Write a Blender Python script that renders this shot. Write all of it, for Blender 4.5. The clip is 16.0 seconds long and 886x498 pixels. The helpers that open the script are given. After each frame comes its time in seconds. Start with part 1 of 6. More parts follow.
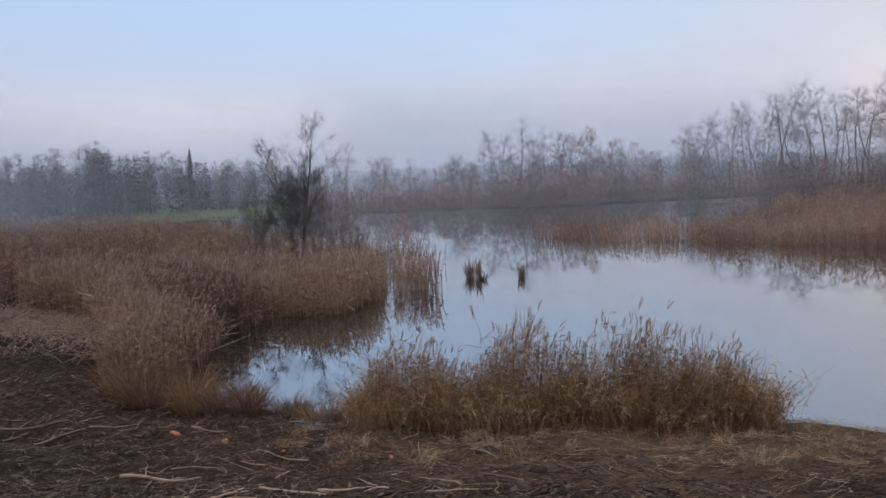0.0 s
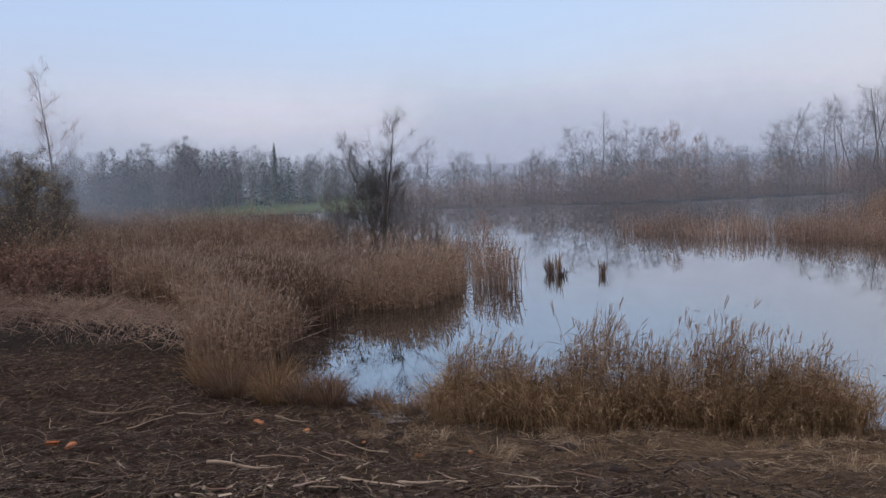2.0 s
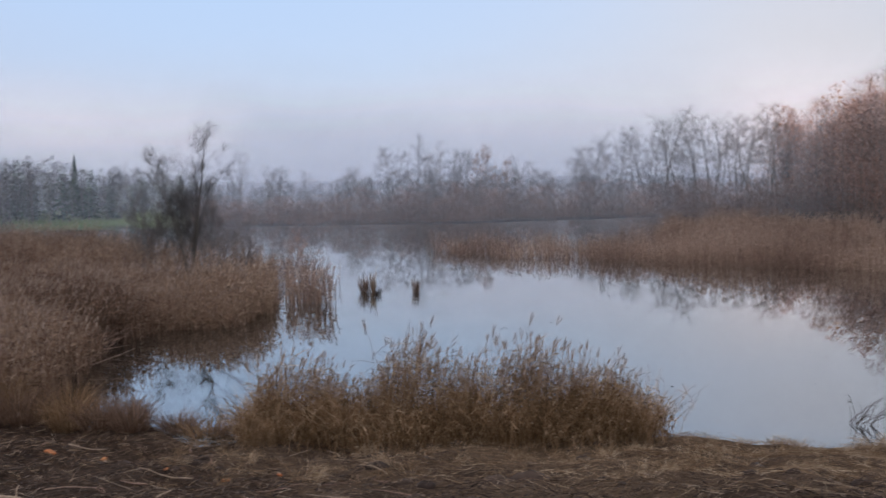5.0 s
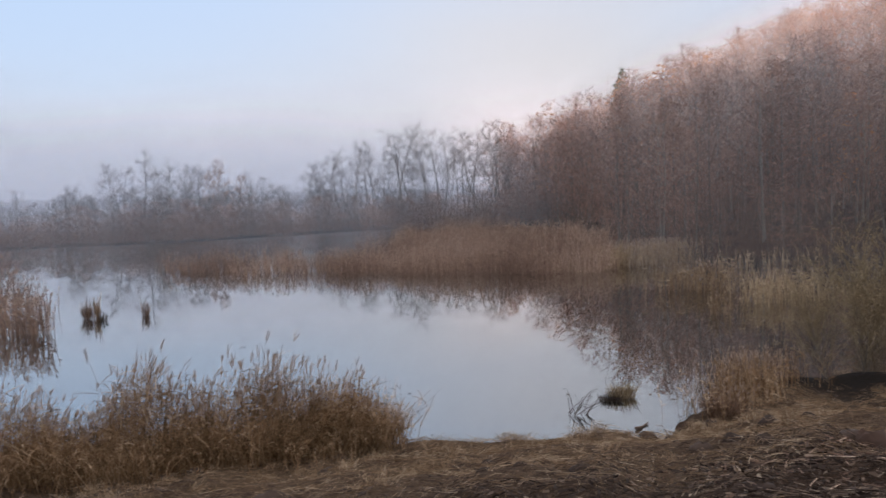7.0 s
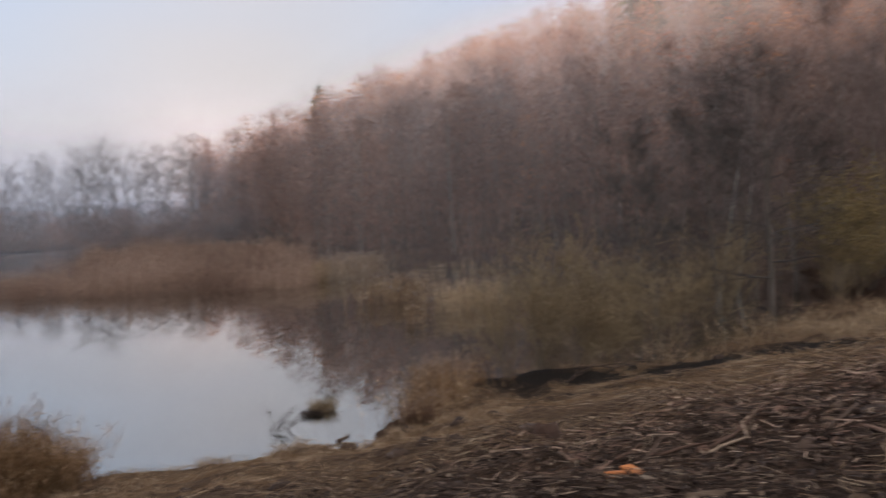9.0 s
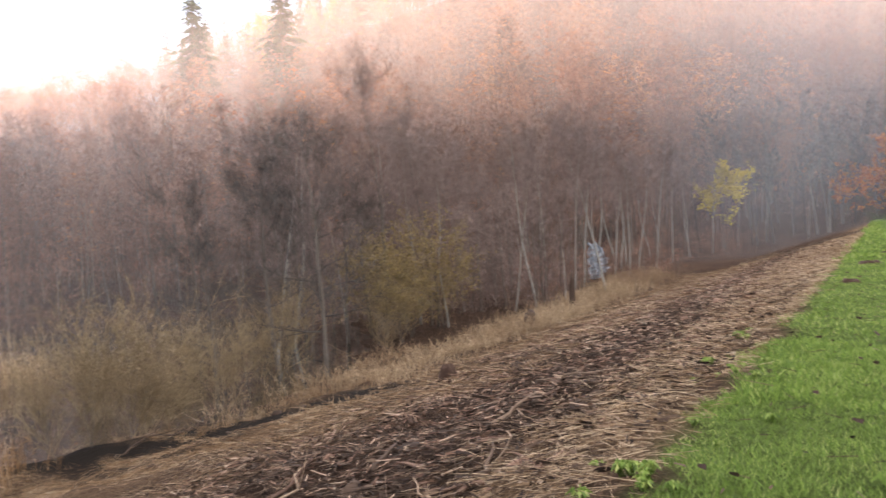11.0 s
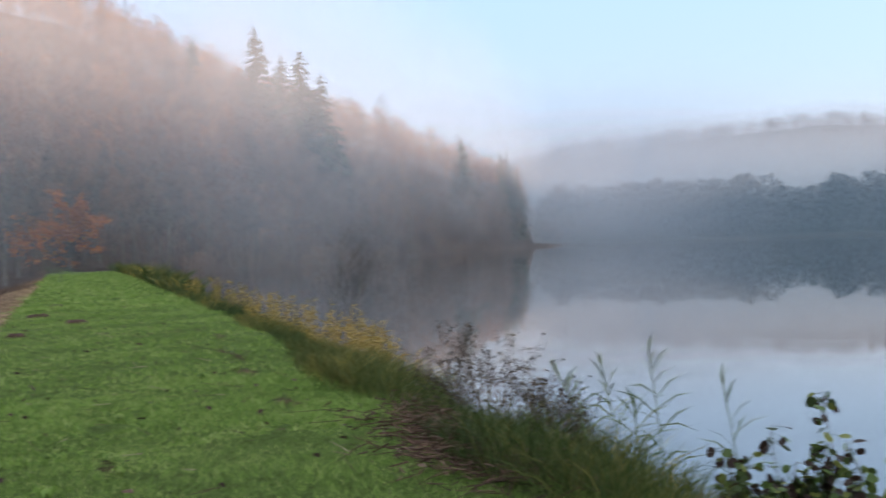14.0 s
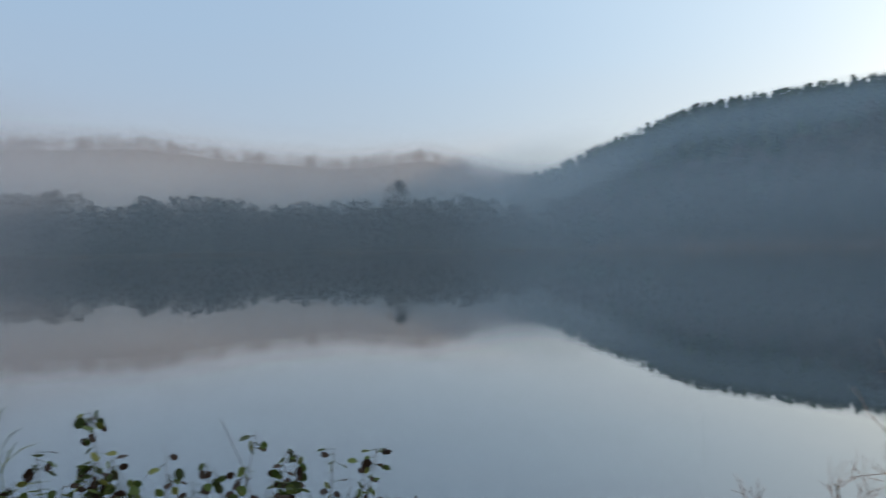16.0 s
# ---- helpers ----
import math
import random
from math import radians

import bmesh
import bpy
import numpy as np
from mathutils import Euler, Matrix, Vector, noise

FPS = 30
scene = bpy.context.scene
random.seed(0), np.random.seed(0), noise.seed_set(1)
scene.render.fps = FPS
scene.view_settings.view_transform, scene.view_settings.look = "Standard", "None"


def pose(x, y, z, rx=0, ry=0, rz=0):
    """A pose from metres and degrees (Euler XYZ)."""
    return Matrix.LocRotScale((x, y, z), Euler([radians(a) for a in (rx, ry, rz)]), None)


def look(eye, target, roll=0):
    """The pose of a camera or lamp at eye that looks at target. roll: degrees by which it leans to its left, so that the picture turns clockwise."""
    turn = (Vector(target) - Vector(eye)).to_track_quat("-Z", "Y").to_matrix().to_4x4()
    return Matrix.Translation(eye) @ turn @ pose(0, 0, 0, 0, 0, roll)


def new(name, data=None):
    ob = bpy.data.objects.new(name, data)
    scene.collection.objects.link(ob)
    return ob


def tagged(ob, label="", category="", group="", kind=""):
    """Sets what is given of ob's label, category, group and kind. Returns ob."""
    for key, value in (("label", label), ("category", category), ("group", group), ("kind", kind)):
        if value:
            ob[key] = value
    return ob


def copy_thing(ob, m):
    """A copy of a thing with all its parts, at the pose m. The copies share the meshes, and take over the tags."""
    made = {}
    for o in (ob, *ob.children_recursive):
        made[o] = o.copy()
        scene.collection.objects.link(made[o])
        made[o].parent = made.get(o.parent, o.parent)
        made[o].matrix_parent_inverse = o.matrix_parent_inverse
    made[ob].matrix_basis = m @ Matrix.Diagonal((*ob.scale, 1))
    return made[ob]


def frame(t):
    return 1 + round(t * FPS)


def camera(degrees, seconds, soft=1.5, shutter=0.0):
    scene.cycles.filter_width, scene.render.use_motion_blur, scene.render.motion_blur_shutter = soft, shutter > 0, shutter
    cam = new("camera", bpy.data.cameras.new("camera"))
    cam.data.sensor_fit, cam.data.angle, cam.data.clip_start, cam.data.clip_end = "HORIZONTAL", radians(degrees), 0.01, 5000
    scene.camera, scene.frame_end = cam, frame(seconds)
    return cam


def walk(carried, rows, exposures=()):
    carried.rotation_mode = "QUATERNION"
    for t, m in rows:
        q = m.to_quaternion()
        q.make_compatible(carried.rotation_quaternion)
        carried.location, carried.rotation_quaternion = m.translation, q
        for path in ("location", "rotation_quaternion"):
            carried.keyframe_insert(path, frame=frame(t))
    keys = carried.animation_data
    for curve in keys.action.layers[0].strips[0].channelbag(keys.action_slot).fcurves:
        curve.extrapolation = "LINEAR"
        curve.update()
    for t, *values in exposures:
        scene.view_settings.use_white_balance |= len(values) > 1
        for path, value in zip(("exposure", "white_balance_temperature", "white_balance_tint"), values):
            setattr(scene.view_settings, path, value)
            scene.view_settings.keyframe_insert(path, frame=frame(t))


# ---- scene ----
cam = camera(52.8, 16.0, 1.45, 0.4)
# The camera turns on the spot, held 0.3 m in front of whoever carries it: seconds, yaw, pitch, roll.
EYE_Z = 5.0
ARM = 0.3
ROWS = [
    (0.0, -0.00, -5.33, 2.74),
    (0.5, 2.21, -5.38, 2.84),
    (1.0, 4.09, -5.28, 2.61),
    (1.5, 4.92, -5.39, 2.71),
    (2.0, 5.11, -5.40, 2.60),
    (2.5, 5.21, -5.44, 2.60),
    (3.0, 4.80, -5.62, 2.49),
    (3.2, 4.60, -5.62, 2.38),
    (5.3, -9.26, -4.44, 1.15),
    (5.5, -11.03, -4.40, 1.19),
    (6.0, -15.40, -4.35, 1.88),
    (6.5, -19.51, -4.35, 1.78),
    (7.0, -23.37, -4.15, 2.09),
    (7.5, -26.45, -3.89, 2.14),
    (8.0, -30.11, -3.86, 2.27),
    (8.5, -33.76, -3.95, 2.79),
    (9.0, -42.40, -3.88, 2.23),
    (9.5, -53.15, -2.71, 1.43),
    (9.7, -56.06, -2.26, 1.02),
    (11.8, -79.11, -1.64, 3.74),
    (12.0, -81.85, -1.60, 3.44),
    (12.5, -90.12, -1.19, 3.18),
    (13.0, -98.76, -0.69, 1.63),
    (13.5, -109.88, -0.37, 2.04),
    (14.0, -119.58, -0.26, 2.16),
    (14.5, -129.33, -0.83, 1.48),
    (15.0, -141.19, -0.38, 1.66),
    (15.5, -152.48, -0.03, 1.01),
    (16.0, -161.93, -0.13, 0.83),
]


def held(yaw, pitch, roll):
    a = radians(yaw)
    return pose(-ARM * math.sin(a), ARM * math.cos(a), EYE_Z, 90 + pitch, roll, yaw)


# seconds, stops, kelvin, tint
EXPOSURES = [(0.0, -0.2, 6000, 10), (3.2, -0.2, 6000, 10), (5.5, -0.15, 6100, 10), (7.0, -0.1, 6250, 10), (8.5, -0.2, 6350, 11), (9.5, -0.08, 6800, 12), (11.8, 1.32, 6600, 9), (12.5, 1.12, 6300, 6),
             (13.5, 0.50, 6000, 4), (14.0, 0.26, 5950, 3), (14.5, -0.04, 6050, 3), (15.0, -0.12, 6050, 2), (15.5, -0.27, 6100, 1), (16.0, -0.5, 6150, 1)]
walk(cam, [(t, held(a, b, c)) for t, a, b, c in ROWS], EXPOSURES)

# ---- sky and sun ----
SUN_AZ = -209.0      # same sense as the yaw: degrees to the left of +y
SUN_EL = 8.0


def bearing(az, dist, z=0.0):
    a = radians(az)
    return Vector((-dist * math.sin(a), dist * math.cos(a), z))


scene.cycles.transparent_max_bounces = 32
world = bpy.data.worlds.new("sky")
scene.world = world
world.use_nodes = True
wt = world.node_tree
wt.nodes.clear()
w_out = wt.nodes.new("ShaderNodeOutputWorld")
w_bg = wt.nodes.new("ShaderNodeBackground")
w_sky = wt.nodes.new("ShaderNodeTexSky")
w_sky.sky_type = "NISHITA"
w_sky.sun_disc = False
w_sky.sun_elevation = radians(SUN_EL)
w_sky.sun_rotation = radians(-SUN_AZ)
w_sky.air_density = 1.0
w_sky.dust_density = 1.5
w_sky.ozone_density = 1.5
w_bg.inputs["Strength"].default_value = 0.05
wt.links.new(w_sky.outputs[0], w_bg.inputs["Color"])
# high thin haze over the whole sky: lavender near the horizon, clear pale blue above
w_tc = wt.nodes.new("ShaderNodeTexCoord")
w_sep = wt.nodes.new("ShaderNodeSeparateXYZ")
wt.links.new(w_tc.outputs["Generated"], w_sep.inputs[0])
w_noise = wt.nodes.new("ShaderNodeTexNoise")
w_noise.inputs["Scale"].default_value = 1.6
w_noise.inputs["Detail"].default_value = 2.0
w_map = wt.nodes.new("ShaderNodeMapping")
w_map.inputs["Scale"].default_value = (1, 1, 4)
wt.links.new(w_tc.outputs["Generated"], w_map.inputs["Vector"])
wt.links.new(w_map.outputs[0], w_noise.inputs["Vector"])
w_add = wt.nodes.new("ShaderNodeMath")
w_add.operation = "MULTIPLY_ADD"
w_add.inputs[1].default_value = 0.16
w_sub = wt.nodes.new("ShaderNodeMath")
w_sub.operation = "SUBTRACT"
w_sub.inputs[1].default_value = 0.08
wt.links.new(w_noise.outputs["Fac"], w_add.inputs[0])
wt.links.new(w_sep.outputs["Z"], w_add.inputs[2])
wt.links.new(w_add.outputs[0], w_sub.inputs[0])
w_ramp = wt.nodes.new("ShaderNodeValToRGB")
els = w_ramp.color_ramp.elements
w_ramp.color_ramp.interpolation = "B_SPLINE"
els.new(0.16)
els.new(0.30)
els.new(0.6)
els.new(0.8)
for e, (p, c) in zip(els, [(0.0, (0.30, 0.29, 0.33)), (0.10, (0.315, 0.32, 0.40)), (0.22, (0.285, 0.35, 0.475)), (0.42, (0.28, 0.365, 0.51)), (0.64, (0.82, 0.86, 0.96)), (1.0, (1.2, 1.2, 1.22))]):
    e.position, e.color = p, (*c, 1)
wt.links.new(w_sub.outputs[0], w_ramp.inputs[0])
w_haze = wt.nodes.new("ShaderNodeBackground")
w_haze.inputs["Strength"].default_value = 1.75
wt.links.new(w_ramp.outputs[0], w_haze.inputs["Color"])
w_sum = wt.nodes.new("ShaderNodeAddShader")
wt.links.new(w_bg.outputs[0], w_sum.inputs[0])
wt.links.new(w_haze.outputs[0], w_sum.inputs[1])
# the haze glows round the low sun
w_dot = wt.nodes.new("ShaderNodeVectorMath")
w_dot.operation = "DOT_PRODUCT"
w_dot.inputs[1].default_value = bearing(SUN_AZ, math.cos(radians(SUN_EL)), math.sin(radians(SUN_EL)))
wt.links.new(w_tc.outputs["Generated"], w_dot.inputs[0])
w_pos = wt.nodes.new("ShaderNodeMath")
w_pos.operation = "MAXIMUM"
w_pos.inputs[1].default_value = 0.0
wt.links.new(w_dot.outputs["Value"], w_pos.inputs[0])
w_pow = wt.nodes.new("ShaderNodeMath")
w_pow.operation = "POWER"
w_pow.inputs[1].default_value = 6.0
wt.links.new(w_pos.outputs[0], w_pow.inputs[0])
w_mul = wt.nodes.new("ShaderNodeMath")
w_mul.operation = "MULTIPLY"
w_mul.inputs[1].default_value = 0.58
wt.links.new(w_pow.outputs[0], w_mul.inputs[0])
w_glow = wt.nodes.new("ShaderNodeBackground")
w_glow.inputs["Color"].default_value = (1.0, 0.95, 0.84, 1)
wt.links.new(w_mul.outputs[0], w_glow.inputs["Strength"])
w_all = wt.nodes.new("ShaderNodeAddShader")
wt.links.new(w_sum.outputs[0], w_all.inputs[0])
wt.links.new(w_glow.outputs[0], w_all.inputs[1])
# opposite the sun the thin haze shows cream
w_anti = wt.nodes.new("ShaderNodeVectorMath")
w_anti.operation = "DOT_PRODUCT"
w_anti.inputs[1].default_value = bearing(SUN_AZ + 178, math.cos(radians(SUN_EL)), math.sin(radians(SUN_EL)))
wt.links.new(w_tc.outputs["Generated"], w_anti.inputs[0])
w_apos = wt.nodes.new("ShaderNodeMath")
w_apos.operation = "MAXIMUM"
w_apos.inputs[1].default_value = 0.0
wt.links.new(w_anti.outputs["Value"], w_apos.inputs[0])
w_apow = wt.nodes.new("ShaderNodeMath")
w_apow.operation = "POWER"
w_apow.inputs[1].default_value = 26.0
wt.links.new(w_apos.outputs[0], w_apow.inputs[0])
w_afac = wt.nodes.new("ShaderNodeMath")
w_afac.operation = "MULTIPLY"
wt.links.new(w_apow.outputs[0], w_afac.inputs[0])
w_apatch = wt.nodes.new("ShaderNodeMapRange")
w_apatch.inputs["From Min"].default_value, w_apatch.inputs["From Max"].default_value = 0.3, 0.7
w_apatch.inputs["To Min"].default_value, w_apatch.inputs["To Max"].default_value = 0.25, 0.68
wt.links.new(w_noise.outputs["Fac"], w_apatch.inputs["Value"])
wt.links.new(w_apatch.outputs[0], w_afac.inputs[1])
w_cream = wt.nodes.new("ShaderNodeBackground")
w_cream.inputs["Color"].default_value = (0.88, 0.78, 0.72, 1)
w_mix = wt.nodes.new("ShaderNodeMixShader")
wt.links.new(w_afac.outputs[0], w_mix.inputs[0])
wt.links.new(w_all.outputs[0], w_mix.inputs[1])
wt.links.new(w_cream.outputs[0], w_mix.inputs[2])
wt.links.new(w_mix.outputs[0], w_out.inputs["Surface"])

sun_data = bpy.data.lights.new("sun", "SUN")
sun_data.energy = 6.2
sun_data.angle = radians(1.0)
sun_data.color = (1.0, 0.63, 0.43)
sun = new("sun", sun_data)
sun.matrix_world = look(bearing(SUN_AZ, 100, 100 * math.tan(radians(SUN_EL))), (0, 0, 0))

# ---- materials ----


def mat_new(name):
    m = bpy.data.materials.new(name)
    m.use_nodes = True
    nt = m.node_tree
    return m, nt, nt.nodes["Principled BSDF"]


def nd(nt, kind, **values):
    n = nt.nodes.new(kind)
    for k, v in values.items():
        n.inputs[k.replace("_", " ")].default_value = v
    return n


def ramp(nt, src, stops):
    r = nt.nodes.new("ShaderNodeValToRGB")
    els = r.color_ramp.elements
    while len(els) < len(stops):
        els.new(0.5)
    for e, (p, c) in zip(els, stops):
        e.position, e.color = p, (*c, 1)
    nt.links.new(src, r.inputs[0])
    return r.outputs[0]


def noise_out(nt, scale, detail=4.0, rough=0.6):
    tc = nt.nodes.new("ShaderNodeTexCoord")
    n = nd(nt, "ShaderNodeTexNoise", Scale=scale, Detail=detail, Roughness=rough)
    nt.links.new(tc.outputs["Object"], n.inputs["Vector"])
    return n.outputs["Fac"]


def mixed(nt, fac, a, b, how="MIX"):
    m = nt.nodes.new("ShaderNodeMix")
    m.data_type, m.blend_type = "RGBA", how
    for s, v in ((m.inputs[0], fac), (m.inputs[6], a), (m.inputs[7], b)):
        if isinstance(v, (int, float)):
            s.default_value = v
        elif isinstance(v, tuple):
            s.default_value = (*v, 1)
        else:
            nt.links.new(v, s)
    return m.outputs[2]


def attr(nt, name):
    a = nt.nodes.new("ShaderNodeAttribute")
    a.attribute_name = name
    return a.outputs["Fac"]


def plant_mat(name, stops, rough=0.75, glow_through=0.0, scale=3.0):
    """Colour from the per-plant tint, broken up by a noise."""
    m, nt, b = mat_new(name)
    tint = attr(nt, "tint")
    base = ramp(nt, tint, stops)
    n = noise_out(nt, scale, 3.0)
    shade = ramp(nt, n, [(0.3, (0.7, 0.7, 0.7)), (0.7, (1.2, 1.2, 1.2))])
    nt.links.new(mixed(nt, 0.6, base, shade, "MULTIPLY"), b.inputs["Base Color"])
    b.inputs["Roughness"].default_value = rough
    b.inputs["Specular IOR Level"].default_value = 0.15
    if glow_through:
        out = nt.nodes["Material Output"]
        tr = nt.nodes.new("ShaderNodeBsdfTranslucent")
        nt.links.new(base, tr.inputs["Color"])
        mx = nt.nodes.new("ShaderNodeMixShader")
        mx.inputs[0].default_value = glow_through
        nt.links.new(b.outputs[0], mx.inputs[1])
        nt.links.new(tr.outputs[0], mx.inputs[2])
        nt.links.new(mx.outputs[0], out.inputs["Surface"])
    return m


M_BARK = plant_mat("grey_bark", [(0, (0.075, 0.058, 0.046)), (0.5, (0.13, 0.105, 0.085)), (1, (0.21, 0.18, 0.15))], 0.9, scale=8)
M_PALE_BARK = plant_mat("pale_bark", [(0, (0.2, 0.18, 0.15)), (1, (0.36, 0.33, 0.29))], 0.9, scale=6)
M_TWIG = plant_mat("bare_twigs", [(0, (0.18, 0.10, 0.07)), (0.5, (0.285, 0.165, 0.118)), (1, (0.39, 0.25, 0.18))], 0.9, scale=1)
M_RUSSET = plant_mat("russet_beech_leaves", [(0, (0.24, 0.09, 0.05)), (0.5, (0.38, 0.155, 0.07)), (1, (0.52, 0.27, 0.11))], 0.8, 0.3, 1)
M_YELLOW = plant_mat("yellow_autumn_leaves", [(0, (0.32, 0.23, 0.03)), (0.5, (0.50, 0.37, 0.05)), (1, (0.66, 0.5, 0.08))], 0.7, 0.3, 1)
M_OLIVE = plant_mat("olive_willow_leaves", [(0, (0.155, 0.108, 0.064)), (0.5, (0.25, 0.175, 0.10)), (1, (0.37, 0.265, 0.15))], 0.8, 0.25, 1)
M_NEEDLE = plant_mat("conifer_needles", [(0, (0.018, 0.035, 0.02)), (0.5, (0.035, 0.06, 0.03)), (1, (0.07, 0.09, 0.04))], 0.7, 0.1, 1)
M_REED = plant_mat("dry_reed", [(0, (0.085, 0.048, 0.031)), (0.5, (0.20, 0.116, 0.074)), (1, (0.39, 0.26, 0.175))], 0.7, 0.25, 2)
M_SHORE = plant_mat("pale_shore_reed", [(0, (0.085, 0.046, 0.018)), (0.5, (0.29, 0.168, 0.088)), (1, (0.56, 0.39, 0.245))], 0.7, 0.3, 2)
M_ISLE = plant_mat("pinkish_dry_reed", [(0, (0.12, 0.072, 0.053)), (0.5, (0.26, 0.160, 0.115)), (1, (0.45, 0.31, 0.23))], 0.75, 0.25, 2)
M_PLUME = plant_mat("reed_plume", [(0, (0.17, 0.108, 0.080)), (1, (0.40, 0.285, 0.215))], 0.9, 0.3, 4)
M_STRAW = plant_mat("dry_straw", [(0, (0.10, 0.055, 0.026)), (0.5, (0.25, 0.155, 0.088)), (1, (0.52, 0.38, 0.255))], 0.7, 0.15, 4)
M_STICK = plant_mat("dead_sticks", [(0, (0.028, 0.017, 0.013)), (0.6, (0.095, 0.060, 0.042)), (0.9, (0.18, 0.12, 0.082)), (1, (0.36, 0.265, 0.19))], 0.85, scale=9)
M_GRASS = plant_mat("short_grass", [(0, (0.07, 0.108, 0.021)), (0.5, (0.20, 0.285, 0.057)), (1, (0.44, 0.45, 0.165))], 0.6, 0.35, 2)
M_TALLGRASS = plant_mat("tall_bank_grass", [(0, (0.016, 0.028, 0.009)), (0.45, (0.050, 0.070, 0.017)), (0.8, (0.15, 0.125, 0.034)), (1, (0.42, 0.31, 0.075))], 0.65, 0.35, 2)
M_ORANGE = plant_mat("orange_beech_leaves", [(0, (0.27, 0.065, 0.02)), (0.5, (0.40, 0.12, 0.032)), (1, (0.55, 0.22, 0.055))], 0.8, 0.3, 1)
M_LITTER = plant_mat("brown_litter", [(0, (0.10, 0.055, 0.04)), (0.6, (0.21, 0.12, 0.083)), (1, (0.42, 0.29, 0.21))], 0.85, scale=9)
M_GOLDENROD = plant_mat("withered_goldenrod", [(0, (0.075, 0.085, 0.022)), (0.5, (0.21, 0.155, 0.038)), (1, (0.40, 0.25, 0.07))], 0.7, 0.35, 2)
M_DUSK = plant_mat("dark_twigs", [(0, (0.05, 0.04, 0.036)), (0.5, (0.075, 0.062, 0.055)), (1, (0.11, 0.09, 0.078))], 0.9, scale=1)
M_PLUM = plant_mat("brown_grey_twigs", [(0, (0.11, 0.060, 0.044)), (0.5, (0.205, 0.112, 0.080)), (1, (0.32, 0.18, 0.127))], 0.9, scale=0.25)
M_MISTY = plant_mat("grey_twigs", [(0, (0.085, 0.068, 0.060)), (0.5, (0.125, 0.10, 0.088)), (1, (0.17, 0.135, 0.115))], 0.9, scale=0.4)
M_MAUVE = plant_mat("mauve_grey_twigs", [(0, (0.115, 0.079, 0.068)), (0.5, (0.178, 0.125, 0.107)), (1, (0.26, 0.185, 0.158))], 0.9, scale=0.5)
M_GOLD = plant_mat("yellow_olive_leaves", [(0, (0.15, 0.108, 0.05)), (0.5, (0.25, 0.178, 0.074)), (1, (0.38, 0.27, 0.11))], 0.8, 0.3, 1)
M_SEDGE = plant_mat("bleached_sedge", [(0, (0.15, 0.088, 0.05)), (0.5, (0.28, 0.185, 0.11)), (1, (0.47, 0.34, 0.215))], 0.75, 0.2, 2)
M_LOG = plant_mat("rotten_log", [(0, (0.045, 0.025, 0.018)), (0.6, (0.10, 0.056, 0.038)), (1, (0.20, 0.12, 0.085))], 0.9, scale=14)
M_BRAMBLE = plant_mat("withered_bramble", [(0, (0.022, 0.015, 0.012)), (0.6, (0.055, 0.036, 0.026)), (1, (0.11, 0.08, 0.04))], 0.8, scale=6)
M_LEAF = plant_mat("dark_green_leaves", [(0, (0.030, 0.017, 0.012)), (0.3, (0.032, 0.042, 0.014)), (0.7, (0.068, 0.10, 0.023)), (1, (0.17, 0.165, 0.04))], 0.5, 0.3, 6)
M_REEDLEAF = plant_mat("green_reed_leaves", [(0, (0.04, 0.065, 0.018)), (1, (0.12, 0.125, 0.035))], 0.55, 0.35, 4)


def ground_mat():
    m, nt, b = mat_new("ground")
    n1, n2, n3 = noise_out(nt, 0.35, 5), noise_out(nt, 5.0, 8, 0.75), noise_out(nt, 34.0, 6, 0.8)
    soil = ramp(nt, n2, [(0.3, (0.014, 0.008, 0.006)), (0.5, (0.050, 0.029, 0.019)), (0.62, (0.105, 0.060, 0.040)), (0.75, (0.17, 0.105, 0.07))])
    fine = ramp(nt, n3, [(0.36, (0.2, 0.19, 0.18)), (0.5, (0.8, 0.78, 0.76)), (0.66, (1.9, 1.8, 1.7))])
    soil = mixed(nt, 0.8, soil, fine, "MULTIPLY")
    straw = mixed(nt, 0.7, ramp(nt, n2, [(0.3, (0.085, 0.050, 0.031)), (0.7, (0.26, 0.17, 0.105))]), fine, "MULTIPLY")
    turf = mixed(nt, 0.5, ramp(nt, n2, [(0.3, (0.06, 0.075, 0.02)), (0.55, (0.105, 0.15, 0.035)), (0.8, (0.18, 0.195, 0.07))]), fine, "MULTIPLY")
    litter = mixed(nt, 0.6, ramp(nt, n1, [(0.3, (0.04, 0.024, 0.018)), (0.7, (0.085, 0.05, 0.034))]), fine, "MULTIPLY")
    col = mixed(nt, attr(nt, "litter"), soil, litter)
    col = mixed(nt, attr(nt, "conifers"), col, mixed(nt, 0.6, (0.035, 0.045, 0.04), fine, "MULTIPLY"))
    col = mixed(nt, attr(nt, "mud"), col, mixed(nt, 0.5, (0.022, 0.016, 0.013), fine, "MULTIPLY"))
    col = mixed(nt, attr(nt, "straw"), col, straw)
    col = mixed(nt, attr(nt, "grass"), col, turf)
    nt.links.new(col, b.inputs["Base Color"])
    b.inputs["Roughness"].default_value = 0.95
    b.inputs["Specular IOR Level"].default_value = 0.06
    bump = nd(nt, "ShaderNodeBump", Strength=1.0, Distance=0.10)
    nt.links.new(n3, bump.inputs["Height"])
    nt.links.new(bump.outputs[0], b.inputs["Normal"])
    return m


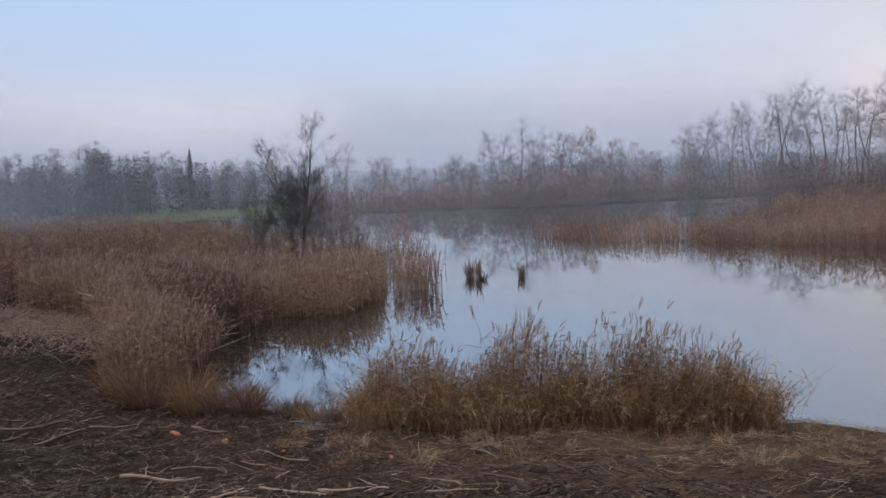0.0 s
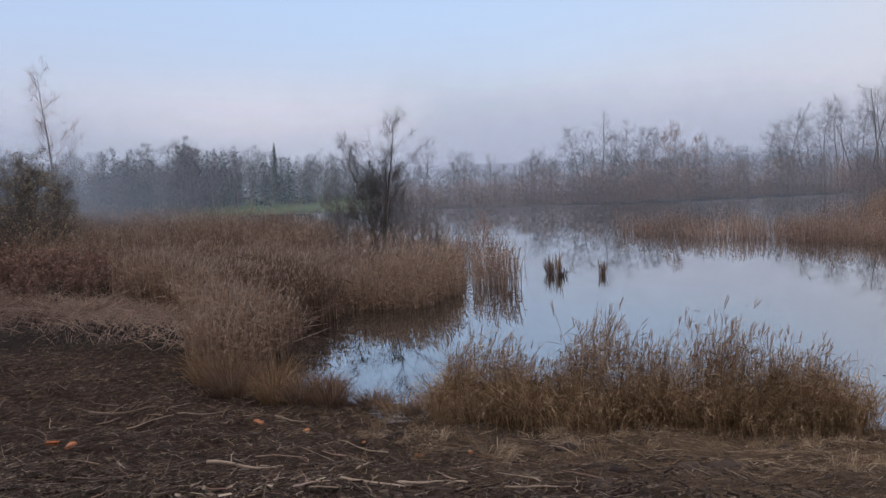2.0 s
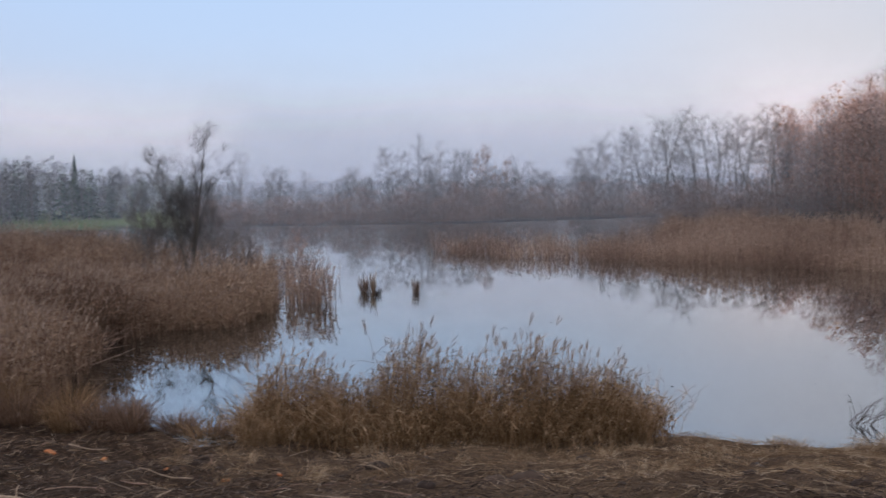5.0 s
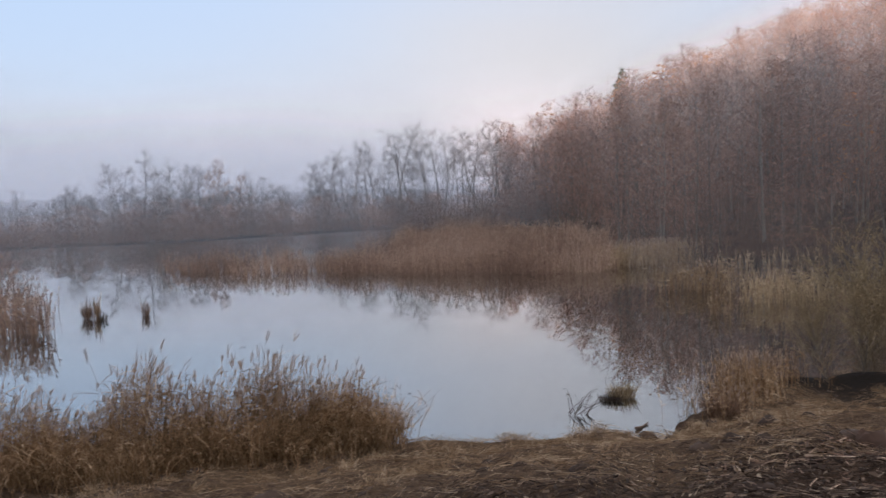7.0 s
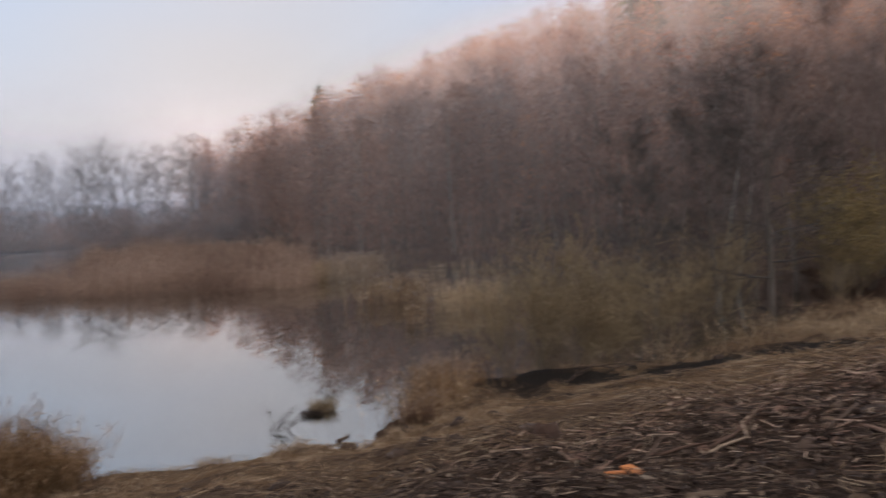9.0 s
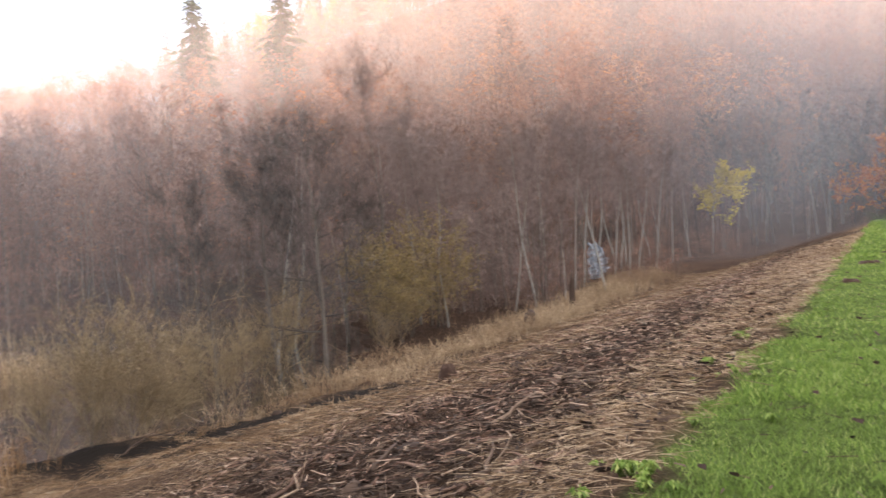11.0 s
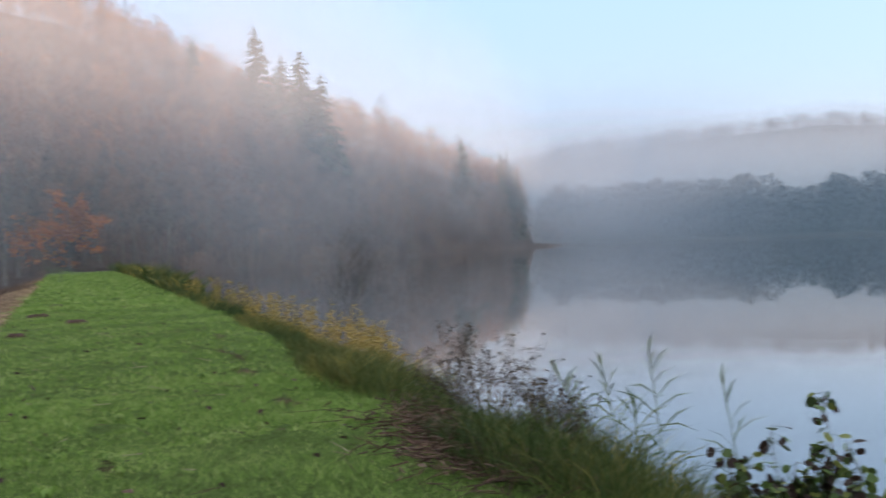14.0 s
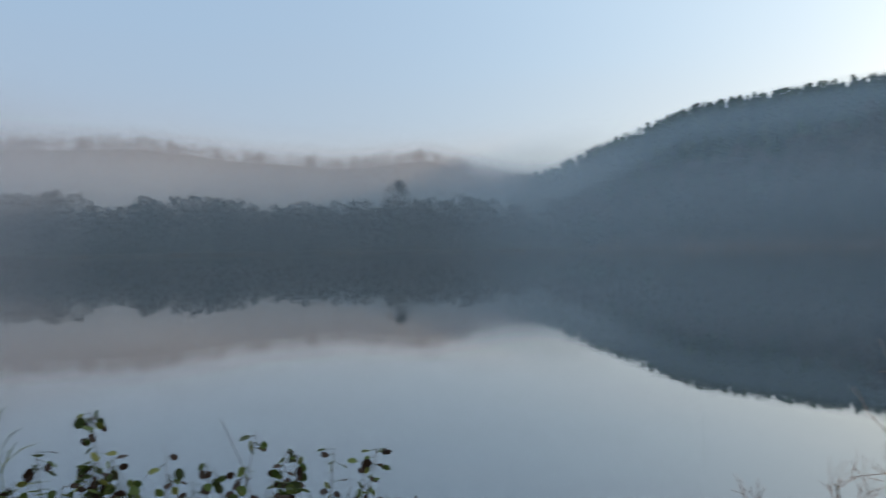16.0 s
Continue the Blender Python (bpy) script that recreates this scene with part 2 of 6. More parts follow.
def water_mat(name, ripple, body, sheen, level=1.0):
    m, nt, b = mat_new(name)
    b.inputs["Base Color"].default_value = (*body, 1)
    b.inputs["Roughness"].default_value = 0.008
    b.inputs["IOR"].default_value = 1.33
    b.inputs["Specular IOR Level"].default_value = level
    gloss = nd(nt, "ShaderNodeBsdfAnisotropic", Color=(1.0, 0.99, 0.96, 1), Roughness=0.008)
    mx = nt.nodes.new("ShaderNodeMixShader")
    mx.inputs[0].default_value = sheen
    nt.links.new(b.outputs[0], mx.inputs[1])
    nt.links.new(gloss.outputs[0], mx.inputs[2])
    nt.links.new(mx.outputs[0], nt.nodes["Material Output"].inputs["Surface"])
    tc = nt.nodes.new("ShaderNodeTexCoord")
    n = nd(nt, "ShaderNodeTexNoise", Scale=0.8, Detail=3.0)
    nt.links.new(tc.outputs["Object"], n.inputs["Vector"])
    bump = nd(nt, "ShaderNodeBump", Strength=ripple, Distance=0.02)
    nt.links.new(n.outputs["Fac"], bump.inputs["Height"])
    nt.links.new(bump.outputs[0], b.inputs["Normal"])
    nt.links.new(bump.outputs[0], gloss.inputs["Normal"])
    return m


def mist_mat(name, density, z_low, z_high, scale, soft=0.5, rise=None, tone=(0.78, 0.78, 0.80)):
    """Thin fog: mostly clear, scattering the sky's and the sun's light; thins out upwards and in drifting patches. The
    tone paints in the haze colour.
    """
    m, nt, b = mat_new(name)
    nt.nodes.remove(b)
    layers = math.ceil(math.log(1 - density) / math.log(1 - 0.23))
    m["layers"] = layers
    density = 1 - (1 - density) ** (1 / layers)
    out = nt.nodes["Material Output"]
    geo = nt.nodes.new("ShaderNodeNewGeometry")
    sep = nt.nodes.new("ShaderNodeSeparateXYZ")
    nt.links.new(geo.outputs["Position"], sep.inputs[0])
    mp = nt.nodes.new("ShaderNodeMapRange")
    mp.interpolation_type = "SMOOTHERSTEP"
    mp.inputs["From Min"].default_value, mp.inputs["From Max"].default_value = z_high, z_low
    nz = nd(nt, "ShaderNodeTexNoise", Scale=scale, Detail=3.0)
    tcm = nt.nodes.new("ShaderNodeMapping")
    tcm.inputs["Scale"].default_value = (1, 1, 2.5)
    nt.links.new(geo.outputs["Position"], tcm.inputs["Vector"])
    nt.links.new(tcm.outputs[0], nz.inputs["Vector"])
    add = nt.nodes.new("ShaderNodeMath")
    add.operation = "MULTIPLY_ADD"
    add.inputs[1].default_value, add.inputs[2].default_value = (z_high - z_low) * soft, -(z_high - z_low) * soft * 0.5
    nt.links.new(nz.outputs["Fac"], add.inputs[0])
    zz = nt.nodes.new("ShaderNodeMath")
    zz.operation = "ADD"
    nt.links.new(sep.outputs["Z"], zz.inputs[0])
    nt.links.new(add.outputs[0], zz.inputs[1])
    nt.links.new(zz.outputs[0], mp.inputs["Value"])
    dens = nt.nodes.new("ShaderNodeMath")
    dens.operation = "MULTIPLY"
    dens.inputs[1].default_value = density
    nt.links.new(mp.outputs[0], dens.inputs[0])
    if rise:
        up_mp = nt.nodes.new("ShaderNodeMapRange")
        up_mp.interpolation_type = "SMOOTHSTEP"
        up_mp.inputs["From Min"].default_value, up_mp.inputs["From Max"].default_value = rise
        up_mp.inputs["To Min"].default_value = 0.06
        nt.links.new(zz.outputs[0], up_mp.inputs["Value"])
        lifted = nt.nodes.new("ShaderNodeMath")
        lifted.operation = "MULTIPLY"
        nt.links.new(dens.outputs[0], lifted.inputs[0])
        nt.links.new(up_mp.outputs[0], lifted.inputs[1])
        dens = lifted
    edge = attr(nt, "edge")
    d2 = nt.nodes.new("ShaderNodeMath")
    d2.operation = "MULTIPLY"
    nt.links.new(dens.outputs[0], d2.inputs[0])
    nt.links.new(edge, d2.inputs[1])
    up = nt.nodes.new("ShaderNodeCombineXYZ")
    up.inputs[2].default_value = 1.0
    dif = nt.nodes.new("ShaderNodeBsdfDiffuse")
    tra = nt.nodes.new("ShaderNodeBsdfTranslucent")
    dif.inputs["Color"].default_value = tra.inputs["Color"].default_value = (*tone, 1)
    half = nt.nodes.new("ShaderNodeMixShader")
    nt.links.new(dif.outputs[0], half.inputs[1])
    nt.links.new(tra.outputs[0], half.inputs[2])
    clear = nt.nodes.new("ShaderNodeBsdfTransparent")
    mx = nt.nodes.new("ShaderNodeMixShader")
    nt.links.new(d2.outputs[0], mx.inputs[0])
    nt.links.new(clear.outputs[0], mx.inputs[1])
    nt.links.new(half.outputs[0], mx.inputs[2])
    nt.links.new(mx.outputs[0], out.inputs["Surface"])
    return m


# ---- mesh helpers ----


class Bag:
    """Collects vertices and faces as arrays; each piece carries a tint and a material slot."""

    def __init__(self):
        self.v, self.f, self.t, self.m, self.n = [], [], [], [], 0

    def add(self, verts, faces, tint, slot=0):
        verts = np.asarray(verts, dtype=np.float32).reshape(-1, 3)
        faces = np.asarray(faces, dtype=np.int32)
        self.v.append(verts)
        self.f.append(faces + self.n)
        self.t.append(np.broadcast_to(np.asarray(tint, dtype=np.float32), (len(verts),)).copy())
        self.m.append(np.full(len(faces), slot, dtype=np.int32))
        self.n += len(verts)

    def segs(self, p0, p1, r0, r1, tint, slot=0, k=3):
        """Tapered rods from p0 to p1."""
        p0, p1 = np.asarray(p0, float).reshape(-1, 3), np.asarray(p1, float).reshape(-1, 3)
        n = len(p0)
        if not n:
            return
        r0, r1 = np.broadcast_to(np.asarray(r0, float), (n,)), np.broadcast_to(np.asarray(r1, float), (n,))
        d = p1 - p0
        d = d / np.maximum(np.linalg.norm(d, axis=1, keepdims=True), 1e-6)
        ref = np.where(np.abs(d[:, 2:3]) > 0.9, [[1.0, 0.1, 0]], [[0.1, 0, 1.0]])
        a = np.cross(d, ref)
        a /= np.linalg.norm(a, axis=1, keepdims=True)
        b = np.cross(d, a)
        ang = np.arange(k) * 2 * np.pi / k
        off = a[:, None, :] * np.cos(ang)[None, :, None] + b[:, None, :] * np.sin(ang)[None, :, None]
        verts = np.concatenate([p0[:, None] + off * r0[:, None, None], p1[:, None] + off * r1[:, None, None]], 1)
        i = np.arange(k)
        q = np.stack([i, (i + 1) % k, (i + 1) % k + k, i + k], 1)
        faces = (np.arange(n) * 2 * k)[:, None, None] + q[None]
        t = np.repeat(np.broadcast_to(np.asarray(tint, float), (n,)), 2 * k)
        self.add(verts.reshape(-1, 3), faces.reshape(-1, 4), t, slot)

    def tube(self, pts, radii, tint, slot=0, k=7):
        """One unbroken bent rod, closed at its end."""
        pts, radii = np.asarray(pts, float), np.asarray(radii, float)
        a, c = pts[0] - pts[1], pts[-1] - pts[-2]
        pts = np.concatenate([[pts[0] + a * 0.02], pts, [pts[-1] + c * 0.02]])
        radii = np.concatenate([[radii[0] * 0.02], radii, [radii[-1] * 0.02]])
        d = np.gradient(pts, axis=0)
        d /= np.linalg.norm(d, axis=1, keepdims=True)
        ref = np.array([1.0, 0.13, 0]) if abs(d[0, 2]) > 0.7 else np.array([0.1, 0, 1.0])
        a = np.cross(d, ref)
        a /= np.linalg.norm(a, axis=1, keepdims=True)
        c = np.cross(d, a)
        ang = np.arange(k) * 2 * np.pi / k
        v = pts[:, None] + (a[:, None] * np.cos(ang)[None, :, None] + c[:, None] * np.sin(ang)[None, :, None]) * radii[:, None, None]
        n = len(pts)
        i, j = np.meshgrid(np.arange(n - 1), np.arange(k), indexing="ij")
        f = np.stack([i * k + j, i * k + (j + 1) % k, (i + 1) * k + (j + 1) % k, (i + 1) * k + j], -1).reshape(-1, 4)
        self.add(v.reshape(-1, 3), f, tint, slot)
        return self

    def blades(self, base, tip, width, tint, slot=0, bend=None, side=None):
        """Flat tapering blades, two quads each, bent at the middle."""
        base, tip = np.asarray(base, float).reshape(-1, 3), np.asarray(tip, float).reshape(-1, 3)
        n = len(base)
        if not n:
            return
        d = tip - base
        if side is None:
            side = np.cross(d, np.random.normal(size=(n, 3)))
        side = side / np.maximum(np.linalg.norm(side, axis=1, keepdims=True), 1e-6) * (np.broadcast_to(np.asarray(width, float), (n,)) * 0.5)[:, None]
        mid = (base + tip) / 2
        if bend is not None:
            mid = mid + bend
        verts = np.stack([base - side * 0.6, base + side * 0.6, mid + side, mid - side, tip + side * 0.12, tip - side * 0.12], 1)
        q = np.array([[0, 1, 2, 3], [3, 2, 4, 5]])
        faces = (np.arange(n) * 6)[:, None, None] + q[None]
        t = np.repeat(np.broadcast_to(np.asarray(tint, float), (n,)), 6)
        self.add(verts.reshape(-1, 3), faces.reshape(-1, 4), t, slot)

    def strips(self, base, tip, width, tint, slot=0, taper=0.4):
        """Thin flat slivers, one quad each."""
        base, tip = np.asarray(base, float).reshape(-1, 3), np.asarray(tip, float).reshape(-1, 3)
        n = len(base)
        if not n:
            return
        side = np.cross(tip - base, np.random.normal(size=(n, 3)))
        side = side / np.maximum(np.linalg.norm(side, axis=1, keepdims=True), 1e-6) * (np.broadcast_to(np.asarray(width, float), (n,)) * 0.5)[:, None]
        verts = np.stack([base - side, base + side, tip + side * taper, tip - side * taper], 1)
        faces = (np.arange(n) * 4)[:, None] + np.arange(4)[None]
        self.add(verts.reshape(-1, 3), faces, np.repeat(np.broadcast_to(np.asarray(tint, float), (n,)), 4), slot)

    def arrays(self):
        return np.concatenate(self.v), np.concatenate(self.f), np.concatenate(self.t), np.concatenate(self.m)

    def place(self, proto, at, turn, size, tint=None):
        """Copies of a prototype's arrays, each turned about z, scaled and moved."""
        v, f, t, m = proto
        at = np.asarray(at, float).reshape(-1, 3)
        n = len(at)
        c, s = np.cos(turn)[:, None], np.sin(turn)[:, None]
        size = np.asarray(size, float).reshape(n, -1)
        sxy, sz = size[:, :1], size[:, -1:]
        x = (v[None, :, 0] * c - v[None, :, 1] * s) * sxy + at[:, :1]
        y = (v[None, :, 0] * s + v[None, :, 1] * c) * sxy + at[:, 1:2]
        z = v[None, :, 2] * sz + at[:, 2:3]
        tt = np.broadcast_to(t, (n, len(t)))
        if tint is not None:
            tt = np.clip(tt * 0.5 + np.asarray(tint)[:, None] * 0.75 - 0.12, 0, 1)
        self.v.append(np.stack([x, y, z], 2).reshape(-1, 3).astype(np.float32))
        self.f.append((f[None] + (np.arange(n) * len(v))[:, None, None]).reshape(-1, f.shape[1]).astype(np.int32) + self.n)
        self.t.append(tt.reshape(-1).astype(np.float32))
        self.m.append(np.tile(m, n))
        self.n += n * len(v)

    def mesh(self, name, mats, smooth=False):
        v, f, t, m = self.arrays()
        me = bpy.data.meshes.new(name)
        me.vertices.add(len(v))
        me.vertices.foreach_set("co", v.ravel())
        k = f.shape[1]
        me.loops.add(f.size)
        me.loops.foreach_set("vertex_index", f.ravel())
        me.polygons.add(len(f))
        me.polygons.foreach_set("loop_start", np.arange(0, f.size, k, dtype=np.int32))
        me.polygons.foreach_set("material_index", m)
        if smooth:
            me.polygons.foreach_set("use_smooth", np.ones(len(f), dtype=bool))
        a = me.attributes.new("tint", "FLOAT", "POINT")
        a.data.foreach_set("value", t)
        for x in mats:
            me.materials.append(x)
        me.update(calc_edges=True)
        return me


def part(name, me, parent, label=""):
    ob = new(name, me)
    ob.parent = parent
    if label:
        tagged(ob, label)
    return ob


rng = np.random.default_rng(7)

# ---- the lie of the land ----
# u runs along the dam's crest, v across it, towards the pond.
AX = np.array([0.9934, -0.1145])
AV = np.array([0.1145, 0.9934])
CREST, LAKE_Z = 3.4, 2.4
POND = np.array([(-6.4, 19.6), (-4, 18.3), (-1.8, 17.5), (1, 17.0), (6, 16.2), (8, 15.3), (10.6, 14.2), (12, 14.6), (14, 16.6),
                 (18, 16.4), (21, 13.8), (32, 15), (46, 22), (50, 32), (41, 40), (36, 44), (46, 60), (48, 85), (36, 99), (12, 96),
                 (0, 100), (-12, 103), (-32, 106), (-36, 100), (-30, 84), (-16, 66), (-11, 50), (-9, 33), (-7.2, 29), (-6.7, 24)], float)
LAKE = np.array([(-120, 8), (-40, 0.2), (5, -5.2), (18, -7.7), (26, -8.8), (88, -17.3), (118, -21.0), (140, -37), (160, -55), (215, -110), (292, -203), (300, -212)] + [(-486 * math.sin(radians(q)), 486 * math.cos(radians(q))) for q in range(-128, -241, -4)] + [(-260, -60)], float)


def signed(poly, x, y):
    """Distance to a polygon's edge, negative inside."""
    d = np.full(x.shape, 1e9)
    inside = np.zeros(x.shape, bool)
    for (x0, y0), (x1, y1) in zip(poly, np.roll(poly, -1, 0)):
        ex, ey = x1 - x0, y1 - y0
        t = np.clip(((x - x0) * ex + (y - y0) * ey) / (ex * ex + ey * ey), 0, 1)
        d = np.minimum(d, np.hypot(x - x0 - t * ex, y - y0 - t * ey))
        if y0 != y1:
            inside ^= ((y0 > y) != (y1 > y)) & (x < (x1 - x0) * (y - y0) / (y1 - y0) + x0)
    return np.where(inside, -d, d)


def wob(x, y, s, seed=0.0):
    """Cheap smooth unevenness, about -1 to 1."""
    return (np.sin(x / s * 1.3 + 1.7 * np.sin(y / s * 0.9 + seed) + seed) + np.sin(y / s * 1.1 + 1.4 * np.sin(x / s * 1.2 - seed) + 2 * seed)) / 2


def step(x, a, b):
    t = np.clip((x - a) / (b - a), 0, 1)
    return t * t * (3 - 2 * t)


# wooded hill: bearing, distance of its foot and of its ridge, angle of its skyline
HILL = np.array([(-132, 420, 520, 0.0), (-125.4, 380, 450, 0.0), (-124.6, 358, 425, 4.6), (-122.8, 300, 385, 5.4), (-120, 255, 335, 6.6), (-116, 195, 280, 8.6), (-112, 160, 245, 9.5), (-110, 150, 230, 10.2), (-105, 130, 230, 12.4),
                 (-98, 118, 240, 16.0), (-90, 100, 240, 19.0), (-75, 82, 230, 19.0), (-60, 66, 215, 14.6), (-53, 60, 205, 12.5), (-44, 57, 190, 9.6),
                 (-40, 58, 180, 7.8), (-35, 62, 175, 5.6), (-30, 100, 190, 3.6), (-26, 115, 200, 2.4), (-20, 130, 220, 1.5)], float)
FAR = np.array([(-210, 700, 9.9), (-195, 700, 9.8), (-188, 700, 9.5), (-182.5, 700, 9.0), (-177.5, 700, 8.3), (-172, 720, 6.2), (-168.5, 760, 4.6), (-166, 1000, 4.7), (-161, 1200, 6.2),
                (-156, 1200, 5.7), (-150, 1150, 6.1), (-143, 1100, 6.9), (-135, 1100, 6.6), (-128, 1100, 6.0), (-118, 1100, 4.0), (-110, 1100, 2.0)], float)
TREE_H = 13.0


def widen(u):
    """How far the lakeward edge of the crest swings out along the dam."""
    return -(1.0 * step(u, 2, 27) + 1.3 * step(u, 18, 90))


def land(x, y):
    x, y = np.asarray(x, float), np.asarray(y, float)
    v = x * AV[0] + y * AV[1]
    r = np.hypot(x, y)
    az = np.degrees(np.arctan2(-x, y))
    az = np.where(az > 60, az - 360, az)
    sp = signed(POND, x, y) + 0.5 * wob(x, y, 1.1) + 0.25 * wob(x, y, 0.4, 2)
    sl = signed(LAKE, x, y) + 0.4 * wob(x, y, 1.3, 1)
    edge = v + 0.15 * wob(x, y, 0.9, 3)
    dam_p = CREST - 0.25 * np.clip(edge - 1.5, 0, None) + 0.05 * np.clip(edge - 9.5, 0, 5)
    low = np.minimum(0.10 + 0.05 * np.clip(sp, 0, None), 1.2 - 0.85 * step(r, 70, 90) * step(az, -34, -28))
    zp = np.where(sp < 0, np.maximum(0.22 * sp, -1.0), np.maximum(low * step(sp, -0.3, 0.5), dam_p * step(sp, -0.2, 1.8)))
    dam_l = CREST - 0.42 * np.clip(-2.9 + widen(x * AX[0] + y * AX[1]) - edge, 0, None)
    zl = np.where(sl < 0, np.maximum(LAKE_Z + 0.35 * sl, LAKE_Z - 1.2), np.maximum(np.minimum(LAKE_Z + 0.16 * sl, CREST + 0.4), dam_l))
    zp = zp - 0.32 * np.exp(-(((x + 10.2) / 1.5) ** 2 + ((y - 25.4) / 0.8) ** 2)) - 0.25 * np.exp(-(((x + 7.9) / 0.5) ** 2 + ((y - 24.0) / 0.8) ** 2))
    z = np.where(v > 0, zp, zl)
    ha = np.interp(az, HILL[:, 0], HILL[:, 1])
    hb = np.interp(az, HILL[:, 0], HILL[:, 2])
    he = np.interp(az, HILL[:, 0], HILL[:, 3], left=0, right=0)
    top = np.maximum(hb * np.tan(np.radians(he)) + EYE_Z - TREE_H - 3.0, 0)
    q = np.clip((r - ha) / (hb - ha), 0, None)
    rise = np.where(q < 1, q ** 1.15, 1 - 0.12 * (q - 1))
    z = z + np.clip(top * rise, 0, None) * step(az, -134, -124) * step(-az, 19, 28)
    fa = np.interp(az, FAR[:, 0], FAR[:, 1])
    fe = np.interp(az, FAR[:, 0], FAR[:, 2], left=11, right=0)
    ftop = np.maximum(fa * np.tan(np.radians(fe)) + EYE_Z - 18, 0)
    fq = np.clip((r - fa * 0.66) / (fa * 0.34), 0, 1.6)
    z = z + ftop * np.where(fq < 1, fq * fq * (3 - 2 * fq), 1 - 0.2 * (fq - 1)) * step(-az, 100, 112)
    # small relief close by: cut slope lumps and wheel marks
    near = np.clip(1.4 - r / 45, 0, 1)
    slope = step(v, 1.2, 2.2) * step(sp, 0, 1.0)
    z = z + near * (0.06 * wob(x, y, 0.35, 5) + 0.085 * wob(x, y, 0.8, 6)) * (0.25 + 0.75 * slope)
    return z


def pool(x, y):
    """Where the ground below the willows is black mud: under one inside."""
    a = np.hypot((x - 19.8) / 4.0, (y - 11.6 + 0.1 * (x - 19.8)) / 1.3)
    b = np.hypot((x - 16.9) / 1.5, (y - 14.4 + 0.9 * (x - 16.9)) / 1.3)
    return np.minimum(a, b) + 0.3 * wob(x, y, 0.9, 4)


def zones(x, y):
    v = x * AV[0] + y * AV[1]
    r = np.hypot(x, y)
    sp, sl = signed(POND, x, y), signed(LAKE, x, y)
    e = v + 0.25 * wob(x, y, 0.7, 4) + 0.2 * wob(x, y, 0.3, 8)
    u = x * AX[0] + y * AX[1]
    grass = step(e, 1.75, 1.3) * step(e - widen(u), -5.5, -4.5) * step(u, 116, 108)
    worn = np.zeros(x.shape)
    for pu, pv, lu, lv in ((14.5, -2.5, 1.1, 0.13), (12.2, -2.3, 0.5, 0.12), (9.6, -2.2, 0.4, 0.16), (18, -2.8, 0.9, 0.12), (7.4, -0.4, 0.2, 0.12)):
        worn = np.maximum(worn, np.exp(-((u - pu) / lu) ** 2 - ((v - pv + 0.06 * np.sin(9 * u)) / lv) ** 2))
    grass = grass * (1 - 0.9 * step(worn, 0.25, 0.7))
    az = np.degrees(np.arctan2(-x, y))
    meadow = step(r, 104, 108) * step(az, 8, 11) * step(-az, -30, -24) * (sp > 0)
    shoulder = step(e, 1.3, 1.7) * step(e, 3.4, 2.4) * step(x, 3, 7)
    shore = step(e, 7.5 - 0.12 * np.clip(x, -10, 20), 10.5 - 0.12 * np.clip(x, -10, 20)) * (r < 30) * (sp > 0) * step(x, -6, 2)
    straw = np.clip(shoulder + 0.85 * shore + step(worn, 0.25, 0.7), 0, 1)
    litter = np.where((r > 50) & (sp > 0) & (grass < 0.5), 1.0, 0.0)
    az2 = np.where(az > 60, az - 360, az)
    conifers = step(r, 480, 540) * step(-az2, 120, 130)
    mud = step(e, 9.5, 11) * step(x, 13, 16) * step(-x, -24, -21) * (sp > -2) * (sp < 5)
    mud = np.clip(mud + np.exp(-2 * pool(x, y) ** 2), 0, 1)
    mud = np.clip(mud + step(r, 84, 90) * step(-sp, -4.5, -2.5) * (sp > -3), 0, 1)
    mud = np.clip(mud + 0.8 * step(x, -6.5, -8) * step(y, 22.5, 24) * step(-y, -34, -29), 0, 1)
    return np.clip(grass + 0.65 * meadow, 0, 1), straw * (0.6 + 0.4 * wob(x, y, 0.8, 9)) * (1 - mud), litter, conifers, mud


def polar_ground():
    na, nr = 600, 210
    r = 0.4 * (3200 / 0.4) ** (np.arange(nr) / (nr - 1))
    a = np.arange(na) * 2 * np.pi / na
    rr, aa = np.meshgrid(r, a, indexing="ij")
    x, y = (rr * np.cos(aa)).ravel(), (rr * np.sin(aa)).ravel()
    x, y = np.append(x, 0.0), np.append(y, 0.0)
    z = land(x, y)
    i, j = np.meshgrid(np.arange(nr - 1), np.arange(na), indexing="ij")
    j2 = (j + 1) % na
    f = np.stack([i * na + j, (i + 1) * na + j, (i + 1) * na + j2, i * na + j2], -1).reshape(-1, 4)
    cen = len(x) - 1
    k2 = np.arange(0, na, 2)
    cap = np.stack([np.full(len(k2), cen), k2, k2 + 1, (k2 + 2) % na], 1)
    bag = Bag()
    bag.add(np.stack([x, y, z], 1), np.concatenate([f, cap]), 0.5)
    me = bag.mesh("ground", [ground_mat()], smooth=True)
    g, s, l, c, mu = zones(x, y)
    for nm, val in (("grass", g), ("straw", s), ("litter", l), ("conifers", c), ("mud", mu)):
        at = me.attributes.new(nm, "FLOAT", "POINT")
        at.data.foreach_set("value", val.astype(np.float32))
    ob = new("ground", me)
    return tagged(ob, "grassy dam, cut brown slope and wooded hills", "ground", kind="structure")


polar_ground()


def sheet(name, corners, z, material, label):
    bm = bmesh.new()
    bm.faces.new([bm.verts.new((x, y, z)) for x, y in corners])
    me = bpy.data.meshes.new(name)
    bm.to_mesh(me)
    bm.free()
    me.materials.append(material)
    return tagged(new(name, me), label, "water", kind="structure")


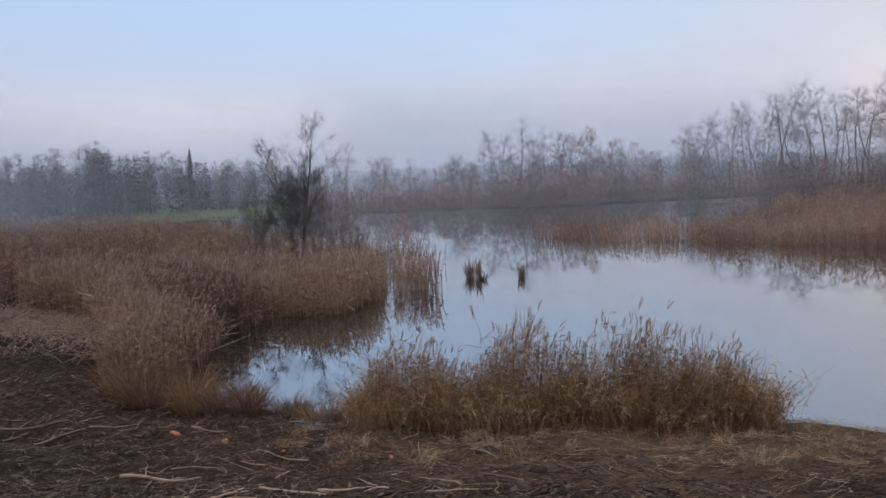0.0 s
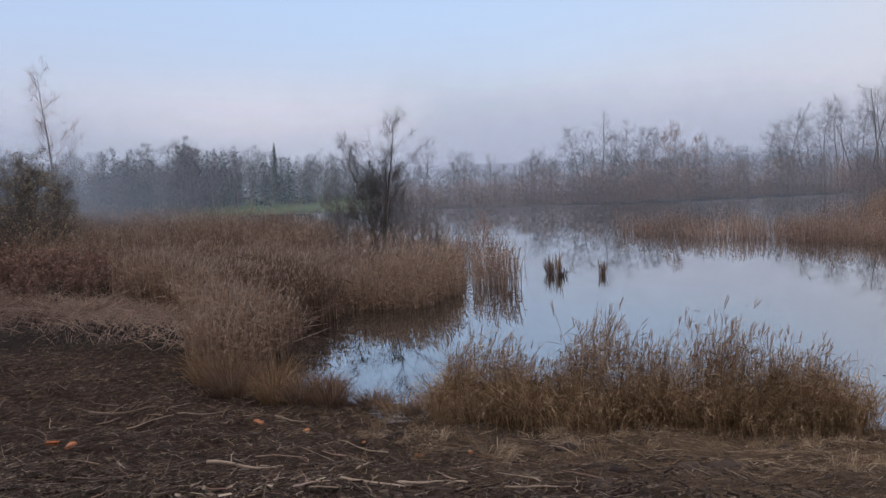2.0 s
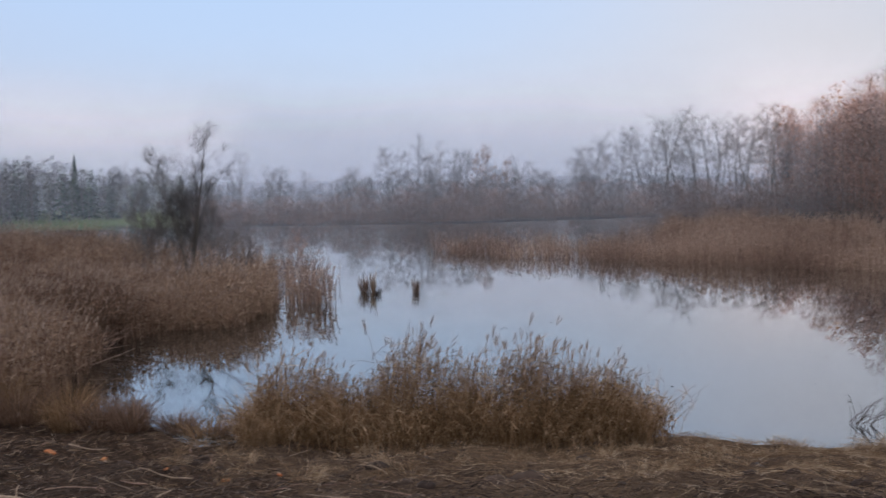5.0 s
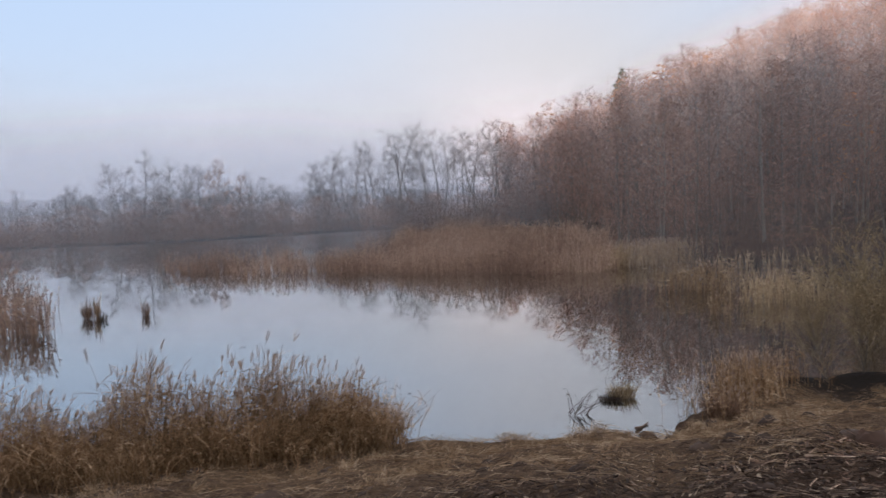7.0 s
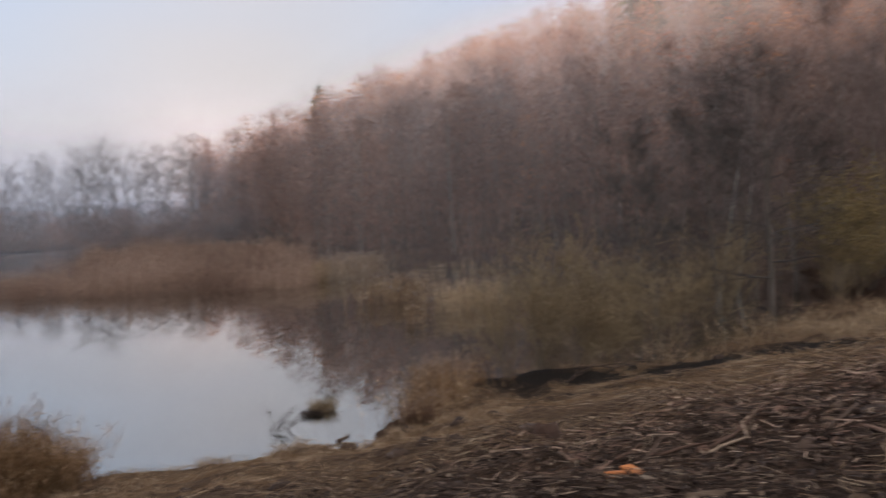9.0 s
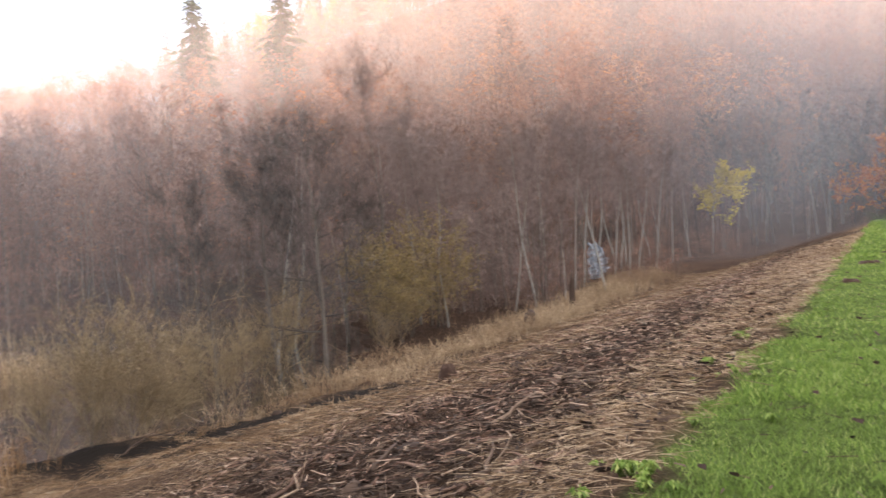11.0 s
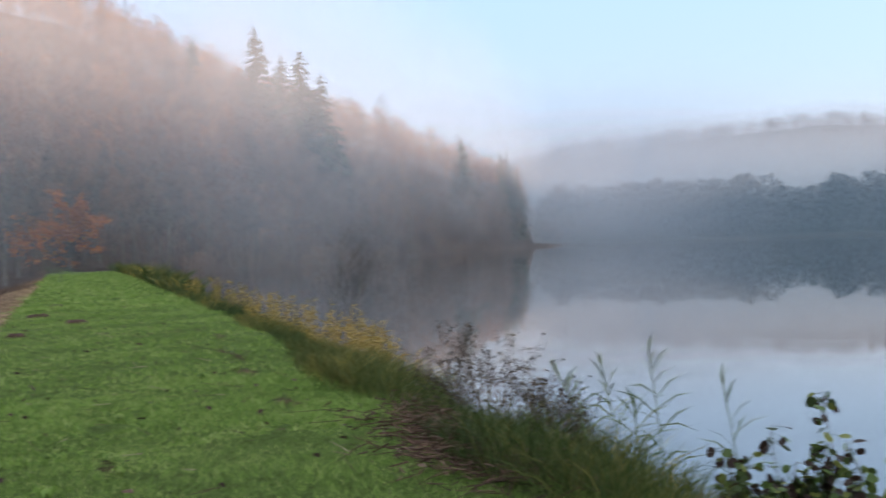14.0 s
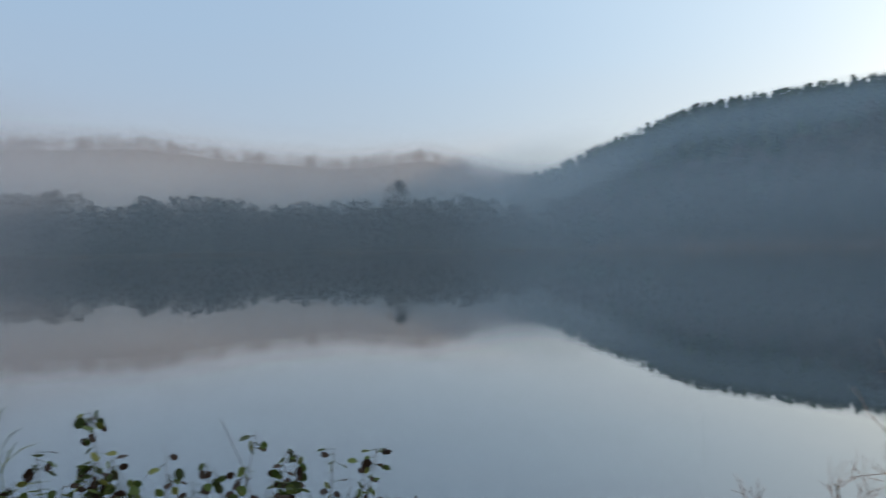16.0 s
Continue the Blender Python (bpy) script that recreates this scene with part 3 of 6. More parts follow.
def uv_at(u, v):
    p = AX * u + AV * v
    return float(p[0]), float(p[1])


sheet("water_pond", [uv_at(-90, 10), uv_at(70, 10), uv_at(60, 125), uv_at(-90, 125)], 0.0, water_mat("pond_water", 0.02, (0.012, 0.011, 0.009), 0.28), "still dark pond mirroring sky and trees")
sheet("water_lake", [uv_at(-300, -3.2), uv_at(700, -3.2), uv_at(700, -700), uv_at(-300, -700)], LAKE_Z, water_mat("lake_water", 0.05, (0.007, 0.009, 0.010), 0.22, 0.7), "calm misty lake mirroring the far hills")

# ---- trees ----


def grow(rng, height, lean=0.0, crown=0.35, limbs=14, fork=1.3, twigs=1.2, spread=0.3, rise=0.9, r_base=0.014, wild=0.45, levels=3, lift=0.10):
    """A branching skeleton: rods (p0, p1, r0, r1, order); limbs fork again and again and get shorter and thinner."""
    out = []
    n = 8
    p, d = np.zeros(3), np.array([lean, 0, 1.0])
    pts = [p]
    for i in range(n):
        d = d + np.append(rng.normal(0, 0.06, 2), 0)
        p = p + d / np.linalg.norm(d) * height * 0.93 / n
        pts.append(p)
    pts = np.array(pts)
    rad = r_base * height * (1 - 0.9 * np.arange(n + 1) / n)
    for i in range(n):
        out.append((pts[i], pts[i + 1], rad[i], rad[i + 1], 0))

    def shoot(q, dv, ln, rr, order):
        steps = 3 if order == 1 else 2
        for s in range(steps):
            dv = dv + rng.normal(0, 0.16, 3) + np.array([0, 0, lift])
            dv = dv / np.linalg.norm(dv)
            e = q + dv * ln / steps
            out.append((q, e, rr, rr * 0.7, order))
            if order < levels:
                for _ in range(rng.poisson(fork if order == 1 else twigs) + (s == steps - 1)):
                    side = rng.normal(0, wild, 3)
                    nd2 = dv + side
                    nd2 /= np.linalg.norm(nd2)
                    shoot(q + (e - q) * rng.uniform(0.4, 1), nd2, ln * rng.uniform(0.42, 0.75), rr * 0.5, order + 1)
            q, rr = e, rr * 0.7

    for k in range(limbs):
        h = crown + (0.98 - crown) * (k + rng.random()) / limbs
        i = min(int(h * n), n - 1)
        b = pts[i] + (pts[i + 1] - pts[i]) * (h * n - i)
        a = k * 2.4 + rng.normal(0, 0.4)
        rel = (h - crown) / (1 - crown)
        ln = height * spread * (1.0 - 0.62 * rel) * rng.uniform(0.7, 1.15)
        dv = np.array([math.cos(a), math.sin(a), rise * rng.uniform(0.6, 1.3) + 0.6 * rel])
        shoot(b, dv / np.linalg.norm(dv), ln, rad[i] * 0.42, 1)
    return out


def conifer(rng, height, spread=0.2, whorls=16, per=8):
    b = Bag()
    b.segs([(0, 0, 0)], [(0, 0, height)], height * 0.014, 0.02, 0.3, 0, 6)
    base, tip, wd = [], [], []
    for i in range(whorls):
        h = height * (0.12 + 0.86 * i / whorls)
        ln = height * spread * (1 - i / whorls) ** 0.8 + 0.25
        for _ in range(per):
            a = rng.random() * 6.283
            ll = ln * rng.uniform(0.7, 1.15)
            s = np.array([0, 0, h + rng.uniform(-0.3, 0.3)])
            e = s + np.array([np.cos(a) * ll, np.sin(a) * ll, -0.25 * ll + rng.normal(0, 0.15)])
            for k in range(4):
                f = 0.25 + 0.25 * k
                o = rng.normal(0, 0.12 * ll, 3)
                base.append(s + (e - s) * (f - 0.25))
                tip.append(s + (e - s) * f + o * [1, 1, 0.6] - [0, 0, 0.1 * ll])
                wd.append(0.22 * ll * (1.2 - 0.6 * f) + 0.08)
    b.blades(base, tip, wd, rng.random(len(base)), 1)
    return b


def on_ground(x, y, sink=0.05):
    return Vector((x, y, float(land(np.array([x]), np.array([y]))[0]) - sink))


# ---- woods ----


def bare_proto(seed, leaf=0.0, leaf_n=1, wide=1.0, **kw):
    """A light tree one metre high, for woods seen from afar."""
    r = np.random.default_rng(seed)
    b = Bag()
    s = grow(r, 1.0, **kw)
    for order, slot, ww in ((0, 0, 0), (1, 0, 0.008), (2, 1, 0.0065), (3, 1, 0.005)):
        q = [w for w in s if w[4] == order]
        if not q:
            continue
        p0, p1 = np.array([w[0] for w in q]), np.array([w[1] for w in q])
        if order == 0:
            p0, p1 = p0[::2], p1[1::2]
            b.segs(p0, p1, [w[2] for w in q][::2], [w[3] for w in q][1::2], r.uniform(0.3, 0.7, len(p0)), 0, 4)
        else:
            b.strips(p0, p1, ww * wide, r.uniform(0.2, 0.8, len(q)), slot)
    if leaf:
        tips = np.array([w[1] for w in s if w[4] >= 2])
        at = np.repeat(tips, leaf_n, 0) + r.normal(0, 0.025, (len(tips) * leaf_n, 3))
        d = r.normal(0, 1, at.shape)
        d /= np.linalg.norm(d, axis=1, keepdims=True)
        sz = leaf * r.uniform(0.4, 1.3, (len(at), 1))
        b.strips(at - d * sz / 2, at + d * sz / 2, sz[:, 0] * 0.8, r.random(len(at)), 2, 0.5)
    return b.arrays()


def smoke_proto(seed, n=190, leaf=0, low=0.2, wide=0.26, trunk=0.007, fine=1.0, blade=1.0):
    """A light tree one metre high whose crown is a cloud of very fine twigs, with leaves where it still has them."""
    r = np.random.default_rng(seed)
    b = Bag()
    sway = r.normal(0, 0.02, 2)
    mid = np.array([*sway, 0.5])
    b.segs([(0, 0, 0), mid], [mid, (*(sway * 0.5), 0.93)], [trunk, trunk * 0.7], [trunk * 0.7, 0.001], r.uniform(0.2, 0.6, 2), 0, 3)

    def spots(k):
        z = low + (1 - low) * r.random(k) ** 0.85
        a = r.uniform(0, 6.283, k)
        lobe = 1 + 0.3 * np.sin(a * 3 + z * 9 + seed)
        q = r.random(k) ** 0.6 * wide * np.sin(np.pi * np.clip(0.22 + 0.74 * (z - low) / (1 - low), 0, 1)) ** 0.8 * lobe
        out = np.stack([np.cos(a), np.sin(a), np.zeros(k)], 1)
        return out * q[:, None] + np.array([0, 0, 1]) * z[:, None], out

    at, out = spots(9)
    b.strips(at * [0.05, 0.05, 0.75], at, 0.0035, r.uniform(0.2, 0.6, 9), 0, 0.4)
    at, out = spots(n)
    d = out * 0.5 + [0, 0, 0.55] + r.normal(0, 0.4, (n, 3))
    d *= (r.uniform(0.04, 0.12, n) / np.linalg.norm(d, axis=1))[:, None]
    b.strips(at - d * 0.6, at + d * 0.4, r.uniform(0.0055, 0.0095, n) * fine, r.random(n), 1, 0.3)
    if leaf:
        at, out = spots(leaf)
        d = r.normal(0, 1, (leaf, 3)) * [1, 1, 0.5]
        d *= (blade * r.uniform(0.010, 0.026, leaf) / np.linalg.norm(d, axis=1))[:, None]
        b.strips(at - d, at + d, np.linalg.norm(d, axis=1) * 1.2, r.random(leaf), 2, 0.5)
    return b.arrays()


def spike_proto(seed, n=13):
    """A slim conifer for far hillsides."""
    r = np.random.default_rng(seed)
    b = Bag()
    z = np.linspace(0.12, 0.9, n)
    a = np.arange(n) * 2.4
    ln = 0.24 * (1.05 - z)
    base = np.stack([-np.cos(a) * ln * 0.6, -np.sin(a) * ln * 0.6, z + 0.04], 1)
    tip = np.stack([np.cos(a) * ln, np.sin(a) * ln, z - 0.06], 1)
    b.strips(base, tip, 0.16, r.random(n), 1, 0.5)
    b.strips([(0, 0, 0)], [(0, 0, 1)], 0.09, 0.4, 1, 0.05)
    b.strips([(0, 0, 0)], [(0.001, 0, 1)], 0.09, 0.4, 1, 0.05)
    return b.arrays()


def scatter_polar(n, az0, az1, d0, d1, rng):
    """Even in area, between two distances that may depend on the bearing."""
    az = rng.uniform(az0, az1, n)
    a, b = d0(az), d1(az)
    r = np.sqrt(rng.uniform(0, 1, n) * (b * b - a * a) + a * a)
    return -r * np.sin(np.radians(az)), r * np.cos(np.radians(az)), az, r


def wood(name, protos, x, y, height, mats, label, category="trees", tint=None, unit=1.0, wide=(0.85, 1.2)):
    bag = Bag()
    z = land(x, y) - 0.15
    pick = rng.integers(0, len(protos), len(x))
    turn = rng.uniform(0, 6.283, len(x))
    tint = rng.random(len(x)) if tint is None else tint
    for k, p in enumerate(protos):
        w = pick == k
        if w.any():
            bag.place(p, np.stack([x, y, z], 1)[w], turn[w], np.stack([height * rng.uniform(*wide, len(x)), height], 1)[w] / unit, tint[w])
    return tagged(new(name, bag.mesh(name, mats)), label, category, kind="stuff")


PROTO_BARE = [smoke_proto(20 + k, 330, wide=0.3, fine=0.5) for k in range(7)]
PROTO_LEAF = [smoke_proto(40 + k, 110, 210, fine=0.6, blade=0.5) for k in range(6)]
PROTO_FINE = [smoke_proto(30 + k, 400, 90 * (k % 2), wide=0.3, fine=0.42, blade=0.35) for k in range(6)]
PROTO_SHRUB = [smoke_proto(50 + k, 440, 0, 0.02, 0.5, 0.008, 0.62) for k in range(5)]
PROTO_THICK = [smoke_proto(65 + k, 520, 0, 0.02, 0.38, 0.008, 0.65) for k in range(4)]
PROTO_CON = [conifer(np.random.default_rng(60 + k), 14.0, 0.17, 13, 6).arrays() for k in range(2)]
PROTO_SPIKE = [spike_proto(70 + k) for k in range(3)]
PROTO_CLUMP = [smoke_proto(76 + k, 270, 0, 0.02, 0.40, 0.008, 2.5) for k in range(6)]

foot = lambda az: np.interp(az, HILL[:, 0], HILL[:, 1]) + 2
ridge = lambda az: np.interp(az, HILL[:, 0], HILL[:, 2]) + 10
x, y, az, r = scatter_polar(1400, -124.8, -27, foot, ridge, rng)
more = scatter_polar(380, -124.8, -97, foot, ridge, rng)
crest_row = scatter_polar(340, -124, -28, lambda a: ridge(a) - 22, lambda a: ridge(a) - 4, rng)
crest_lake = scatter_polar(520, -124.8, -62, lambda a: ridge(a) - 30, lambda a: ridge(a) - 3, rng)
x, y, az, r = (np.concatenate(q) for q in zip((x, y, az, r), more))
h = rng.uniform(9.5, 15, len(x))
up = (r - foot(az)) / (ridge(az) - foot(az))
kind = rng.random(len(x)) - 0.7 * (up - 0.4) - 0.3 * wob(x, y, 14.0, 3)
w1, w2 = kind > 0.42, (kind <= 0.42) & (kind > -0.2)
w3 = kind <= -0.2
patch = lambda w: np.clip(0.5 + 0.4 * wob(x[w], y[w], 11.0, 6) + rng.normal(0, 0.15, int(w.sum())), 0, 1)
w1b = w1 & (up < 0.34 + 0.14 * wob(x, y, 17.0, 8))
w1 = w1 & ~w1b
wood("hill_woods_low", PROTO_BARE, x[w1b], y[w1b], h[w1b], [M_BARK, M_PLUM], "dark brown bare trees on the lower hillside", tint=patch(w1b))
wood("hill_woods_bare", PROTO_BARE, x[w1], y[w1], h[w1], [M_BARK, M_TWIG], "bare grey-brown winter trees covering the hillside", tint=patch(w1))
wood("hill_woods_beech", PROTO_LEAF, x[w2], y[w2], h[w2] * 0.95, [M_BARK, M_TWIG, M_RUSSET], "beeches holding russet leaves on the hillside", tint=patch(w2))
wood("hill_woods_orange", PROTO_LEAF, x[w3], y[w3], h[w3] * 0.95, [M_BARK, M_TWIG, M_ORANGE], "orange autumn beeches high on the hillside", tint=patch(w3))
x, y, az, r = crest_lake
wood("skyline_woods", PROTO_LEAF[:3] + PROTO_BARE[:4], x, y, rng.uniform(9, 16, len(x)), [M_BARK, M_TWIG, M_RUSSET], "russet and bare trees crowding the ridge over the lake")
x, y, az, r = crest_row
wood("hill_crest_woods", PROTO_FINE, x, y, rng.uniform(9, 15, len(x)), [M_BARK, M_TWIG, M_RUSSET], "fine-twigged trees along the hill's skyline")
x, y, az, r = scatter_polar(26, -68, -58, lambda a: 0 * a + 165, lambda a: 0 * a + 205, rng)
wood("hill_woods_larch", PROTO_LEAF, x, y, rng.uniform(12, 16, len(x)), [M_BARK, M_TWIG, M_YELLOW], "yellowing larches among the beeches on the hill", wide=(0.6, 0.8))
x, y, az, r = scatter_polar(14, -66, -53, lambda a: 0 * a + 150, lambda a: 0 * a + 195, rng)
wood("hill_woods_pine", PROTO_CON, x, y, rng.uniform(13, 18, len(x)), [M_BARK, M_NEEDLE], "dark spruces high on the hillside", unit=14.0)
x, y, az, r = scatter_polar(22, -124.5, -100, lambda a: foot(a) + 20, ridge, rng)
wood("hill_woods_spruce", PROTO_CON, x, y, rng.uniform(10, 16, len(x)), [M_BARK, M_NEEDLE], "dark spruces among the bare hillside trees", unit=14.0)
# taller trees standing out of the canopy
x, y, az, r = scatter_polar(70, -123, -66, lambda a: foot(a) + 25, ridge, rng)
wood("hill_woods_tall", PROTO_FINE, x, y, rng.uniform(15, 20, len(x)), [M_BARK, M_DUSK, M_RUSSET], "taller dark bare trees above the hillside canopy", wide=(0.6, 0.85))
x, y, az, r = scatter_polar(110, -118, -40, lambda a: foot(a) + 10, lambda a: ridge(a) - 14, rng)
wood("hill_woods_russet", PROTO_LEAF, x, y, rng.uniform(8, 14, len(x)), [M_BARK, M_TWIG, M_ORANGE], "rust-red beeches among the bare trees", wide=(1.0, 1.3))
x, y, az, r = scatter_polar(110, -108, -86, lambda a: foot(a) - 6, lambda a: foot(a) + 14, rng)
wood("edge_stems", [bare_proto(130 + q, limbs=9, crown=0.5, twigs=0.5, spread=0.2, r_base=0.009) for q in range(4)], x, y, rng.uniform(9, 14, len(x)), [M_BARK, M_DUSK], "upright grey stems along the edge of the woods")
# the first rank at the hill's foot
x, y, az, r = scatter_polar(260, -100, -29, lambda a: foot(a) - 2, lambda a: foot(a) + 26, rng)
wood("hill_edge_woods", PROTO_FINE, x, y, rng.uniform(8, 13, len(x)), [M_BARK, M_PLUM, M_TWIG], "fine-twigged bare trees at the hill's edge")
x, y, az, r = scatter_polar(90, -72, -29, lambda a: foot(a) + 1, lambda a: foot(a) + 26, rng)
wood("hill_edge_stems", [bare_proto(150 + q, wide=0.4, limbs=8, crown=0.5, twigs=0.5, spread=0.16, r_base=0.0055) for q in range(4)], x, y, rng.uniform(7, 11, len(x)), [M_BARK, M_PLUM], "slim grey-stemmed trees along the foot of the hill")
# tall trees closing the headland where the hill meets the lake
x, y, az, r = scatter_polar(26, -125.0, -123.4, lambda a: 0 * a + 352, lambda a: 0 * a + 385, rng)
wood("headland_spruces", PROTO_CON, x[:12], y[:12], rng.uniform(17, 30, 12), [M_BARK, M_NEEDLE], "tall dark spruces on the headland by the lake", unit=14.0, wide=(0.5, 0.7))
wood("headland_woods", PROTO_BARE, x[12:], y[12:], rng.uniform(14, 24, 14), [M_BARK, M_DUSK], "tall bare trees crowding the headland's edge", wide=(0.8, 1.0))
# undergrowth of the swamp
x, y, az, r = scatter_polar(230, -97, -60, lambda a: 0 * a + 46, lambda a: foot(a) + 4, rng)
k = x * AV[0] + y * AV[1] > 11.5
x, y = x[k], y[k]
wood("swamp_brush", PROTO_SHRUB, x, y, rng.uniform(0.8, 3.0, len(x)), [M_BARK, M_PLUM, M_OLIVE], "dark low brush between the alder stems", "brush", wide=(1.0, 1.8))
x, y, az, r = scatter_polar(64, -77, -60, lambda a: 0 * a + 47, lambda a: 0 * a + 62, rng)
wood("swamp_thicket", [smoke_proto(120 + q, 640, 0, 0.02, 0.36, 0.008, 0.42) for q in range(3)], x, y, rng.uniform(3, 7.5, len(x)), [M_BARK, M_MAUVE], "dark bare thicket between the alders of the swamp", "brush", wide=(0.9, 1.3))
# brush along the hill's foot
x, y, az, r = scatter_polar(150, -100, -27, lambda a: foot(a) - 3, lambda a: foot(a) + 10, rng)
wood("hill_foot_brush", PROTO_SHRUB, x, y, rng.uniform(2, 5, len(x)), [M_BARK, M_PLUM, M_PLUM], "tangled brown brush along the foot of the hill", "brush")
x, y, az, r = scatter_polar(50, -122, -102, lambda a: foot(a) - 3, lambda a: foot(a) + 4, rng)
wood("lakeside_brush", PROTO_SHRUB, x, y, rng.uniform(2, 5, len(x)), [M_BARK, M_TWIG, M_RUSSET], "dull brown brush on the lake's wooded edge", "brush")

# the far side of the lake
x, y, az, r = scatter_polar(900, -196, -126, lambda a: 0 * a + 492, lambda a: 0 * a + 570, rng)
hh = 500 * np.tan(np.radians(np.interp(az, [-208, -190, -186, -183, -180, -173, -168, -164.4, -161, -156, -154, -151, -146, -141, -138.6, -126],
                                       [7, 5.4, 3.6, 2.8, 2.6, 2.5, 2.7, 3.4, 3.4, 3.3, 3.05, 3.15, 3.8, 3.3, 3.9, 3.6]))) * rng.uniform(0.5, 1.04, len(x))
wood("far_shore_woods", PROTO_CLUMP, x, y, hh, [M_BARK, M_DUSK], "dark misty trees lining the far shore of the lake", wide=(0.8, 1.3))
x, y, az, r = scatter_polar(200, -206, -126, lambda a: 0 * a + 485, lambda a: 0 * a + 498, rng)
wood("far_shore_brush", PROTO_CLUMP, x, y, rng.uniform(4, 9, len(x)), [M_BARK, M_DUSK], "dark brush at the far waterline", "brush", wide=(1.4, 2.2))
p = bearing(-159.1, 495)
wood("dome_oak", [smoke_proto(90, 900, 0, 0.3, 0.34, 0.015, 0.9)], np.array([p.x]), np.array([p.y]), np.array([495 * math.tan(radians(4.2)) + 2]), [M_BARK, M_DUSK], "round-crowned tall tree on the far shore", wide=(0.9, 0.91))
x, y, az, r = scatter_polar(6500, -218, -166, lambda a: 0 * a + 500, lambda a: np.interp(a, FAR[:, 0], FAR[:, 1]) + 15, rng)
wood("far_hill_spruces", PROTO_SPIKE, x, y, rng.uniform(8, 17, len(x)), [M_BARK, M_NEEDLE], "dark conifers covering the steep far hill", wide=(0.9, 1.4))
x, y, az, r = scatter_polar(1500, -168, -112, lambda a: np.interp(a, FAR[:, 0], FAR[:, 1]) - 160, lambda a: np.interp(a, FAR[:, 0], FAR[:, 1]) + 12, rng)
wood("distant_hill_trees", [smoke_proto(86 + q, 60, 0, 0.02, 0.45, 0.008, 5.5) for q in range(3)], x, y, rng.uniform(8, 17, len(x)), [M_BARK, M_DUSK], "hazy woods on the distant hills", wide=(1.0, 1.6))
# misty woods beyond the reeds
x, y, az, r = scatter_polar(620, 9, 62, lambda a: np.interp(a, [9, 13, 20, 30, 62], [128, 126, 112, 92, 70]), lambda a: np.interp(a, [9, 13, 20, 30, 62], [150, 158, 145, 118, 95]), rng)
hh = r * np.tan(np.radians(np.interp(az, [9, 13, 18, 21, 25, 62], [1.0, 1.3, 1.9, 2.5, 2.0, 2.4]))) + 4.3
k = rng.random(len(x))
hh = hh * rng.uniform(0.6, 1.05, len(x))
wood("pond_woods_bare", PROTO_FINE, x[k > 0.6], y[k > 0.6], hh[k > 0.6], [M_BARK, M_DUSK, M_DUSK], "misty olive-grey trees beyond the reeds")
wood("pond_woods_clumps", PROTO_THICK, x[(k > 0.25) & (k <= 0.6)], y[(k > 0.25) & (k <= 0.6)], 0.85 * hh[(k > 0.25) & (k <= 0.6)], [M_BARK, M_DUSK], "dense misty thicket beyond the reeds", wide=(1.0, 1.5))
wood("pond_woods_spruce", PROTO_CON, x[k <= 0.25], y[k <= 0.25], hh[k <= 0.25], [M_BARK, M_NEEDLE], "dark spruces in the mist beyond the reeds", unit=14.0)
# brush under the trees of the far bank
bank_d = lambda a: np.interp(a, [-30, -19, -7, 0, 9], [103.5, 104.5, 97, 100, 103.5])
x, y, az, r = scatter_polar(460, -30, 9, lambda a: bank_d(a) - 1.5, lambda a: bank_d(a) + 9, rng)
hh = np.interp(az, [-30, -12, -1, 1.0, 3.5, 9], [4.4, 4.5, 4.8, 2.6, 3.0, 3.6]) * rng.uniform(0.35, 1.08, len(x))
k = rng.random(len(x))
wood("far_bank_brush", PROTO_SHRUB, x[k > 0.45], y[k > 0.45], hh[k > 0.45], [M_BARK, M_MISTY, M_MISTY], "grey-brown bare brush along the far bank of the pond", "brush")
wood("far_bank_thicket", [smoke_proto(95 + q, 460, 0, 0.0, 0.5, 0.008, 0.7) for q in range(3)], x[k <= 0.45], y[k <= 0.45], hh[k <= 0.45] * 0.9, [M_BARK, M_PLUM], "dense russet-grey thicket on the far bank", "brush", wide=(0.9, 1.5))

# woods behind the alders, closing the view between their stems
x, y, az, r = scatter_polar(230, -33, 9, lambda a: 0 * a + 116, lambda a: 0 * a + 150, rng)
wood("backing_woods", PROTO_FINE, x, y, np.interp(az, [-33, -20, -2, 1, 9], [6.2, 5.4, 6.0, 4.4, 4.8]) * rng.uniform(0.6, 1.05, len(x)), [M_BARK, M_MISTY, M_MISTY], "hazy grey-brown woods behind the alders", wide=(1.0, 1.5))

# low shrubs leaning over the far waterline
x, y, az, r = scatter_polar(300, -30, 9, lambda a: bank_d(a) - 0.8, lambda a: bank_d(a) + 2.0, rng)
wood("waterline_brush", [smoke_proto(55 + q, 300, 0, 0.0, 0.75, 0.006, 0.9) for q in range(3)], x, y, 0.7 + 3.0 * rng.random(len(x)) ** 1.6, [M_BARK, M_PLUM], "low dark brush overhanging the far waterline", "brush", wide=(1.0, 1.6))

# ---- single trees ----


def root(name, label, category, group=""):
    return tagged(new(name), label, category, group)


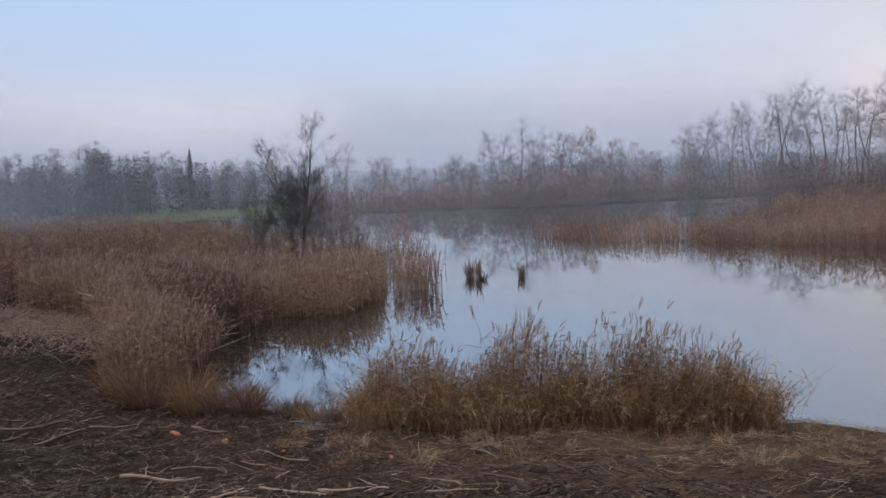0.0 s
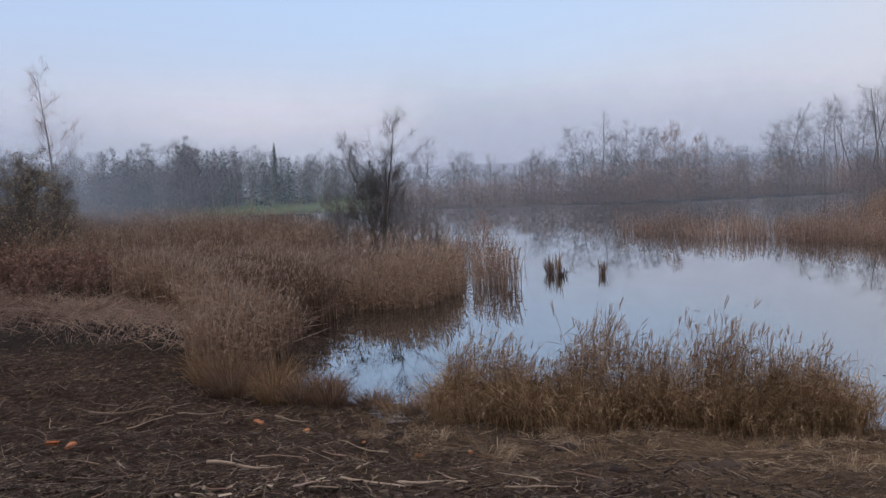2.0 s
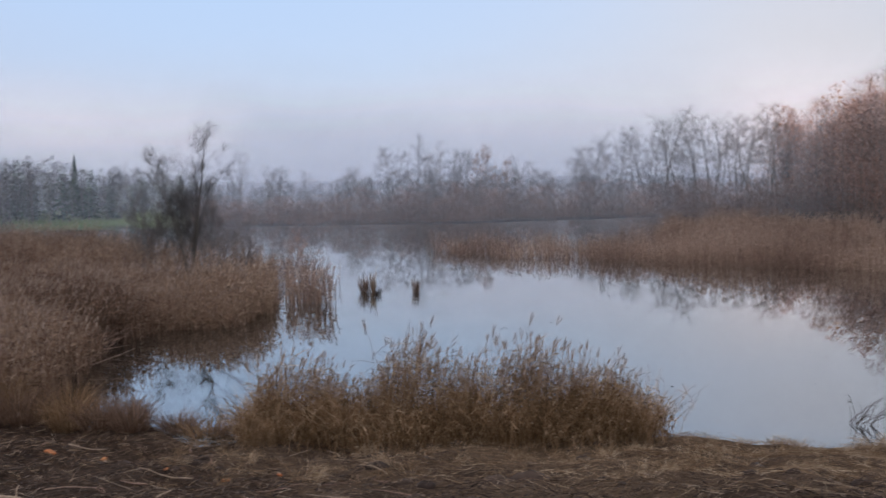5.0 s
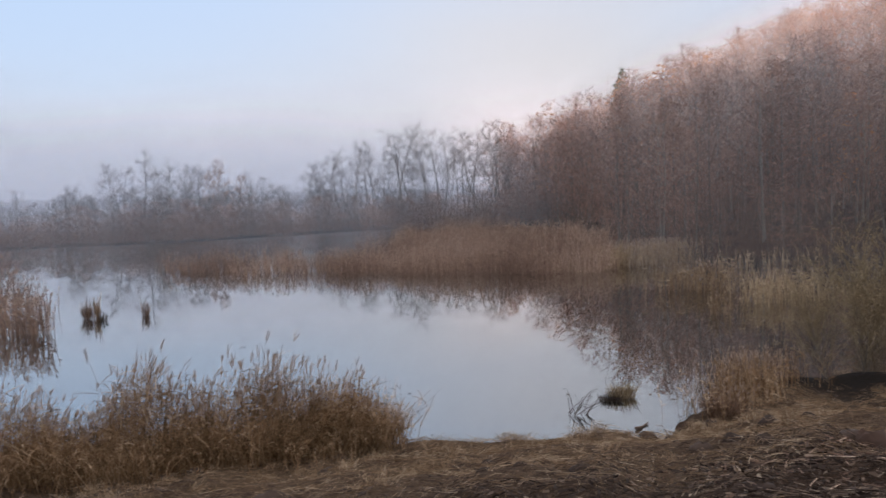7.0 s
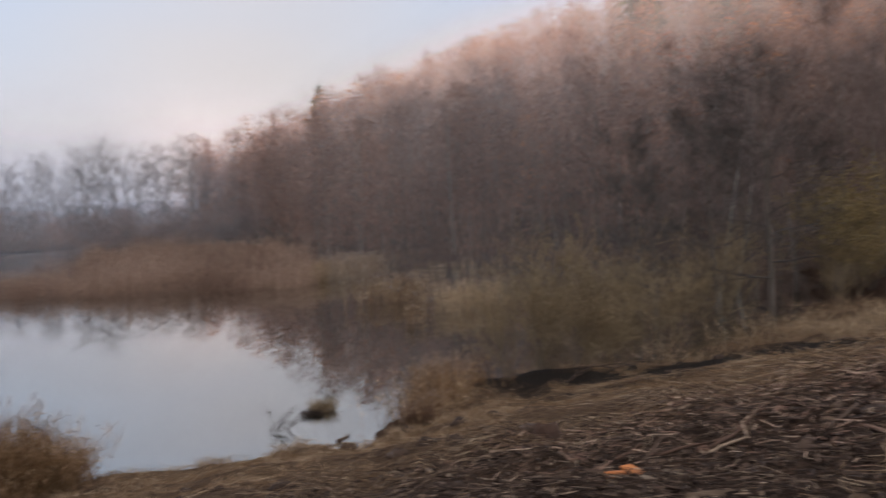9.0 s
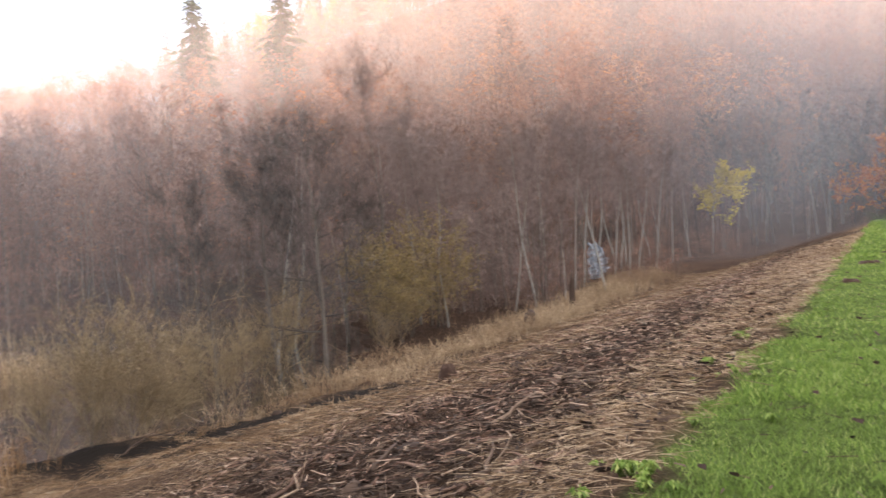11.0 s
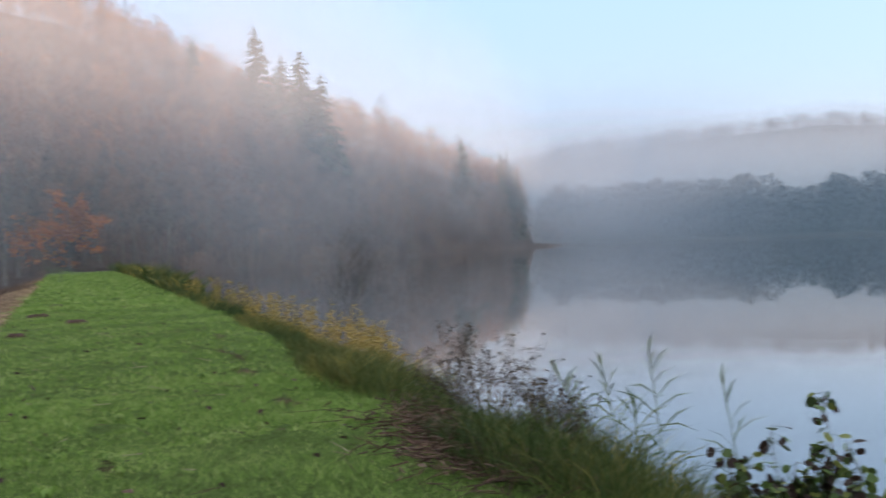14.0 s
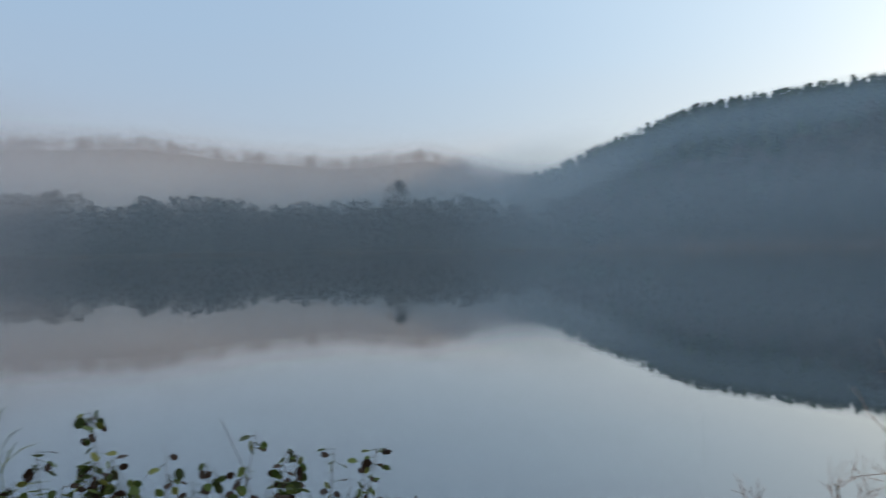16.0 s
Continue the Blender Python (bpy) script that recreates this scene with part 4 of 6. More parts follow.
def bare_tree(name, seed, height, label, group="", bark=M_BARK, leaves=None, leaf=0.16, per=1, stems=1, splay=(0.1, 0.35), category="tree", stout=1.0, haze=0, fine=0.010, shoots=M_TWIG, **kw):
    """A tree with a trunk, a crown of bare limbs and twigs and, where it still has them, leaves."""
    r = np.random.default_rng(seed)
    segs, trunks = [], []
    for s in range(stems):
        g = grow(r, height * (1 - 0.13 * s), lean=kw.get("lean", 0.0) if stems == 1 else r.uniform(*splay), **{k: v for k, v in kw.items() if k != "lean"})
        a = r.uniform(0, 6.283)
        m = np.array([[math.cos(a), -math.sin(a), 0], [math.sin(a), math.cos(a), 0], [0, 0, 1]])
        trunks.append([(m @ q[0], m @ q[1], q[2], q[3]) for q in g if q[4] == 0])
        segs += [(m @ q[0], m @ q[1], q[2], q[3], q[4]) for q in g]
    ob = root(name, label, category, group)
    crown = Bag()
    for order, bag, floor in ((1, crown, 0.012 * stout), (2, crown, 0.008 * stout), (3, crown, 0.006 * stout), (4, crown, 0.005 * stout)):
        q = [w for w in segs if w[4] == order]
        if not q:
            continue
        bag.segs(np.array([w[0] for w in q]), np.array([w[1] for w in q]), np.maximum([w[2] for w in q], floor), np.maximum([w[3] for w in q], floor * 0.6),
                 r.uniform(0.2, 0.8, len(q)), 0, 3)
    if haze:
        tips = np.array([q[1] for q in segs if q[4] >= 1])[r.integers(0, sum(q[4] >= 1 for q in segs), haze)]
        d = tips * [1, 1, 0] / (np.linalg.norm(tips[:, :2], axis=1, keepdims=True) + 0.3) * 0.5 + [0, 0, 0.45] + r.normal(0, 0.42, (haze, 3))
        d *= (height * r.uniform(0.025, 0.075, haze) / np.linalg.norm(d, axis=1))[:, None]
        tips = tips + r.normal(0, height * 0.012, (haze, 3))
        crown.strips(tips - d * 0.3, tips + d, fine * r.uniform(0.6, 1.2, haze), r.random(haze), 0, 0.3)
    for q in trunks:
        bag = Bag().tube([w[0] for w in q] + [q[-1][1]], np.maximum([w[2] for w in q] + [q[-1][3]], 0.006), 0.5)
        part("trunk", bag.mesh("trunk", [bark], True), ob)
    tagged(part("crown", crown.mesh("crown", [shoots]), ob), kind="stuff")
    if leaves:
        tips = np.array([w[1] for w in segs if w[4] >= 2])
        at = np.repeat(tips, per, 0) + r.normal(0, height * 0.02, (len(tips) * per, 3))
        d = r.normal(0, 1, at.shape)
        d[:, 2] *= 0.6
        d /= np.linalg.norm(d, axis=1, keepdims=True)
        sz = leaf * r.uniform(0.5, 1.4, (len(at), 1))
        bag = Bag()
        bag.blades(at - d * sz / 2, at + d * sz / 2, sz[:, 0] * 0.7, r.random(len(at)), 0)
        tagged(part("leaves", bag.mesh("leaves", [leaves]), ob), kind="stuff")
    return ob


def spruce_tree(name, seed, height, label, group=""):
    ob = root(name, label, "tree", group)
    r = np.random.default_rng(seed)
    v, f, t, m = conifer(r, height, 0.24, 24, 11).arrays()
    for nm, slot, mat in (("trunk", 0, M_BARK), ("branches", 1, M_NEEDLE)):
        bag = Bag()
        bag.add(v, f[m == slot], t)
        tagged(part(nm, bag.mesh(nm, [mat]), ob), kind="stuff" if slot else "")
    return ob


def stand(protos, spots, lean=0.02):
    """Place prototypes, then copies of them, at spots (x, y, height); the prototypes are given with their heights."""
    r = np.random.default_rng(len(spots))
    for i, (px, py, hh) in enumerate(spots):
        ob, h0 = protos[i % len(protos)]
        m = Matrix.Translation(on_ground(px, py, 0.1)) @ Matrix.Rotation(r.uniform(0, 6.283), 4, "Z") @ Matrix.Rotation(r.normal(0, lean), 4, "X") @ Matrix.Diagonal((hh / h0 * r.uniform(0.85, 1.15), hh / h0 * r.uniform(0.85, 1.15), hh / h0, 1))
        if i < len(protos):
            ob.matrix_basis = m
        else:
            copy_thing(ob, m)


# alders along the far bank, their skyline rising towards the hill
ALDER_AZ = np.array([-28, -26, -23.9, -21.5, -19.3, -17.2, -15.1, -12.1, -10.5, -9.2, -6.7, -4.7, -3.5, -0.9, 4.2, 6.3, 10.9, 12.7])
ALDER_EL = np.array([3.6, 3.74, 3.6, 3.3, 3.45, 2.6, 1.5, 1.95, 1.05, 1.9, 2.13, 2.41, 2.3, 1.0, 1.12, 1.68, 1.5, 1.72])
r = np.random.default_rng(5)
spots = []
stems = [-16.2, -15.1, -14.6, -12.3, -11.8, -10.5, -8.0, -7.4, -6.6, -5.2, -4.6, -3.9, -3.2, -1.4, -0.6, 3.6, 4.3, 5.0, 6.0, 6.6, 10.6, 11.2, 12.6, 13.1]
for a in list(np.linspace(-29, -17, 34)) + stems + list(r.uniform(-17, 7, 26)):
    a += r.uniform(-0.25, 0.25)
    d = np.interp(a, [-28, -19, 0, 13], [112, 108, 104, 116]) + r.uniform(-2, 6)
    p = bearing(a, d)
    spots.append((p.x, p.y, (d * math.tan(radians(float(np.interp(a, ALDER_AZ, ALDER_EL)))) + 4.6) * r.uniform(0.8, 1.03)))
protos = [(bare_tree("alder", 100 + k, 10.0, "slender bare alder standing on the misty far bank", "alders on the far bank", shoots=M_MISTY, haze=380, fine=0.012, limbs=17, fork=1.0, twigs=0.6, spread=0.19, crown=0.42, rise=0.2, lift=0.03, r_base=0.0085, wild=0.5), 10.0) for k in range(6)]
stand(protos, spots)
for a, hh in ((-9.2, 8.7), (-10.5, 6.9), (-8.8, 7.4)):
    p = bearing(a, 107)
    ob = bare_tree("larch", int(-a * 30), hh, "narrow pointed bare larch on the far bank", "bare larches", haze=700, fine=0.03, limbs=26, fork=0.9, twigs=0.8, spread=0.17, crown=0.2, rise=0.15, r_base=0.008)
    ob.location = on_ground(p.x, p.y)
p = bearing(15.7, 135)
ob = spruce_tree("dead_spruce", 132, 9.3, "thin dark spruce rising from the misty woods")
ob.matrix_basis = Matrix.Translation(on_ground(p.x, p.y)) @ Matrix.Diagonal((0.35, 0.35, 1, 1))

# pollard-like willow on the reed spit, with lower stems round it
ob = bare_tree("willow", 7, 8.7, "bare grey willow with several stems rising from the reeds", shoots=M_DUSK, haze=3600, fine=0.010, limbs=15, fork=1.2, twigs=1.0, spread=0.27, crown=0.25, rise=0.75, r_base=0.011, wild=0.45, levels=3, stems=4, splay=(0.05, 0.42), stout=1.0)
ob.location = on_ground(-8.24, 50.3) + Vector((0, 0, 0.1))
for k, (px, py, hh) in enumerate([(-9.9, 50.6, 4.6), (-6.5, 50.6, 4.4), (-4.9, 49.6, 2.6), (-9.0, 51.5, 5.4), (-7.2, 51.2, 5.2), (-11.0, 51.5, 3.4)]):
    ob = bare_tree("willow_shrub", 140 + k, hh, "bare twiggy willow shrub beside the large willow", "shrubs round the willow", shoots=M_MISTY, haze=700, fine=0.008, stout=0.8, limbs=13, fork=1.5, twigs=1.2, spread=0.45, crown=0.06, rise=1.6, r_base=0.007, wild=0.4, stems=2, category="shrub")
    ob.location = on_ground(px, py)
ob = bare_tree("willow_shrub", 150, 3.0, "thin bare shrub leaning over the water", limbs=12, spread=0.4, crown=0.05, rise=1.0, r_base=0.012, stems=2, category="shrub")
ob.location = on_ground(-2.6, 47.0) + Vector((0, 0, 0.4))

# tall bare tree and yellowing willow beyond the reeds
p = bearing(28.8, 80)
ob = bare_tree("birch", 160, 13.6, "tall bare tree above a yellowing willow", haze=500, fine=0.02, limbs=20, spread=0.2, crown=0.35, rise=0.8, r_base=0.011)
ob.location = on_ground(p.x, p.y)
protos = [(bare_tree("goat_willow", 165 + k, 7.0, "broad willow with sparse yellow-olive leaves", "willows beyond the reeds", leaves=M_OLIVE, leaf=0.10, per=2, haze=3000, fine=0.016, shoots=M_DUSK, limbs=15, fork=1.3, twigs=1.1, spread=0.5, crown=0.06, rise=1.2, stems=2), 9.5) for k in range(2)]
stand(protos, [(*bearing(30.6, 52).xy, 7.0), (*bearing(29.0, 56).xy, 5.6), (*bearing(32.4, 50).xy, 7.2), (*bearing(27.6, 60).xy, 4.6), (*bearing(30.2, 66).xy, 8.6), (*bearing(28.2, 68).xy, 7.2), (*bearing(33, 62).xy, 8.2), (*bearing(31.6, 69).xy, 8.0), (*bearing(35, 60).xy, 7.4), (*bearing(26.3, 84).xy, 5.2), (*bearing(36, 55).xy, 7.4), (*bearing(33.8, 48).xy, 7.0), (*bearing(36.5, 46).xy, 7.4), (*bearing(31.5, 54).xy, 6.6)])

protos = [(bare_tree("bracken_clump", 240 + k, 1.3, "low brown mound of withered bracken beside the reeds", "withered bracken", leaves=M_PLUM, leaf=0.07, per=2, haze=1400, fine=0.010, shoots=M_PLUM, limbs=12, fork=1.0, twigs=0.8, spread=0.9, crown=0.05, rise=0.8, r_base=0.005, stems=3, category="bracken"), 1.3) for k in range(2)]
stand(protos, [(*bearing(a, d).xy, h) for a, d, h in ((25.4, 40, 1.1), (26.6, 39, 1.4), (28.0, 41, 1.5), (29.6, 39, 1.4), (31.2, 40, 1.6), (27.4, 37, 1.0), (30.4, 36, 1.2), (24.6, 38, 0.8))])

# conifer on the hill's skyline, and those above the lake
ob = spruce_tree("spruce", 170, 14.5, "lone dark spruce on the hill's skyline")
p = bearing(-34.8, 134)
ob.location = (p.x, p.y, 21.6 - 14.5)
protos = [(spruce_tree("spruce", 172 + k, 17.0, "tall spruce above the misty lakeside woods", "tall spruces"), 17.0) for k in range(2)]
spots = []
for a, d, el in [(-109.6, 205, 12.8), (-101.2, 225, 12.4), (-104.6, 215, 11.6), (-115.6, 270, 8.7), (-121, 330, 5.6), (-58, 200, 12.5), (-56, 195, 12.0), (-54.5, 190, 11.0), (-112.3, 200, 8.4), (-123.8, 400, 4.8), (-55.2, 140, 12.4), (-58.7, 138, 12.6), (-60.6, 145, 13.2), (-54.2, 146, 11.4), (-108.2, 212, 11.6), (-106.6, 222, 11.2), (-110.9, 200, 9.8), (-113.6, 220, 9.6)]:
    p = bearing(a, d)
    spots.append((p.x, p.y, d * math.tan(radians(el)) + EYE_Z - on_ground(p.x, p.y).z))
spots = [(a, b, min(c, 26)) for a, b, c in spots]
stand(protos, spots)

# alders of the swamp below the dam
protos = [(bare_tree("swamp_alder", 180 + k, 12.0, "thin bare alder rising from the swampy ground", "alders in the swamp", shoots=M_MAUVE, haze=1300, fine=0.011, bark=M_PALE_BARK if k % 2 else M_BARK, limbs=12, fork=0.9, twigs=0.7, spread=0.25, crown=0.4, rise=0.7, r_base=0.0065, wild=0.5), 12.0) for k in range(5)]
r = np.random.default_rng(9)
spots = []
while len(spots) < 78:
    a, d = r.uniform(-96, -56), r.uniform(36, 98)
    p = bearing(a, d)
    v = p.x * AV[0] + p.y * AV[1]
    if v < 15 or (v < 17 and d < 60) or d > np.interp(a, [-96, -75, -56], [100, 84, 64]):
        continue
    spots.append((p.x, p.y, r.uniform(8, 13)))
stand(protos, spots, 0.06)
# clear stems near the foot of the dam
stand([(bare_tree("young_alder", 195, 9.0, "slim pale alder beside the cut slope", "young alders", shoots=M_MAUVE, haze=500, fine=0.016, bark=M_PALE_BARK, limbs=12, spread=0.16, crown=0.5, rise=0.7, r_base=0.007), 9.0)],
      [(49.0, 8.4, 9), (50.5, 10.5, 10), (62, 9.0, 9), (69, 8.0, 10), (70.5, 9.5, 9), (76, 7.5, 9), (45, 12.5, 8), (56, 11, 9.5), (58.5, 9.4, 7), (65, 10.5, 8), (52.5, 12.6, 9), (73, 10.8, 8), (47.5, 10.4, 6)], 0.09)
protos = [(bare_tree("pond_alder", 200 + k, 10.5, "dark bare alder over the olive willow bushes", "alders by the bushes", haze=2600, fine=0.015, shoots=M_DUSK, limbs=20, fork=1.2, twigs=1.0, spread=0.28, crown=0.2, rise=0.25, r_base=0.011, wild=0.5, lift=0.02, stout=0.8), 10.5) for k in range(2)]
stand(protos, [(27.5, 14.4, 9.2), (29.5, 17.5, 9.8), (34, 19.5, 9.5), (38, 17.5, 9.0), (25.5, 17.5, 7.0), (41, 22.5, 10.5), (36.5, 26, 10)])
ob = bare_tree("field_maple", 210, 8.5, "small maple with bright yellow autumn leaves", leaves=M_YELLOW, leaf=0.24, per=4, limbs=14, spread=0.34, crown=0.35, rise=0.5, r_base=0.009)
ob.location = on_ground(*bearing(-87.4, 95).xy)
ob = bare_tree("beech", 211, 8.0, "young beech with orange-red leaves at the dam's end", leaves=M_ORANGE, leaf=0.26, per=9, limbs=16, spread=0.5, crown=0.12, rise=0.25, r_base=0.009)
ob.location = on_ground(*bearing(-96.7, 113).xy)

# olive willow bushes below the dam
protos = [(bare_tree("willow_bush", 220 + k, 3.0, "rounded willow bush with thin olive leaves", "willow bushes below the dam", leaves=M_OLIVE, leaf=0.05, per=2, haze=2600, fine=0.008, shoots=M_OLIVE, limbs=12, fork=0.9, twigs=0.8, spread=0.95, crown=0.03, rise=1.5, r_base=0.006, wild=0.4, stems=3, category="bush"), 3.0) for k in range(3)]
stand(protos, [(*bearing(-46.3, 22.6).xy, 1.8), (*bearing(-48.2, 23.4).xy, 2.3), (*bearing(-50.4, 24.5).xy, 2.7), (*bearing(-52.6, 26).xy, 2.8), (20.4, 16.2, 2.2), (22.6, 15.4, 2.3), (24.2, 17.8, 2.5), (27.2, 16.6, 2.9), (31.5, 18.2, 3.2), (35.5, 16.2, 3.1), (29.0, 21, 3.0), (42, 18.5, 3.2), (33, 14.6, 1.8), (19.6, 15.8, 1.4), (21.6, 18.6, 2.3)])

protos = [(bare_tree("sallow_bush", 228 + k, 4.0, "broad sallow bush with yellow-olive leaves", "sallows below the dam", leaves=M_GOLD, leaf=0.08, per=3, haze=1300, fine=0.012, shoots=M_OLIVE, limbs=12, fork=1.0, twigs=0.9, spread=0.75, crown=0.05, rise=1.2, r_base=0.007, wild=0.4, stems=3, category="bush"), 4.0) for k in range(2)]
stand(protos, [(37.2, 15.2, 4.0), (39.8, 14.6, 3.4), (38.8, 16.6, 4.3), (35.4, 14.9, 2.9)])


def snag(x, y, height, radius, seed):
    r = np.random.default_rng(seed)
    z = np.linspace(0, 1, 7)
    pts = np.stack([r.normal(0, 0.03, 7) + 0.06 * z, r.normal(0, 0.03, 7), z * height], 1)
    ob = tagged(new("broken_snag", Bag().tube(pts, radius * np.array([1.3, 1.05, 0.95, 0.9, 0.85, 0.7, 0.25]), 0.3, 0, 9).mesh("broken_snag", [M_STICK], True)), "dark broken tree stump standing at the slope's foot", "snag", "broken snags")
    ob.location = on_ground(x, y)


snag(42.2, 8.9, 2.0, 0.16, 1)
snag(36.0, 9.4, 0.9, 0.3, 2)


def hanging_sheet(x, y, width, height):
    """Pale film caught on the stems."""
    r = np.random.default_rng(3)
    m, nt, b = mat_new("pale_film")
    nt.links.new(ramp(nt, noise_out(nt, 5.0), [(0.35, (0.10, 0.10, 0.11)), (0.5, (0.26, 0.28, 0.31)), (0.7, (0.5, 0.53, 0.56))]), b.inputs["Base Color"])
    b.inputs["Roughness"].default_value = 0.45
    n, k = 14, 18
    s, t = np.meshgrid(np.linspace(-0.5, 0.5, n), np.linspace(0, 1, k))
    px = s * width * (0.25 + 0.75 * np.sin(np.pi * np.clip(0.12 + 0.8 * t, 0, 1))) * (1 + 0.35 * np.sin(t * 17 + 3 * s) * np.sin(t * 41)) + 0.22 * np.sin(t * 3.3)
    py = 0.16 * np.sin(s * 19 + t * 4) * (1.1 - t) + r.normal(0, 0.02, s.shape)
    pz = t * height + 0.1 * np.sin(s * 8)
    i, j = np.meshgrid(np.arange(k - 1), np.arange(n - 1), indexing="ij")
    f = np.stack([i * n + j, i * n + j + 1, (i + 1) * n + j + 1, (i + 1) * n + j], -1).reshape(-1, 4)
    bag = Bag()
    bag.add(np.stack([px, py, pz], -1).reshape(-1, 3), f, 0.5)
    me = bag.mesh("hanging_film", [m], True)
    ob = tagged(new("hanging_film", me), "pale crumpled plastic film caught among the alders", "film")
    ob.modifiers.new("thick", "SOLIDIFY").thickness = 0.01
    ob.matrix_basis = Matrix.Translation(on_ground(x, y)) @ Matrix.Rotation(radians(-80), 4, "Z")


hanging_sheet(*bearing(-79.6, 62).xy, 1.3, 2.5)

# ---- reeds ----
SPIT = np.array([(-6.6, 20.2), (-6.4, 23), (-7.0, 27), (-6.2, 31), (-3.6, 31.2), (-2.6, 34), (-2.9, 46), (-6, 58), (-13, 66), (-26, 84), (-46, 92), (-56, 88), (-44, 56), (-28, 44), (-16, 33), (-10, 26), (-8.2, 21.5)], float)
ISLE = np.array([(5.3, 61), (7.2, 56.5), (10.4, 53), (13, 51), (16, 47.9), (19.5, 44.8), (22.9, 41.6), (26, 39.8), (28.4, 41.5), (36, 55), (37, 64), (32, 72), (26, 70), (21.5, 60), (15, 57), (9, 61)], float)


def inside(poly, n, r):
    lo, hi = poly.min(0), poly.max(0)
    out = np.zeros((0, 2))
    while len(out) < n:
        p = r.uniform(lo, hi, (n, 2))
        out = np.concatenate([out, p[signed(poly, p[:, 0], p[:, 1]) + 0.35 * wob(p[:, 0], p[:, 1], 0.8) < 0]])
    return out[:n]


def reeds(name, xy, height, width, label, leaves=2, plume=1.0, lean=0.09, base=None, mats=None, r=None, drift=None, feather=1, short=0.72):
    """Dry reed stems with hanging leaves and plumes."""
    r = r or np.random.default_rng(len(xy))
    n = len(xy)
    x, y = xy[:, 0], xy[:, 1]
    z = np.maximum(land(x, y), -0.35) if base is None else np.full(n, base)
    h = height * r.uniform(short, 1.12, n)
    gust = np.stack([wob(x, y, 1.5, 1), wob(x, y, 1.5, 4), np.zeros(n)], 1) * 0.08
    if drift is not None:
        gust = gust + drift
    off = np.concatenate([r.normal(0, lean, (n, 2)), np.zeros((n, 1))], 1) + gust
    p0 = np.stack([x, y, z], 1)
    top = p0 + off * h[:, None] + np.stack([np.zeros(n), np.zeros(n), h], 1)
    mid = (p0 + top) / 2 - off * h[:, None] * 0.2
    t = np.clip(0.5 + 0.28 * wob(x, y, 2.5, 2) + r.normal(0, 0.2, n), 0, 1)
    bag = Bag()
    bag.strips(p0, mid, width, t * 0.9, 0, 0.9)
    bag.strips(mid, top, width * 0.9, t, 0, 0.5)
    has = r.random(n) < plume
    pt, ph = top[has], h[has, None]
    for _ in range(feather):
        d = np.concatenate([off[has, :2] + r.normal(0.14, 0.16, (len(pt), 2)) * [1, 0.6], r.uniform(0.5, 1.0, (len(pt), 1))], 1)
        s0 = pt - np.array([0, 0, 1]) * ph * r.uniform(0, 0.07, (len(pt), 1))
        bag.strips(s0, s0 + d * (ph * 0.085 + 0.03), (width * 1.0 + 0.006) * (1.15 if feather == 1 else 0.9), r.random(len(pt)), 1, 0.5)
    for _ in range(leaves):
        f = r.uniform(0.25, 0.9, (n, 1))
        s = p0 + (top - p0) * f
        d = np.concatenate([r.normal(0, 1, (n, 2)), r.uniform(-0.5, 0.9, (n, 1))], 1)
        d /= np.linalg.norm(d, axis=1, keepdims=True)
        bag.blades(s, s + d * h[:, None] * r.uniform(0.1, 0.26, (n, 1)), width * 1.3, np.clip(t + r.normal(0, 0.2, n), 0, 1), 0, bend=np.array([0, 0, 0.03]))
    return tagged(new(name, bag.mesh(name, mats or [M_REED, M_PLUME])), label, "reeds", kind="stuff")


r = np.random.default_rng(31)
p = np.concatenate([inside(SPIT, 18000, r), inside(np.array([(-6.6, 20.2), (-6.4, 23), (-7.0, 27), (-6.2, 31), (-3.6, 31.2), (-2.6, 34), (-2.8, 40), (-12, 40), (-16, 33), (-10, 26), (-8.2, 21.5)], float), 10000, r)])
d = np.hypot(p[:, 0], p[:, 1])
keep = r.random(len(p)) < np.clip(1.4 - d / 90, 0.35, 1)
p = p[keep]
reeds("reed_bed", p, np.interp(np.hypot(p[:, 0], p[:, 1]), [20, 27, 32, 60], [1.35, 1.45, 1.75, 1.7]) * (1 + 0.16 * wob(p[:, 0], p[:, 1], 4) + 0.22 * wob(p[:, 0], p[:, 1], 1.1, 5)), 0.022, "dense brown reed bed running out into the pond", leaves=3, lean=0.15, short=0.5)
r = np.random.default_rng(32)
p = inside(ISLE, 14000, r)
p = p[wob(p[:, 0], p[:, 1], 0.9, 5) - 0.9 * signed(ISLE, p[:, 0], p[:, 1]) > r.uniform(-0.6, 0.4, len(p))]
reeds("reed_island", p, (1.35 + 0.55 * step(p[:, 0], 15, 25)) * (1 + 0.2 * wob(p[:, 0], p[:, 1], 2) + 0.28 * wob(p[:, 0], p[:, 1], 0.7, 3)), 0.021, "low island of russet-brown reeds in the pond", leaves=2, lean=0.13, short=0.6, mats=[M_ISLE, M_PLUME])
# the stand of plumed reeds on the near shore
r = np.random.default_rng(33)
n = 3000
t = r.random(n)
sx = -1.75 + 7.2 * t
sy = np.interp(sx, POND[1:7, 0], POND[1:7, 1]) + r.normal(0.3, 0.45, n)
hh = np.interp(sx, [-2.2, -1.0, 0.2, 1.0, 2.2, 3.6, 4.6, 5.3, 6.0], [1.45, 1.6, 1.25, 1.95, 1.7, 1.85, 1.6, 1.0, 0.5]) * (0.9 + 0.15 * wob(sx * 2, sy, 0.9))
k = wob(sx, sy, 0.28, 3) + 0.4 * wob(sx, sy, 0.1, 5) > r.uniform(-1.0, 0.1, n)
sx, sy, hh, n = sx[k], sy[k], hh[k], int(k.sum())
